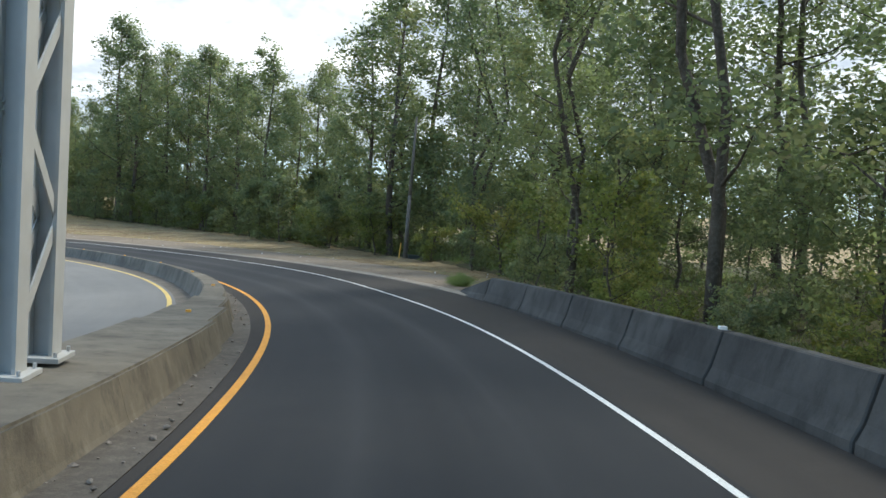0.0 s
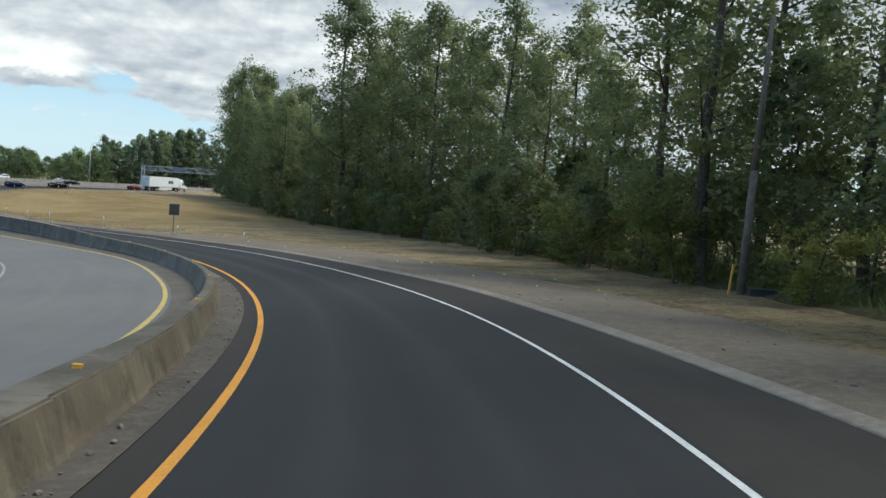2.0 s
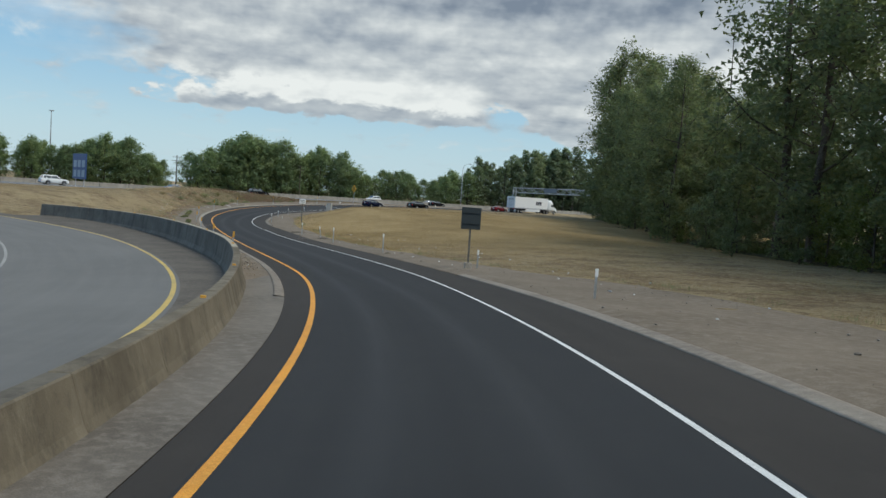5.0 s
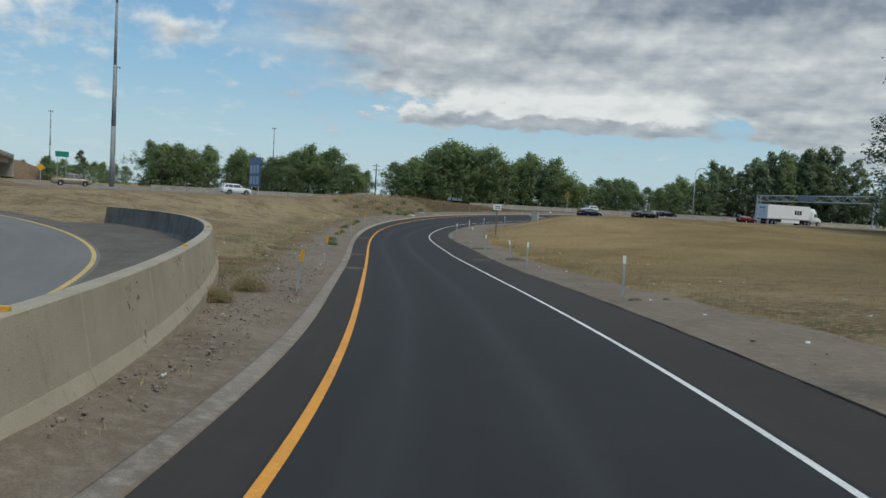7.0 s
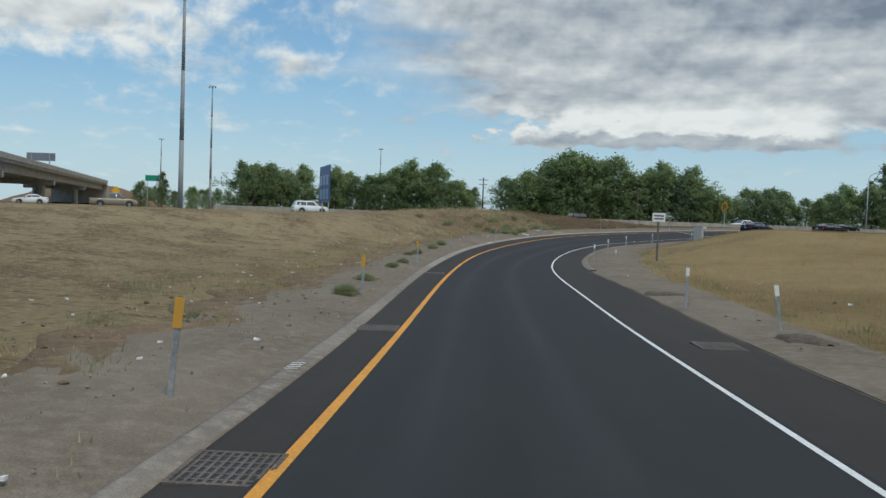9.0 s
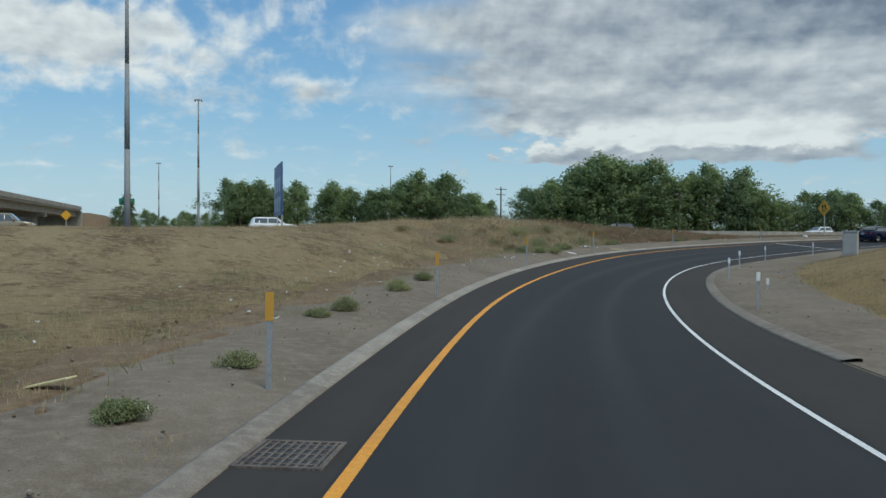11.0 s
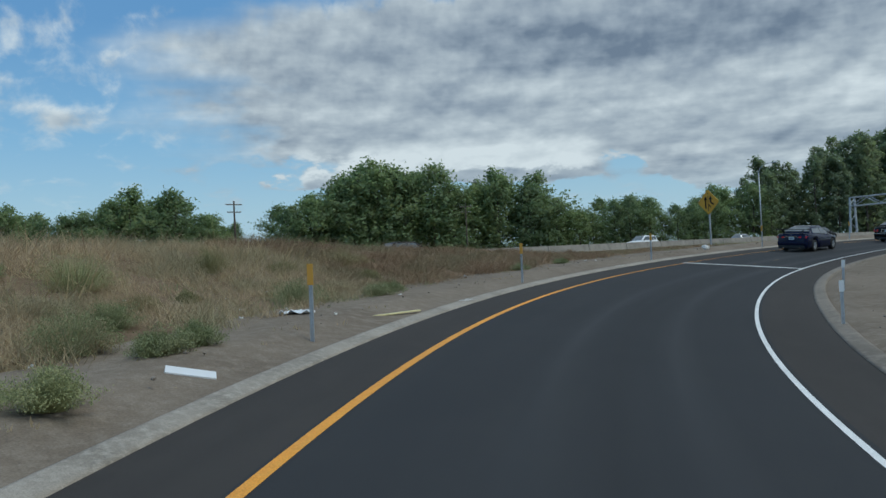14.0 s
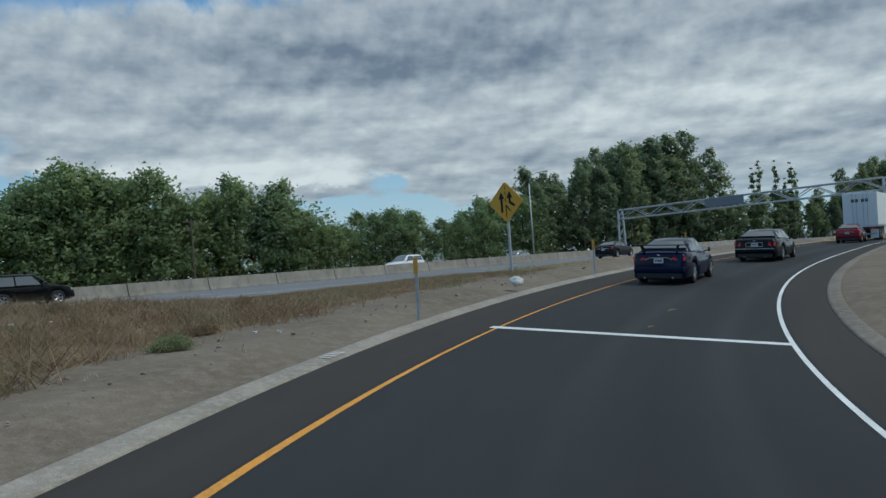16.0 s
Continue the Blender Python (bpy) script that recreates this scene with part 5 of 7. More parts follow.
def drain_grate(s, u):
    ob = thing("drain_grate", "rusty cast-iron drain grate set in the shoulder", "drain grate", RAMP.stand(s, u, 0.002), "drain grates in the shoulder")
    w, l = 0.42, 0.46
    bm = bmesh.new()
    for a, b, c, d in ((-w, w, -l, -l + 0.05), (-w, w, l - 0.05, l), (-w, -w + 0.05, -l + 0.05, l - 0.05), (w - 0.05, w, -l + 0.05, l - 0.05)):
        box(bm, a, b, c, d, -0.03, 0.014)
    part("frame", bm, M_IRON, ob)
    # thin black plate stands in for the shaded hollow under the bars
    bm = bmesh.new()
    box(bm, -w + 0.02, w - 0.02, -l + 0.02, l - 0.02, 0.001, 0.004)
    part("pit", bm, M_BLACK_PAINT, ob)
    for i in range(9):
        x = -w + 0.09 + i * (2 * w - 0.18) / 8
        bm = bmesh.new()
        box(bm, x - 0.016, x + 0.016, -l + 0.05, l - 0.05, 0.004, 0.012)
        part("bar", bm, M_IRON, ob)
    for i in range(5):
        y = -l + 0.14 + i * (2 * l - 0.28) / 4
        bm = bmesh.new()
        box(bm, -w + 0.05, w - 0.05, y - 0.014, y + 0.014, 0.003, 0.010)
        part("cross_bar", bm, M_IRON, ob)


M_IRON = two_scale("rusty_cast_iron", (0.16, 0.13, 0.11), (0.08, 0.065, 0.055), (0.25, 0.21, 0.18), 3.0, 25.0, 0.8, 0.3, 0.004, 0.2)
for _s, _u in ((129.3, -2.12), (139.4, -2.08), (157.0, -2.15), (137.9, 4.62)):
    drain_grate(_s, _u)


def build_marks():
    v = [RAMP.at(228.3 + 0.28, -3.36, 0.009), RAMP.at(228.3, -3.36, 0.009), RAMP.at(227.4, 2.34, 0.009), RAMP.at(227.4 + 0.28, 2.34, 0.009)]
    tagged(part_data("merge_line_white", v, [(0, 1, 2, 3)], M_WHITE), "thin white line painted across the ramp", "road marking", kind="structure")
    # survey paint on the kerb, not legible
    for s0, u0 in ((224.0, -4.73), (208.5, -4.38), (134.0, -2.7), (184.6, -3.86)):
        v, f = [], []
        for i in range(4):
            k = len(v)
            a = s0 + i * 0.16
            v += [RAMP.at(a, u0 - 0.1, 0.066), RAMP.at(a + 0.05, u0 - 0.1, 0.066), RAMP.at(a + 0.09, u0 + 0.1, 0.062), RAMP.at(a + 0.04, u0 + 0.1, 0.062)]
            f.append((k, k + 3, k + 2, k + 1))
        tagged(part_data("kerb_paint_marks", v, f, M_WHITE), "short white paint bars on the kerb", "road marking", kind="structure")


build_marks()


# ---------------------------------------------------------------- trees
def leaf_cloud(centres, spread, count, size, rng, flat=0.35, tri=False):
    """Many small leaf blades scattered round clump centres: vertices and faces."""
    n = len(centres) * count
    c = np.repeat(np.asarray(centres), count, 0)
    sp = np.repeat(np.asarray(spread), count)[:, None]
    p = c + rng.normal(0, 1, (n, 3)) * sp * np.array([0.55, 0.55, 0.42])
    a = rng.normal(0, 1, (n, 3))
    a[:, 2] *= flat + 0.2
    a /= np.linalg.norm(a, axis=1)[:, None]
    b = np.cross(a, rng.normal(0, 1, (n, 3)))
    b[:, 2] *= 0.75
    b /= np.linalg.norm(b, axis=1)[:, None] + 1e-9
    sz = (size * rng.uniform(0.6, 1.3, n))[:, None]
    a, b = a * sz, b * sz * 0.62
    if tri:
        v = np.stack([p - a, p + a + b * 0.9, p + a * 0.7 - b * 1.2], 1).reshape(-1, 3)
        f = np.arange(3 * n).reshape(n, 3)
    else:
        v = np.stack([p - a, p + b, p + a * 1.1, p - b], 1).reshape(-1, 3)
        f = np.arange(4 * n).reshape(n, 4)
    return v, f


def shade_round(ob, centres, height):
    """Turns every leaf outwards and bends the normals towards the crown's round form, as a mass of leaves scatters light."""
    me = ob.data
    n = len(me.vertices)
    v = np.empty(n * 3)
    me.vertices.foreach_get("co", v)
    v = v.reshape(-1, 3)
    k = len(me.polygons[0].vertices)
    p = v.reshape(-1, k, 3)
    mid = p.mean(1)
    face = np.cross(p[:, 1] - p[:, 0], p[:, 2] - p[:, 0])
    face /= np.linalg.norm(face, axis=1)[:, None] + 1e-9
    axis = np.stack([np.full(len(mid), centres[:, 0].mean()), np.full(len(mid), centres[:, 1].mean()), mid[:, 2] * 0.75 + height * 0.1], 1)
    out = mid - axis
    out /= np.linalg.norm(out, axis=1)[:, None] + 1e-9
    # the form of the clump that the leaf belongs to
    own = np.empty_like(mid)
    for i in range(0, len(mid), 4000):
        d = np.linalg.norm(mid[i:i + 4000, None] - centres[None], axis=2)
        own[i:i + 4000] = mid[i:i + 4000] - centres[np.argmin(d, 1)]
    own /= np.linalg.norm(own, axis=1)[:, None] + 1e-9
    flip = np.einsum("ij,ij->i", face, out + own) < 0
    p[flip] = p[flip][:, ::-1]
    face[flip] *= -1
    nor = 0.55 * out + 0.75 * own + 0.45 * face + np.array([0, 0, 0.15])
    nor /= np.linalg.norm(nor, axis=1)[:, None] + 1e-9
    me.vertices.foreach_set("co", p.reshape(-1))
    me.update()
    me.normals_split_custom_set_from_vertices(np.repeat(nor, k, 0))


def make_tree(name, label, category, seed, height, radius, low, mat, clumps, per, size, lean=0.4, taper=0.7, trunk_r=0.3, group="", bark=None, forks=1, tri=False):
    """A tree with a tapered trunk, limbs and a ragged crown of small leaves."""
    rng = np.random.default_rng(seed)
    ob = thing(name, label, category, None, group)
    bm = bmesh.new()
    centres, spreads = [], []
    for fk in range(forks):
        bend = rng.normal(0, lean, (6, 2)).cumsum(0) * 0.5 + (rng.normal(0, 1.1, 2) * np.linspace(0, 1, 6)[:, None] if forks > 1 else 0)
        hh = height * (0.93 if fk == 0 else rng.uniform(0.7, 0.9))
        pts = [Vector((0, 0, -0.4))] + [Vector((*bend[i], hh * (i + 1) / 6)) for i in range(6)]
        rad = [trunk_r * (1 - 0.9 * (i / 6) ** 0.9) + 0.02 for i in range(7)]
        for i in range(6):
            rod(bm, pts[i], pts[i + 1], rad[i], rad[i + 1], 7, False)

        def on(t):
            k = min(5, int(t * 6))
            return pts[k].lerp(pts[k + 1], t * 6 - k)

        limbs = 13 if forks == 1 else 9
        for i in range(limbs):
            t = low + (0.95 - low) * (i + rng.uniform(0, 0.8)) / limbs
            rel = (t - low) / (1 - low)
            reach = radius * (math.sin(math.pi * min(0.97, 0.12 + 0.86 * rel ** taper)) ** 0.7) * rng.uniform(0.65, 1.2)
            az = rng.uniform(0, 2 * math.pi)
            up = rng.uniform(0.45, 1.0)
            o = on(t)
            tip = o + Vector((math.cos(az) * reach, math.sin(az) * reach, reach * up))
            mid = o.lerp(tip, 0.5) + Vector((0, 0, -0.1 * reach))
            r = max(0.025, trunk_r * 0.36 * (1 - rel * 0.6))
            rod(bm, o, mid, r, r * 0.6, 5, False)
            rod(bm, mid, tip, r * 0.6, r * 0.15, 5, False)
            for j in range(3):
                q = o.lerp(tip, rng.uniform(0.4, 0.9))
                e = q + Vector(rng.normal(0, 0.3, 3)) * reach + Vector((0, 0, 0.15 * reach))
                rod(bm, q, e, r * 0.35, 0.01, 4, False)
                centres.append(tuple(e))
                spreads.append(rng.uniform(0.7, 1.15) * radius * 0.27)
            centres.append(tuple(tip))
            spreads.append(rng.uniform(0.8, 1.2) * radius * 0.28)
        centres.append(tuple(on(0.97)))
        spreads.append(radius * 0.25)
    part("trunk", bm, bark or M_BARK, ob, smooth=True)
    while len(centres) < clumps:
        t = low + (1 - low) * rng.uniform(0.02, 1.0)
        rel = (t - low) / (1 - low)
        reach = radius * (math.sin(math.pi * min(0.97, 0.12 + 0.86 * rel ** taper)) ** 0.7)
        az, d = rng.uniform(0, 2 * math.pi), math.sqrt(rng.uniform(0.1, 1.1)) * reach
        centres.append((math.cos(az) * d, math.sin(az) * d, t * height))
        spreads.append(rng.uniform(0.6, 1.1) * radius * 0.25)
    v, f = leaf_cloud(centres[:max(clumps, 1)], spreads[:max(clumps, 1)], per, size, rng, tri=tri)
    shade_round(part_data("crown", v, f, mat, ob, smooth=True), np.asarray(centres), height)
    return ob


def plant(kinds, x, y, rng, scale=(0.85, 1.15), dz=-0.1):
    k = kinds[rng.integers(len(kinds))]
    g = float(ground_z([x], [y])[0]) + dz
    sc = rng.uniform(*scale)
    m = pose(x, y, g, 0, 0, rng.uniform(0, 360))
    if not k.get("used"):
        k["used"] = 1
        ob = k
    else:
        ob = copy_thing(k, m)
    ob.matrix_basis = m @ Matrix.Diagonal((sc, sc, sc * rng.uniform(0.93, 1.07), 1))
    return ob


TALL = "tall green cottonwood tree with a grey-brown trunk at the wood's edge"
WOOD = "wood beside the ramp"
COTTON = [make_tree("cottonwood_tree", TALL, "tree", 11, 25, 4.4, 0.12, M_LEAF, 128, 60, 0.185, group=WOOD, tri=True),
          make_tree("cottonwood_tree", TALL, "tree", 12, 25, 4.2, 0.18, M_LEAF, 124, 60, 0.185, group=WOOD, tri=True),
          make_tree("cottonwood_tree", TALL, "tree", 13, 25, 4.6, 0.10, M_LEAF, 130, 60, 0.185, group=WOOD, tri=True),
          make_tree("cottonwood_tree", TALL, "tree", 14, 25, 4.6, 0.22, M_LEAF, 124, 60, 0.185, 0.7, forks=2, group=WOOD, tri=True),
          make_tree("cottonwood_tree", TALL, "tree", 15, 25, 3.8, 0.08, M_LEAF, 126, 60, 0.185, group=WOOD, tri=True)]
THIN = "thin leaning tree with sparse green leaves and bare stems"
BEHIND = "thin trees behind the barrier"
SPARSE = [make_tree("thin_tree", THIN, "tree", 21, 24, 4.0, 0.22, M_LEAF, 92, 110, 0.11, 0.9, forks=2, trunk_r=0.17, group=BEHIND),
          make_tree("thin_tree", THIN, "tree", 22, 27, 4.2, 0.20, M_LEAF, 96, 110, 0.11, 0.8, forks=1, trunk_r=0.22, group=BEHIND),
          make_tree("thin_tree", THIN, "tree", 23, 20, 3.4, 0.16, M_LEAF, 90, 110, 0.105, 1.0, forks=2, trunk_r=0.13, group=BEHIND)]
FINE = [make_tree("understory_tree", "low leafy tree filling the space under the tall trees", "tree", 65 + i, 8.5 + i, 3.0, 0.02, M_LEAF, 62, 120, 0.105, 0.4, 0.6, trunk_r=0.09, group="understory of the wood", tri=True) for i in range(2)]
UNDER = [make_tree("understory_tree", "low leafy tree filling the space under the tall trees", "tree", 61 + i, 8.5 + i, 3.0, 0.02, M_LEAF, 62, 54, 0.18, 0.4, 0.6, trunk_r=0.09, tri=True, group="understory of the wood") for i in range(3)]
M_LEAF_Y = leaf_material("yellowish_shrub_leaves", (0.12, 0.15, 0.04, 1), (0.25, 0.265, 0.07, 1), (0.33, 0.27, 0.08, 1))
SHRUB = [make_tree("wood_shrub", "yellow-green leafy shrub at the foot of the trees", "shrub", 31 + i, 3.6 + i, 1.7, 0.05, M_LEAF_Y if i != 1 else M_LEAF, 40, 64, 0.095, 0.3, trunk_r=0.05, tri=True, group="shrubs under the wood") for i in range(3)]
BROAD = [make_tree("broadleaf_tree", "broad dark green tree beyond the freeway", "tree", 41 + i, 18 + 1.5 * i, 7.0, 0.02, M_LEAF_FAR, 165, 34, 0.38, 0.3, 0.55, trunk_r=0.4, tri=True, group="trees beyond the freeway") for i in range(3)]
POPLAR = [make_tree("poplar_tree", "tall slender green poplar beyond the freeway", "tree", 51 + i, 21 + 2 * i, 4.1, 0.02, M_LEAF_GREY, 130, 32, 0.34, 0.3, 0.62, trunk_r=0.3, tri=True, group="poplars beyond the freeway") for i in range(2)]
SPIRE = [make_tree("lombardy_poplar", "thin upright grey-green poplar beyond the freeway", "tree", 57 + i, 18, 1.15, 0.03, M_LEAF_GREY, 70, 26, 0.26, 0.2, 0.5, trunk_r=0.16, tri=True, group="poplars beyond the freeway") for i in range(2)]
SCREEN = [make_tree("screen_tree", "slim grey-green tree in a screen beyond the freeway", "tree", 81 + i, 11, 2.6, 0.02, M_LEAF_GREY, 90, 30, 0.28, 0.3, 0.6, trunk_r=0.18, tri=True, group="tree screen beyond the freeway") for i in range(2)]


def build_woods():
    rng = np.random.default_rng(5)
    edge = curve_at([(-40, 6.9), (10, 7.0), (20, 7.6), (28, 9.2), (40, 12.0), (57, 16.2), (74, 20.5), (99, 28.5), (128, 37.5), (140, 41)])
    # along the ramp, the tops rising and falling along the wood's edge
    tops = curve_at([(-40, 26), (30, 27), (52, 27), (62, 25), (67, 20), (71, 17), (77, 19.5), (83, 21.5), (91, 27), (100, 25), (110, 28.5), (126, 30), (140, 28)])
    for row, (off, gap) in enumerate(((1.5, 6.2), (7.5, 7.0), (15.0, 8.0))):
        rng = np.random.default_rng(50 + row)
        s = -34.0 + rng.uniform(0, 3)
        while s < (120, 125, 130)[row]:
            thin = s < 50
            p = RAMP.at(s, float(edge(s)) + off + rng.normal(0, 0.9))
            if np.hypot(p[0] + 7.8, p[1] - 58) > 4.0 and not (row == 2 and s < 24):
                h = float(tops(s)) / 25.5
                plant(SPARSE if thin and row < 2 else COTTON, p[0], p[1], rng, (0.82 * h, 1.08 * h) if row == 0 else (0.72 * h, 1.02 * h))
            s += gap * rng.uniform(0.7, 1.25) * (1.15 if thin else 1.0)
    rng = np.random.default_rng(5)
    for off, gap in ((0.6, 4.4), (5.0, 4.4), (11.5, 4.8), (20.0, 5.6)):
        s = -36.0 if off > 1 else 66.0
        while s < 134:
            p = RAMP.at(s, float(edge(s)) + off + rng.normal(0, 1.0))
            plant(FINE if s < 44 else UNDER, p[0], p[1], rng, (0.6, 1.1) if s < 44 else (0.55, 1.0) if off > 1 else (0.4, 0.85))
            s += gap * rng.uniform(0.75, 1.3)
    for off in (46.0,):
        for s in np.arange(-36, 60, 6.5):
            p = RAMP.at(s, float(edge(s)) + off + rng.normal(0, 1.5))
            plant(COTTON, p[0], p[1], rng, (0.5, 0.72))
    # the wood's far side, running off towards the freeway
    a, b = np.array([-76.0, 127.0]), np.array([-131.0, 184.0])
    n = (b - a) / np.linalg.norm(b - a)
    r = np.array([n[1], -n[0]])
    for off, gap in ((0.0, 5.2), (6.0, 6.2), (13.0, 8.0)):
        t = 0.0
        while t < 84:
            p = a + n * t + r * (off + rng.normal(0, 0.8))
            plant(COTTON, p[0], p[1], rng, (1.1, 1.2) if t > 60 else (0.78, 0.9) if t > 26 else (0.62, 0.74))
            t += gap * rng.uniform(0.7, 1.3)
    c, d = b, np.array([-150.0, 330.0])
    for t in np.linspace(0.04, 1, 22):
        p = c + (d - c) * t + rng.normal(0, 3.0, 2) + np.array([3, 0])
        plant(COTTON, p[0], p[1], rng, (0.66, 0.84))
    # shrubs along the edge
    s = 26.0
    while s < 132:
        p = RAMP.at(s, float(edge(s)) + rng.normal(0.6, 1.0))
        if np.hypot(p[0] + 7.8, p[1] - 58) > 3.5:
            plant(SHRUB, p[0], p[1], rng, (0.5, 1.1))
        s += rng.uniform(2.2, 4.6)
    s = -34.0
    while s < 27:
        p = RAMP.at(s, 6.4 + rng.uniform(0, 2.5))
        plant(SHRUB, p[0], p[1], rng, (0.4, 0.62))
        s += rng.uniform(1.4, 2.4)
    for t in np.arange(0, 84, 3.4):
        p = a + n * t - r * rng.uniform(-0.5, 1.5)
        plant(UNDER, p[0], p[1], rng, (0.6, 1.15))
    # beyond the freeway: one long belt with gaps, its tops rising and falling
    tops = curve_at([(-0.36, 10), (-0.30, 12.5), (-0.22, 11.5), (-0.12, 11), (0.0, 11.5), (0.1, 14), (0.14, 12), (0.20, 7.5), (0.28, 11.5), (0.34, 16), (0.43, 18.5), (0.5, 18.3), (0.56, 16), (0.62, 15.8), (0.70, 15.2),
                     (0.745, 11), (0.79, 8.8), (0.86, 12), (0.91, 11.5), (0.96, 8.8), (1.03, 11), (1.09, 14), (1.14, 18), (1.20, 17.5), (1.27, 21.5), (1.40, 24.5), (1.455, 23.5), (1.475, 19.5), (1.52, 20.5), (1.55, 13), (1.9, 11.5), (2.4, 12)])
    belt = lambda k, back: (-290 + 40 * k - 0.94 * back, 130 + 110 * k + 0.34 * back)
    for back, step in ((0.0, 0.034), (8.0, 0.045)):
        k = -0.34
        while k < 2.3:
            gap = -0.195 < k < -0.145 or 0.215 < k < 0.275 or 0.805 < k < 0.835
            if not gap:
                tall = k > 1.1
                h = float(tops(k)) * rng.uniform(0.86, 1.0) * (1.1 if k < 0.25 else 1.0)
                x, y = belt(k + rng.normal(0, 0.006), back + rng.normal(0, 1.0))
                plant(POPLAR if tall else BROAD, x, y, rng, (h / 19.5, h / 19.5) if not tall else (h / 22, h / 22))
            k += step * rng.uniform(0.8, 1.2) * (0.8 if k > 1.1 else 1.0)
    for (x0, y0), (x1, y1), m, kinds, sc in (((-420, 96), (-560, 40), 9, BROAD, (0.35, 0.55)), ((-330, 60), (-420, 84), 7, BROAD, (0.25, 0.4))):
        for t in np.linspace(0, 1, m):
            plant(kinds, x0 + (x1 - x0) * t + rng.normal(0, 2.2), y0 + (y1 - y0) * t + rng.normal(0, 2.2), rng, sc)
    rng = np.random.default_rng(77)
    k = 1.1
    while k < 2.0:
        plant(SCREEN, *belt(k, 3.0 + rng.normal(0, 1.2)), rng, (0.8, 1.1) if k > 1.5 else (0.6, 0.95))
        k += rng.uniform(0.018, 0.034)
    for k, h in ((1.635, 17.0), (1.655, 18.6), (1.70, 18.2), (1.728, 15.5), (1.745, 19.0), (1.76, 16.0)):
        plant(SPIRE, *belt(k, 1.0), rng, (h / 18, h / 18))
    plant(POPLAR[:1], -271.5, 74.0, rng, (0.38, 0.4))


build_woods()


# ---------------------------------------------------------------- grass, weeds and stones
def tufts(name, label, pts, hgt, rng, mat, blades=6, width=0.012, spread=0.10, category="grass", droop=0.5):
    """Tufts of narrow blades, joined."""
    n = len(pts)
    c = np.repeat(pts, blades, 0)
    h = np.repeat(hgt, blades) * rng.uniform(0.5, 1.15, n * blades)
    off = rng.normal(0, spread, (n * blades, 2))
    bend = rng.normal(0, droop, (n * blades, 2)) * h[:, None]
    az = rng.uniform(0, math.pi, n * blades)
    w = np.stack([np.cos(az), np.sin(az)], 1) * (width * (0.6 + h * 1.1))[:, None]
    base = c.copy()
    base[:, :2] += off
    a, b, m, t = (base.copy() for _ in range(4))
    a[:, :2] -= w
    b[:, :2] += w
    a[:, 2] -= 0.04
    b[:, 2] -= 0.04
    t[:, :2] += bend
    t[:, 2] += h
    v = np.stack([a, b, t], 1).reshape(-1, 3)
    f = np.arange(3 * n * blades).reshape(-1, 3)
    tagged(part_data(name, v, f, mat), label, category, kind="stuff")


def scatter(n, s0, s1, near_, far, side, rng, power=1.6):
    """Random places on the ground beside the ramp, thicker towards it."""
    s = rng.uniform(s0, s1, n)
    d = near_ + (far - near_) * rng.uniform(0, 1, n) ** power
    u = EDGE_R(s) + d if side > 0 else EDGE_L(s) - d
    p = RAMP.at(s, u)
    if side < 0:
        bs, bu = BARRIER_L.near(p[:, 0], p[:, 1])
        ok = (bu > 0.45) | (bs > BARRIER_L.s[-1] - 3.0)
        p, s, d = p[ok], s[ok], d[ok]
    p[:, 2] = ground_z(p[:, 0], p[:, 1])
    return p, s, d


M_STALK = blade_material("tan_green_stalks", (0.42, 0.35, 0.20, 1), (0.27, 0.23, 0.12, 1), (0.21, 0.23, 0.10, 1), 0.6)


M_DUFF = two_scale("dark_leafy_wood_floor", (0.075, 0.065, 0.036), (0.04, 0.036, 0.02), (0.10, 0.115, 0.05), 0.4, 3.0, 0.95, 0.7, 0.06, grain=14.0, spec=0.15)


def build_wood_floor():
    """Dark leaf litter and low green growth under the wood."""
    rng = np.random.default_rng(17)
    edge = lambda t: np.interp(t, (-40, 20, 30, 40, 57, 74, 99, 128, 140), (6.3, 6.6, 10.2, 12.6, 17.0, 21.3, 29.3, 38.3, 42))
    s, cols, rows = np.arange(-38.0, 136.0, 1.0), 26, []
    rag = np.array([noise.noise(Vector((a * 0.4, 9, 2))) for a in s])
    for j in range(cols + 1):
        p = RAMP.at(s, edge(s) + 0.5 * rag + 40.0 * (j / cols) ** 1.5)
        lump = np.array([noise.noise(Vector((a * 0.7, b * 0.7, 8))) * 0.06 for a, b in p[:, :2]])
        rim = min(1.0, j / 2.0)
        p[:, 2] = ground_z(p[:, 0], p[:, 1]) + 0.14 + lump - 0.3 * (1 - rim)
        rows.append(p)
    n = len(s)
    f = [(j * n + i, (j + 1) * n + i, (j + 1) * n + i + 1, j * n + i + 1) for j in range(cols) for i in range(n - 1)]
    tagged(part_data("wood_floor", np.concatenate(rows), f, M_DUFF, smooth=True), "dark leaf litter and soil under the wood", "forest floor", kind="structure")
    s = rng.uniform(-34, 130, 5200)
    p = RAMP.at(s, edge(s) + 1.0 + 16 * rng.uniform(0, 1, len(s)) ** 1.5)
    p[:, 2] = ground_z(p[:, 0], p[:, 1]) + 0.12
    tufts("undergrowth", "low green undergrowth on the floor of the wood", p, rng.uniform(0.15, 0.6, len(s)), rng, M_GREEN_BLADE, 8, 0.03, 0.25, "undergrowth", 0.8)


M_GREEN_BLADE = blade_material("green_undergrowth_leaves", (0.12, 0.165, 0.055, 1), (0.20, 0.21, 0.07, 1), (0.08, 0.12, 0.04, 1), 0.6)
build_wood_floor()


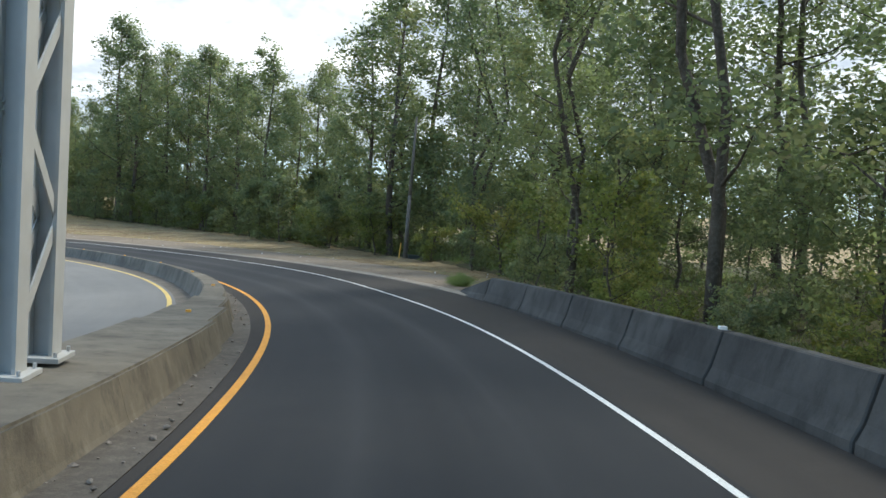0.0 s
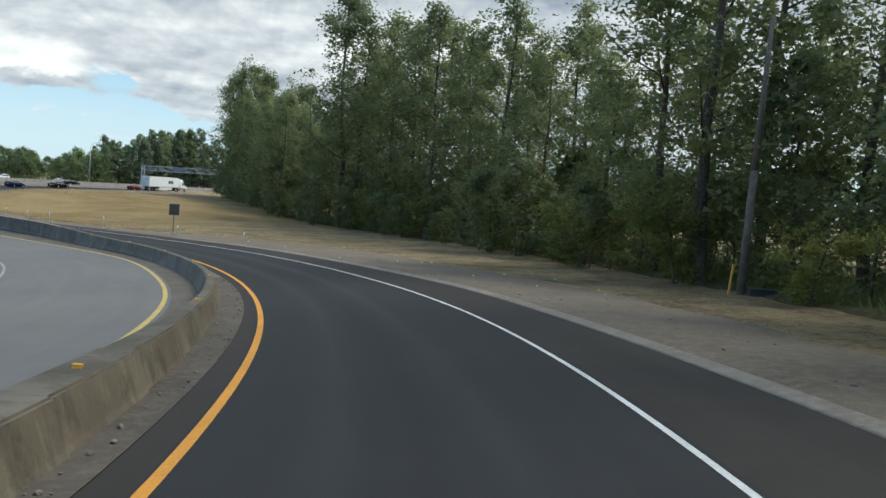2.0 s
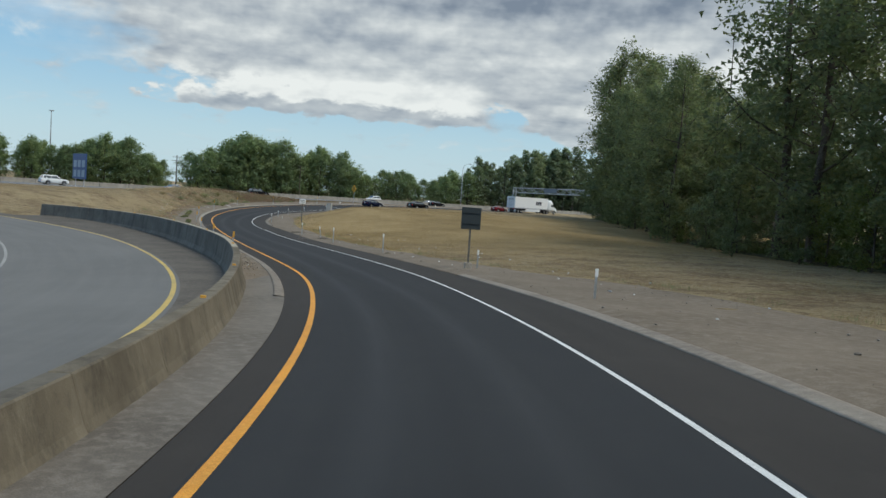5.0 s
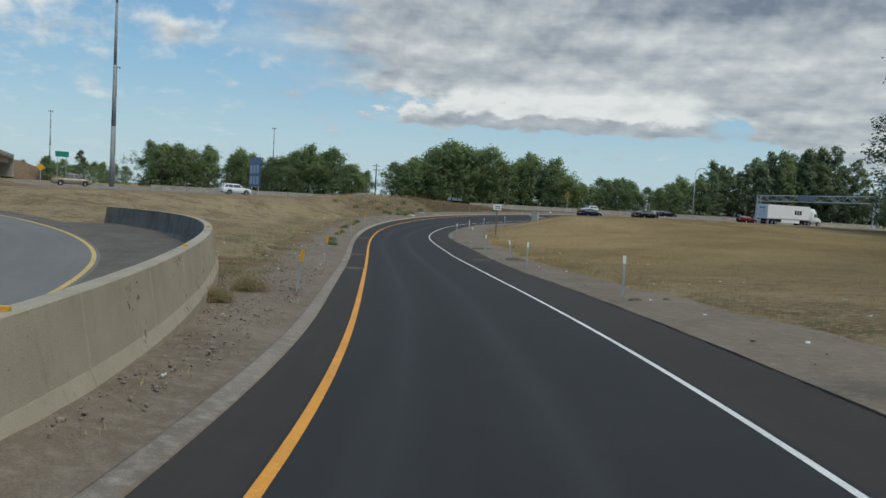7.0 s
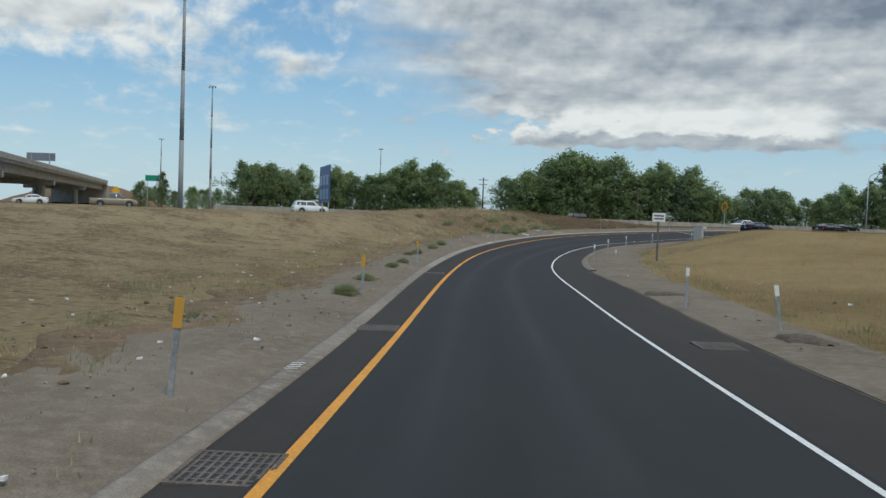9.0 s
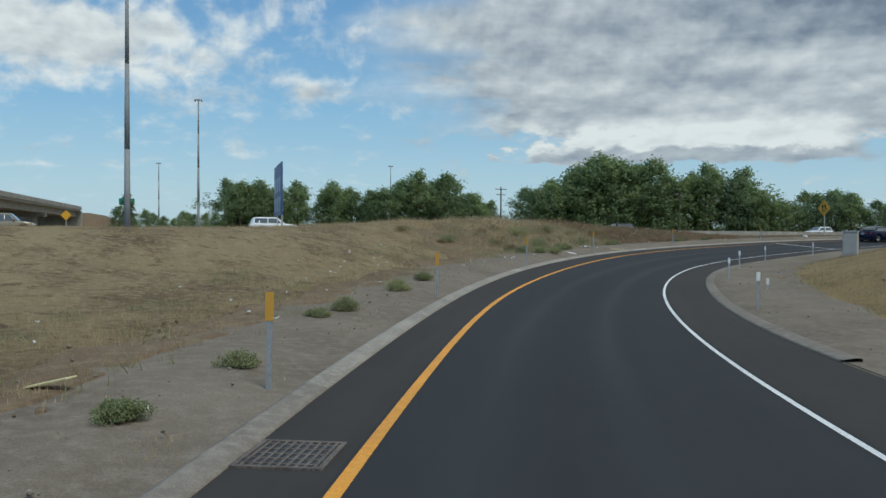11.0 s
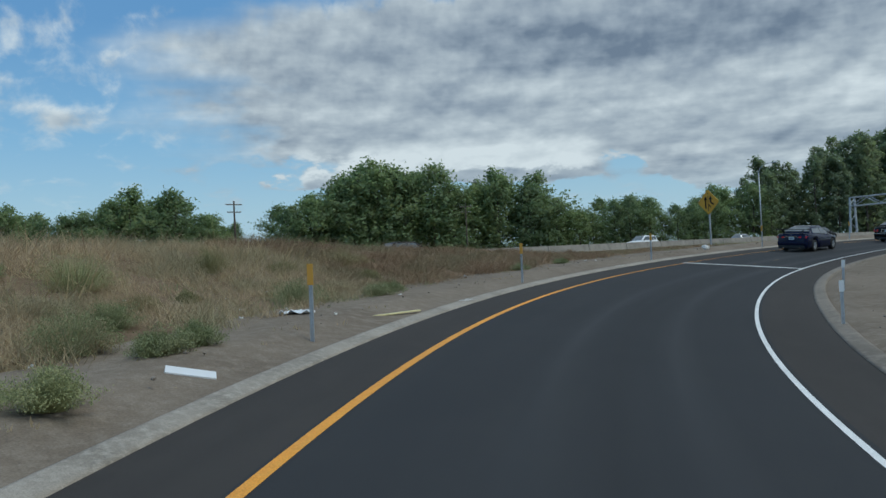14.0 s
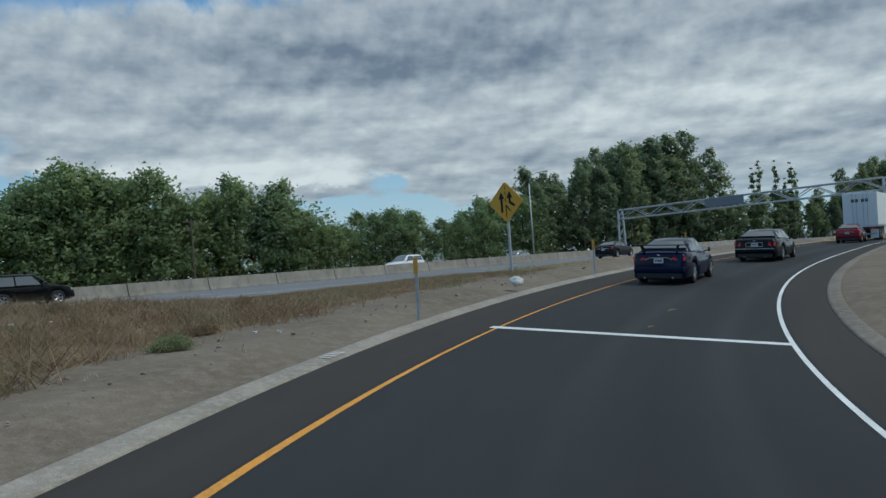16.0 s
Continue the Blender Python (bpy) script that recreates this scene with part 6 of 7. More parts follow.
def build_bank_soil():
    """Brown soil under the weeds of the low bank, with a ragged rim."""
    s, cols, rows = np.arange(120.0, 250.0, 0.5), 14, []
    rag = np.array([noise.noise(Vector((a * 0.35, 3, 1))) for a in s])
    ends = smooth01((s - 120) / 5) * smooth01((249 - s) / 5)
    wide = 1.7 + 6.8 * smooth01((s - 186) / 10)
    for j in range(cols + 1):
        d = 2.7 + 0.7 * rag + (wide + 1.5 * rag) * j / cols
        p = RAMP.at(s, EDGE_L(s) - d)
        lump = np.array([noise.noise(Vector((a, b, 4))) * 0.06 + noise.noise(Vector((a * 3, b * 3, 6))) * 0.03 for a, b in p[:, :2]])
        rim = min(j, cols - j) / 2.0
        p[:, 2] = ground_z(p[:, 0], p[:, 1]) + 0.03 + lump - 0.3 * (1 - np.minimum(1.0, rim) * ends)
        rows.append(p)
    n = len(s)
    f = [(j * n + i, j * n + i + 1, (j + 1) * n + i + 1, (j + 1) * n + i) for j in range(cols) for i in range(n - 1)]
    tagged(part_data("bank_soil", np.concatenate(rows), f, M_EARTH, smooth=True), "brown crumbly soil of the low bank under dry weeds", "soil", kind="structure")


build_bank_soil()


def build_plants():
    rng = np.random.default_rng(8)
    lump = lambda p, f: np.array([noise.noise(Vector((x * f, y * f, 5))) for x, y in p[:, :2]])
    p, s, d = scatter(34000, 112, 262, 3.0, 34, -1, rng)
    keep = (lump(p, 0.45) + 0.25 * (d - 3.2) > rng.uniform(-0.35, 0.25, len(p)))
    sl, ul = LOOP.near(p[:, 0], p[:, 1])
    bs, bu = BARRIER_L.near(p[:, 0], p[:, 1])
    keep &= ~((s > 190) & (d < 13)) & ~((ul < 4.5) & (ul > -11)) & ~((np.abs(bu) < 0.8) & (bs < BARRIER_L.s[-1] - 2)) & (FREEWAY.near(p[:, 0], p[:, 1])[1] < 99) & (np.abs(FREEWAY.near(p[:, 0], p[:, 1])[1]) > FW_HALF + 0.5)
    p, s = p[keep], s[keep]
    tall = 0.14 + 0.04 * smooth01((s - 176) / 20)
    tufts("grass_inner", "dry tan grass with brown weeds on the bank beside the kerb", p, tall * rng.uniform(0.5, 1.5, len(p)), rng, M_BLADE, 7, 0.007, 0.16)
    p, s, d = scatter(30000, 34, 250, 2.6, 30, 1, rng)
    keep = (lump(p, 0.4) + 0.3 * (d - VERGE_R(s) - 0.3) > rng.uniform(-0.35, 0.25, len(p))) & (np.abs(FREEWAY.near(p[:, 0], p[:, 1])[1]) > FW_HALF + 0.5)
    tufts("grass_outer", "short dry golden grass beside the dirt verge", p[keep], 0.10 * rng.uniform(0.6, 1.8, keep.sum()), rng, M_BLADE_GOLD, 7, 0.006, 0.2)
    p, s, d = scatter(3200, 110, 250, 1.2, 7.5, -1, rng, 0.7)
    keep = (lump(p, 0.5) > 0.05) & (d > 2.2)
    tufts("weeds_inner", "low grey-green weeds in the dirt beside the kerb", p[keep], 0.16 * rng.uniform(0.5, 1.8, keep.sum()), rng, M_WEED, 7, 0.014, 0.14, "weeds")
    p, s, d = scatter(3600, 30, 230, 1.6, 9, 1, rng, 0.8)
    keep = (lump(p, 0.3) > 0.0) & (np.abs(d - VERGE_R(s) - 0.4) < 0.7)
    tufts("weeds_outer", "low green weeds at the edge of the grass", p[keep], 0.15 * rng.uniform(0.5, 1.6, keep.sum()), rng, M_WEED, 7, 0.014, 0.14, "weeds")
    p, s, d = scatter(26000, 188, 245, 2.6, 14.0, -1, rng, 1.1)
    keep = (lump(p, 0.5) + 0.45 * (d - 3.0) > rng.uniform(-0.3, 0.5, len(p))) & (np.abs(FREEWAY.near(p[:, 0], p[:, 1])[1]) > FW_HALF + 0.5)
    p, s = p[keep], s[keep]
    p[:, 2] += 0.05
    high = (0.10 + 0.24 * smooth01((s - 190) / 10) * smooth01((235 - s) / 14)) * (1 + 0.9 * lump(p, 0.22))
    clump = lump(p, 0.8)
    high = np.maximum(0.06, high * (1 + 0.9 * clump)) * rng.uniform(0.5, 1.3, len(p))
    patchy = clump > -0.12
    p, s, high, clump = p[patchy | (s > 211)], s[patchy | (s > 211)], high[patchy | (s > 211)], clump[patchy | (s > 211)]
    low = s > 211 + 9 * lump(p, 0.15)
    tufts("weeds_bank", "dense dry tan weeds covering the low bank", p[~low], high[~low], rng, M_BLADE_BROWN, 9, 0.007, 0.16, "weeds", 0.9)
    low &= clump > -0.28
    tufts("weeds_low", "matted rusty brown weeds on the crumbly bank", p[low], high[low], rng, M_BLADE_RUST, 9, 0.009, 0.17, "weeds", 1.1)
    p, s, d = scatter(330, 113, 130, 2.4, 6.4, -1, rng, 0.9)
    keep = lump(p, 0.7) > 0.02
    tufts("weed_stalks", "tall thin green and tan weed stalks beside the barrier end", p[keep], rng.uniform(0.12, 0.5, keep.sum()), rng, M_STALK, 6, 0.006, 0.16, "weeds")
    p, s, d = scatter(1500, 108, 130, 1.7, 5.2, -1, rng, 0.8)
    keep = lump(p, 0.6) + 0.1 * (d - 2.5) > -0.05
    tufts("weeds_gore", "low brown and green weeds on the dirt beside the barrier end", p[keep], rng.uniform(0.05, 0.2, keep.sum()), rng, M_BLADE_RUST, 8, 0.008, 0.16, "weeds", 0.9)
    p, s, d = scatter(60, 122.4, 124.2, 4.2, 5.6, -1, rng, 1.0)
    tufts("upright_stalks", "upright tuft of tall green stalks at the barrier end", p, rng.uniform(0.6, 1.15, len(p)), rng, M_STALK, 6, 0.006, 0.12, "weeds", 0.12)
    p, s, d = scatter(2600, 99, 240, 0.5, 5.5, -1, rng, 0.9)
    keep = lump(p, 0.9) + 0.12 * (134 - s) / 34 > 0.02
    tufts("leaf_litter", "dead brown leaves and twigs strewn over the dirt", p[keep] + np.array([0, 0, 0.03]), rng.uniform(0.02, 0.06, keep.sum()), rng, M_BLADE_BROWN, 4, 0.022, 0.12, "litter")
    # tall dry stalks on the bank's crest
    p, s, d = scatter(240, 194, 214, 6.0, 10.5, -1, rng, 1.0)
    keep = lump(p, 0.35) > 0.05
    tufts("dry_stalks", "tall dry brown weed stalks on the crest of the bank", p[keep], rng.uniform(0.4, 0.95, keep.sum()), rng, M_BLADE, 8, 0.012, 0.22, "weeds")


build_plants()


def weed_bush(s, u, r, h, mat, label, seed):
    """A soft mound of fine stems that fan out from the root, tipped with tiny leaves."""
    rng = np.random.default_rng(seed)
    p = RAMP.at(s, u)
    g = float(ground_z([p[0]], [p[1]])[0]) + 0.02
    ob = thing("weed_bush", label, "shrub", pose(p[0], p[1], g), "weeds beside the ramp")
    n = 620
    az, out = rng.uniform(0, 2 * math.pi, n), np.sqrt(rng.uniform(0, 1, n))
    lob = 1 + 0.22 * np.sin(3 * az + seed) + 0.12 * np.sin(7 * az + 2 * seed)
    tip = np.stack([np.cos(az) * out * r * lob, np.sin(az) * out * r * lob, h * np.sqrt(np.maximum(0.05, 1.02 - out ** 2)) * rng.uniform(0.55, 1.1, n)], 1)
    root = np.stack([tip[:, 0] * 0.3, tip[:, 1] * 0.3, np.full(n, -0.04)], 1)
    w = np.stack([-np.sin(az), np.cos(az), np.zeros(n)], 1) * 0.006
    v = np.stack([root - w, root + w, tip], 1).reshape(-1, 3)
    part_data("stem_tuft", v, np.arange(3 * n).reshape(n, 3), mat, ob)
    c = root[::3] + (tip[::3] - root[::3]) * rng.uniform(0.55, 1.0, (len(tip[::3]), 1))
    v, f = leaf_cloud(c, [r * 0.16] * len(c), 30, 0.012, rng, 1.2)
    v[:, 2] = np.maximum(v[:, 2], 0.005)
    part_data("foliage", v, f, mat, ob)


GREENW = "low bushy grey-green weed growing in the dirt"
PALEW = "soft yellow-green weed mound growing in the dirt"
FRESHW = "fresh green bushy weed at the edge of the dirt verge"
M_WEED_FRESH = blade_material("fresh_weed_leaves", (0.155, 0.225, 0.07, 1), (0.20, 0.24, 0.09, 1), (0.105, 0.175, 0.05, 1), 0.6)
DRYW = "dry tan-green brush clump on the bank"
M_WEED_PALE = blade_material("pale_weed_leaves", (0.40, 0.40, 0.20, 1), (0.32, 0.34, 0.17, 1), (0.27, 0.31, 0.14, 1), 0.5)
for _i, (_s, _u, _r, _h, _m, _l) in enumerate((
        (29.7, 6.2, 0.75, 0.55, M_WEED_FRESH, FRESHW), (30.9, 6.6, 0.6, 0.45, M_WEED_FRESH, FRESHW), (198.5, -7.4, 0.8, 0.75, M_WEED, GREENW), (198.6, -6.0, 0.5, 0.42, M_WEED, GREENW), (199.4, -5.9, 0.45, 0.4, M_WEED, GREENW),
        (195.4, -5.1, 0.48, 0.42, M_WEED_PALE, PALEW), (195.2, -6.0, 0.6, 0.5, M_WEED_PALE, PALEW), (194.5, -6.9, 0.5, 0.4, M_WEED, GREENW), (200.6, -8.4, 0.6, 0.6, M_WEED, GREENW), (205.7, -7.6, 0.85, 0.7, M_WEED, GREENW),
        (208.0, -6.6, 0.5, 0.38, M_WEED, GREENW), (209.2, -6.8, 0.45, 0.35, M_WEED, GREENW), (202.6, -11.0, 1.2, 0.95, M_WEED_PALE, DRYW), (207.5, -11.5, 0.8, 0.8, M_STALK, DRYW), (213.5, -11.2, 0.9, 0.7, M_STALK, DRYW),
        (196.5, -9.3, 0.8, 0.6, M_STALK, DRYW), (219.0, -6.9, 0.45, 0.3, M_WEED, GREENW), (223.8, -7.4, 0.4, 0.25, M_WEED, GREENW), (167.6, -4.7, 0.36, 0.36, M_WEED, GREENW), (166.4, -4.9, 0.3, 0.2, M_WEED, GREENW),
        (172.7, -4.9, 0.42, 0.4, M_WEED_PALE, PALEW), (176.4, -5.2, 0.36, 0.32, M_WEED, GREENW), (116.4, -4.6, 0.6, 0.45, M_STALK, DRYW), (113.6, -4.9, 0.5, 0.35, M_STALK, DRYW), (160.6, -4.1, 0.3, 0.22, M_WEED, GREENW),
        (145.2, -3.75, 0.4, 0.3, M_WEED, GREENW), (150.4, -4.0, 0.36, 0.26, M_WEED, GREENW), (157.5, -4.1, 0.3, 0.2, M_WEED, GREENW))):
    weed_bush(_s, _u, _r, _h, _m, _l, 70 + _i)
_rng = np.random.default_rng(33)
for _i in range(34):
    _s, _d = _rng.uniform(191, 234), _rng.uniform(3.4, 9.5)
    _r = _rng.uniform(0.25, 0.6) * (1.0 if _s < 215 else 0.7)
    weed_bush(_s, float(EDGE_L(_s)) - _d, _r, _r * _rng.uniform(0.55, 0.95), (M_STALK, M_BLADE_BROWN, M_BLADE_RUST, M_WEED)[_i % 4 if _s < 215 else 2], ("low green weed clump on the bank" if _i % 4 == 3 and _s < 215 else "dry brown weed clump on the bank"), 200 + _i)


def dirt_z(x, y):
    """Height of the dirt verge beside the kerb, or of the ground where it ends."""
    g = float(ground_z([x], [y])[0])
    hit, at, _n, _i = bpy.data.objects["verge_inner"].ray_cast(Vector((x, y, g + 2)), Vector((0, 0, -1)))
    return at.z if hit and at.z > g - 0.3 and at.z < g + 0.3 else g


def build_litter():
    rng = np.random.default_rng(9)
    ico = bmesh.new()
    bmesh.ops.create_icosphere(ico, subdivisions=1, radius=1.0)
    base_v = np.array([v.co for v in ico.verts])
    base_f = np.array([[v.index for v in f.verts] for f in ico.faces])
    ico.free()

    def stones(name, label, pts, size, mat, category):
        v, f = [], []
        for i, (p, sz) in enumerate(zip(pts, size)):
            q = base_v * rng.uniform(0.6, 1.2, (len(base_v), 1)) * sz * np.array([1, rng.uniform(0.6, 1), 0.6])
            v.append(q + p)
            f.append(base_f + i * len(base_v))
        tagged(part_data(name, np.concatenate(v), np.concatenate(f), mat), label, category, kind="stuff")

    a, s, d = scatter(1100, 100, 245, 0.6, 6.0, -1, rng, 1.0)
    b, s, d = scatter(3800, 102, 126, 0.6, 5.2, -1, rng, 0.8)
    c, s, d = scatter(800, 30, 230, 0.7, 6.5, 1, rng, 1.0)
    g_s = rng.uniform(-10, 62, 420)
    g = RAMP.at(g_s, EDGE_L(g_s) - rng.uniform(0.02, 0.75, len(g_s)), 0.01)
    pts = np.concatenate([a, b, c, g])
    pts[:, 2] += 0.03
    stones("pebbles", "loose grey pebbles and clods on the dirt verges", pts, 0.008 + 0.05 * rng.uniform(0, 1, len(pts)) ** 4 + 0.016 * rng.uniform(0, 1, len(pts)), M_CURB_DUSTY, "pebbles")
    a, s, d = scatter(420, 112, 172, 1.6, 5.5, -1, rng, 0.8)
    keep = np.array([noise.noise(Vector((x * 0.6, y * 0.6, 12))) for x, y in a[:, :2]]) > 0.08
    stones("soil_clods", "dark brown clods of soil on the dirt verge", a[keep] + np.array([0, 0, 0.02]), rng.uniform(0.03, 0.10, keep.sum()), M_EARTH, "soil clods")
    # scraps of litter
    p, s, d = scatter(150, 104, 235, 0.8, 8.0, -1, rng, 0.9)
    q, s, d = scatter(50, 34, 160, 1.0, 8.0, 1, rng, 0.9)
    pts = np.concatenate([p, q])
    v, f = [], []
    for i, c in enumerate(pts):
        az, l, w = rng.uniform(0, 6.28), rng.uniform(0.012, 0.065), rng.uniform(0.01, 0.04)
        dx, dy = np.array([math.cos(az), math.sin(az), 0]), np.array([-math.sin(az), math.cos(az), 0])
        z = np.array([0, 0, 0.04])
        k = len(v)
        v += [c - dx * l - dy * w + z, c + dx * l - dy * w + z * rng.uniform(0.8, 2), c + dx * l + dy * w + z * rng.uniform(0.8, 1.6), c - dx * l + dy * w + z * 1.3]
        v += [u - np.array([0, 0, 0.03]) for u in v[k:k + 4]]
        f += [(k, k + 1, k + 2, k + 3), (k + 4, k + 7, k + 6, k + 5), (k, k + 4, k + 5, k + 1), (k + 1, k + 5, k + 6, k + 2), (k + 2, k + 6, k + 7, k + 3), (k + 3, k + 7, k + 4, k)]
    tagged(part_data("litter_scraps", v, f, M_WHITE_SIGN), "scattered white scraps of litter on the dirt", "litter", kind="stuff")
    # a pale lath and a crumpled sheet
    x = RAMP.stand(204.9, -4.75)
    g = dirt_z(x.translation.x, x.translation.y)
    ob = thing("wooden_lath", "pale yellow wooden lath lying in the dirt", "litter", pose(x.translation.x, x.translation.y, g + 0.03, 0, 2, 20))
    bm = bmesh.new()
    box(bm, -0.05, 0.05, -0.85, 0.85, -0.01, 0.02, 0.004)
    part("lath", bm, M_YELLOWWOOD, ob)
    x = RAMP.stand(203.8, -6.5)
    g = float(ground_z([x.translation.x], [x.translation.y])[0])
    ob = thing("crumpled_sheet", "crumpled white plastic sheet lying beside the weeds", "litter", pose(x.translation.x, x.translation.y, g + 0.02, 0, 0, 50))
    bm = bmesh.new()
    bmesh.ops.create_grid(bm, x_segments=10, y_segments=6, size=0.5)
    for v_ in bm.verts:
        v_.co = Vector((v_.co.x * 0.7, v_.co.y * 0.35, 0.05 + 0.09 * noise.noise(v_.co * 5) + 0.04 * noise.noise(v_.co * 14)))
    r = bmesh.ops.extrude_face_region(bm, geom=list(bm.faces))
    bmesh.ops.translate(bm, verts=[e for e in r["geom"] if isinstance(e, bmesh.types.BMVert)], vec=(0, 0, -0.015))
    part("sheet", bm, M_WHITE_SIGN, ob, smooth=True)
    for a, u, ln, w, turn, lab, m in ((197.7, -4.95, 0.32, 0.16, 30, "flat white board lying on the dirt", M_WHITE_SIGN), (158.8, -6.2, 0.9, 0.09, -12, "pale wooden plank lying in the dry grass", M_YELLOWWOOD)):
        x = RAMP.stand(a, u)
        g = float(ground_z([x.translation.x], [x.translation.y])[0])
        px, py = x.translation.x, x.translation.y
        h = [dirt_z(px + 0.25, py), dirt_z(px - 0.25, py), dirt_z(px, py + 0.25), dirt_z(px, py - 0.25)]
        tilt = Vector(((h[1] - h[0]) / 0.5, (h[3] - h[2]) / 0.5, 1.0)).normalized()
        g = sum(h) / 4
        flat = Vector((0, 0, 1)).rotation_difference(tilt).to_matrix().to_4x4()
        ob = thing("board", lab, "litter", pose(px, py, g + 0.012) @ flat @ pose(0, 0, 0, 0, 0, math.degrees(x.to_euler().z) + 90 + turn))
        bm = bmesh.new()
        box(bm, -w, w, -ln, ln, -0.012, 0.008, 0.003)
        part("plank", bm, m, ob)
    # low mounds of dark soil dug out beside the drains
    for i, (a, u, r, h) in enumerate(((138.8, 6.6, 0.5, 0.09), (150.3, 6.5, 0.5, 0.05), (116.6, 5.9, 0.14, 0.05), (117.0, 6.9, 0.12, 0.05))):
        x = RAMP.stand(a, u)
        g = float(ground_z([x.translation.x], [x.translation.y])[0])
        ob = thing("soil_mound", "low mound of dark loose soil on the dirt verge", "soil", pose(x.translation.x, x.translation.y, g, 0, 0, 40 * i), "soil mounds on the verge")
        bm = bmesh.new()
        bmesh.ops.create_grid(bm, x_segments=16, y_segments=16, size=1.0)
        for v_ in bm.verts:
            d = v_.co.length * (1 + 0.35 * noise.noise(v_.co * 1.7 + Vector((i * 3.0, 0, 0))))
            top = max(0.0, 1 - d * d)
            v_.co = Vector((v_.co.x * r * 1.5, v_.co.y * r, h * top * (1 + 0.5 * noise.noise(v_.co * 4)) + 0.03 - 0.1 * min(1.0, max(0.0, d - 0.85) * 6)))
        part("soil", bm, M_DARK_SOIL, ob, smooth=True)
    x = RAMP.stand(235.6, -5.3)
    g = float(ground_z([x.translation.x], [x.translation.y])[0])
    ob = thing("white_rock", "white rock lying on the gravel near the kerb", "rock", pose(x.translation.x, x.translation.y, g + 0.1))
    bm = bmesh.new()
    bmesh.ops.create_icosphere(bm, subdivisions=3, radius=0.2)
    for v_ in bm.verts:
        v_.co = v_.co * (1 + 0.35 * noise.noise(v_.co * 7))
        v_.co.z *= 0.75
    part("stone", bm, M_PALE_ROCK, ob, smooth=True)


M_PALE_ROCK = two_scale("pale_rock", (0.66, 0.65, 0.62), (0.50, 0.49, 0.46), (0.74, 0.73, 0.71), 3.0, 20.0, 0.85)
M_YELLOWWOOD = two_scale("pale_lath_wood", (0.70, 0.62, 0.32), (0.55, 0.48, 0.26), (0.75, 0.7, 0.42), 2.0, 14.0, 0.8)
build_litter()


# ---------------------------------------------------------------- vehicles
def car_paint(name, color, metal=0.35):
    def build(n, pos):
        g = n.noise(pos, 180.0, 2.0, 0.5)
        d = n.noise(pos, 1.6, 4.0, 0.6)
        c = n.mix(g, tuple(v * 0.85 for v in color) + (1,), tuple(min(1, v * 1.15) for v in color) + (1,))
        c = n.mix(n.ramp(d, [(0.5, grey(0)), (0.9, grey(0.05))]), c, (0.16, 0.145, 0.12, 1))
        return surface(n, c, 0.18, metal, None, spec=0.15, coat=0.22)

    return material(name, build)


M_NAVY = car_paint("navy_car_paint", (0.004, 0.008, 0.032), 0.0)
M_BLACK_CAR = car_paint("black_car_paint", (0.003, 0.003, 0.004), 0.0)
M_RED_CAR = car_paint("dark_red_car_paint", (0.16, 0.012, 0.016))
M_WHITE_CAR = car_paint("white_car_paint", (0.74, 0.75, 0.75), 0.0)
M_SILVER_CAR = car_paint("silver_car_paint", (0.42, 0.43, 0.44), 0.6)
M_TAN_CAR = car_paint("tan_car_paint", (0.33, 0.28, 0.20), 0.3)
M_CAR_GLASS = plain("tinted_car_glass", (0.13, 0.148, 0.155), 0.05, 0.4, 0.6, spec=0.9)
M_TYRE = plain("tyre_rubber", (0.020, 0.020, 0.020), 0.85)
M_RIM = plain("alloy_rim", (0.45, 0.46, 0.47), 0.35, 0.8)


def tail_lens(n, pos):
    a = n.noise(pos, 40.0, 2.0, 0.5)
    ins = {"Base Color": n.mix(a, (0.36, 0.008, 0.012, 1), (0.50, 0.016, 0.02, 1)), "Roughness": 0.15, "Coat Weight": 0.6, "Emission Color": (1.0, 0.03, 0.03, 1), "Emission Strength": 0.05}
    return n.add("ShaderNodeBsdfPrincipled", ins).outputs[0]


M_TAIL = material("lit_red_tail_lens", tail_lens)
M_HEAD = plain("clear_head_lens", (0.65, 0.67, 0.68), 0.1, 0.0, 0.7)
M_CHROME = plain("bright_chrome", (0.70, 0.71, 0.72), 0.15, 1.0)
M_TRIM = plain("black_plastic_trim", (0.018, 0.018, 0.019), 0.6)
M_PLATE = plain("white_number_plate", (0.66, 0.68, 0.72), 0.45)
M_TRAILER = plain("white_trailer_panel", (0.72, 0.73, 0.73), 0.4, 0.0, 0.2, 0.05, 1.2)


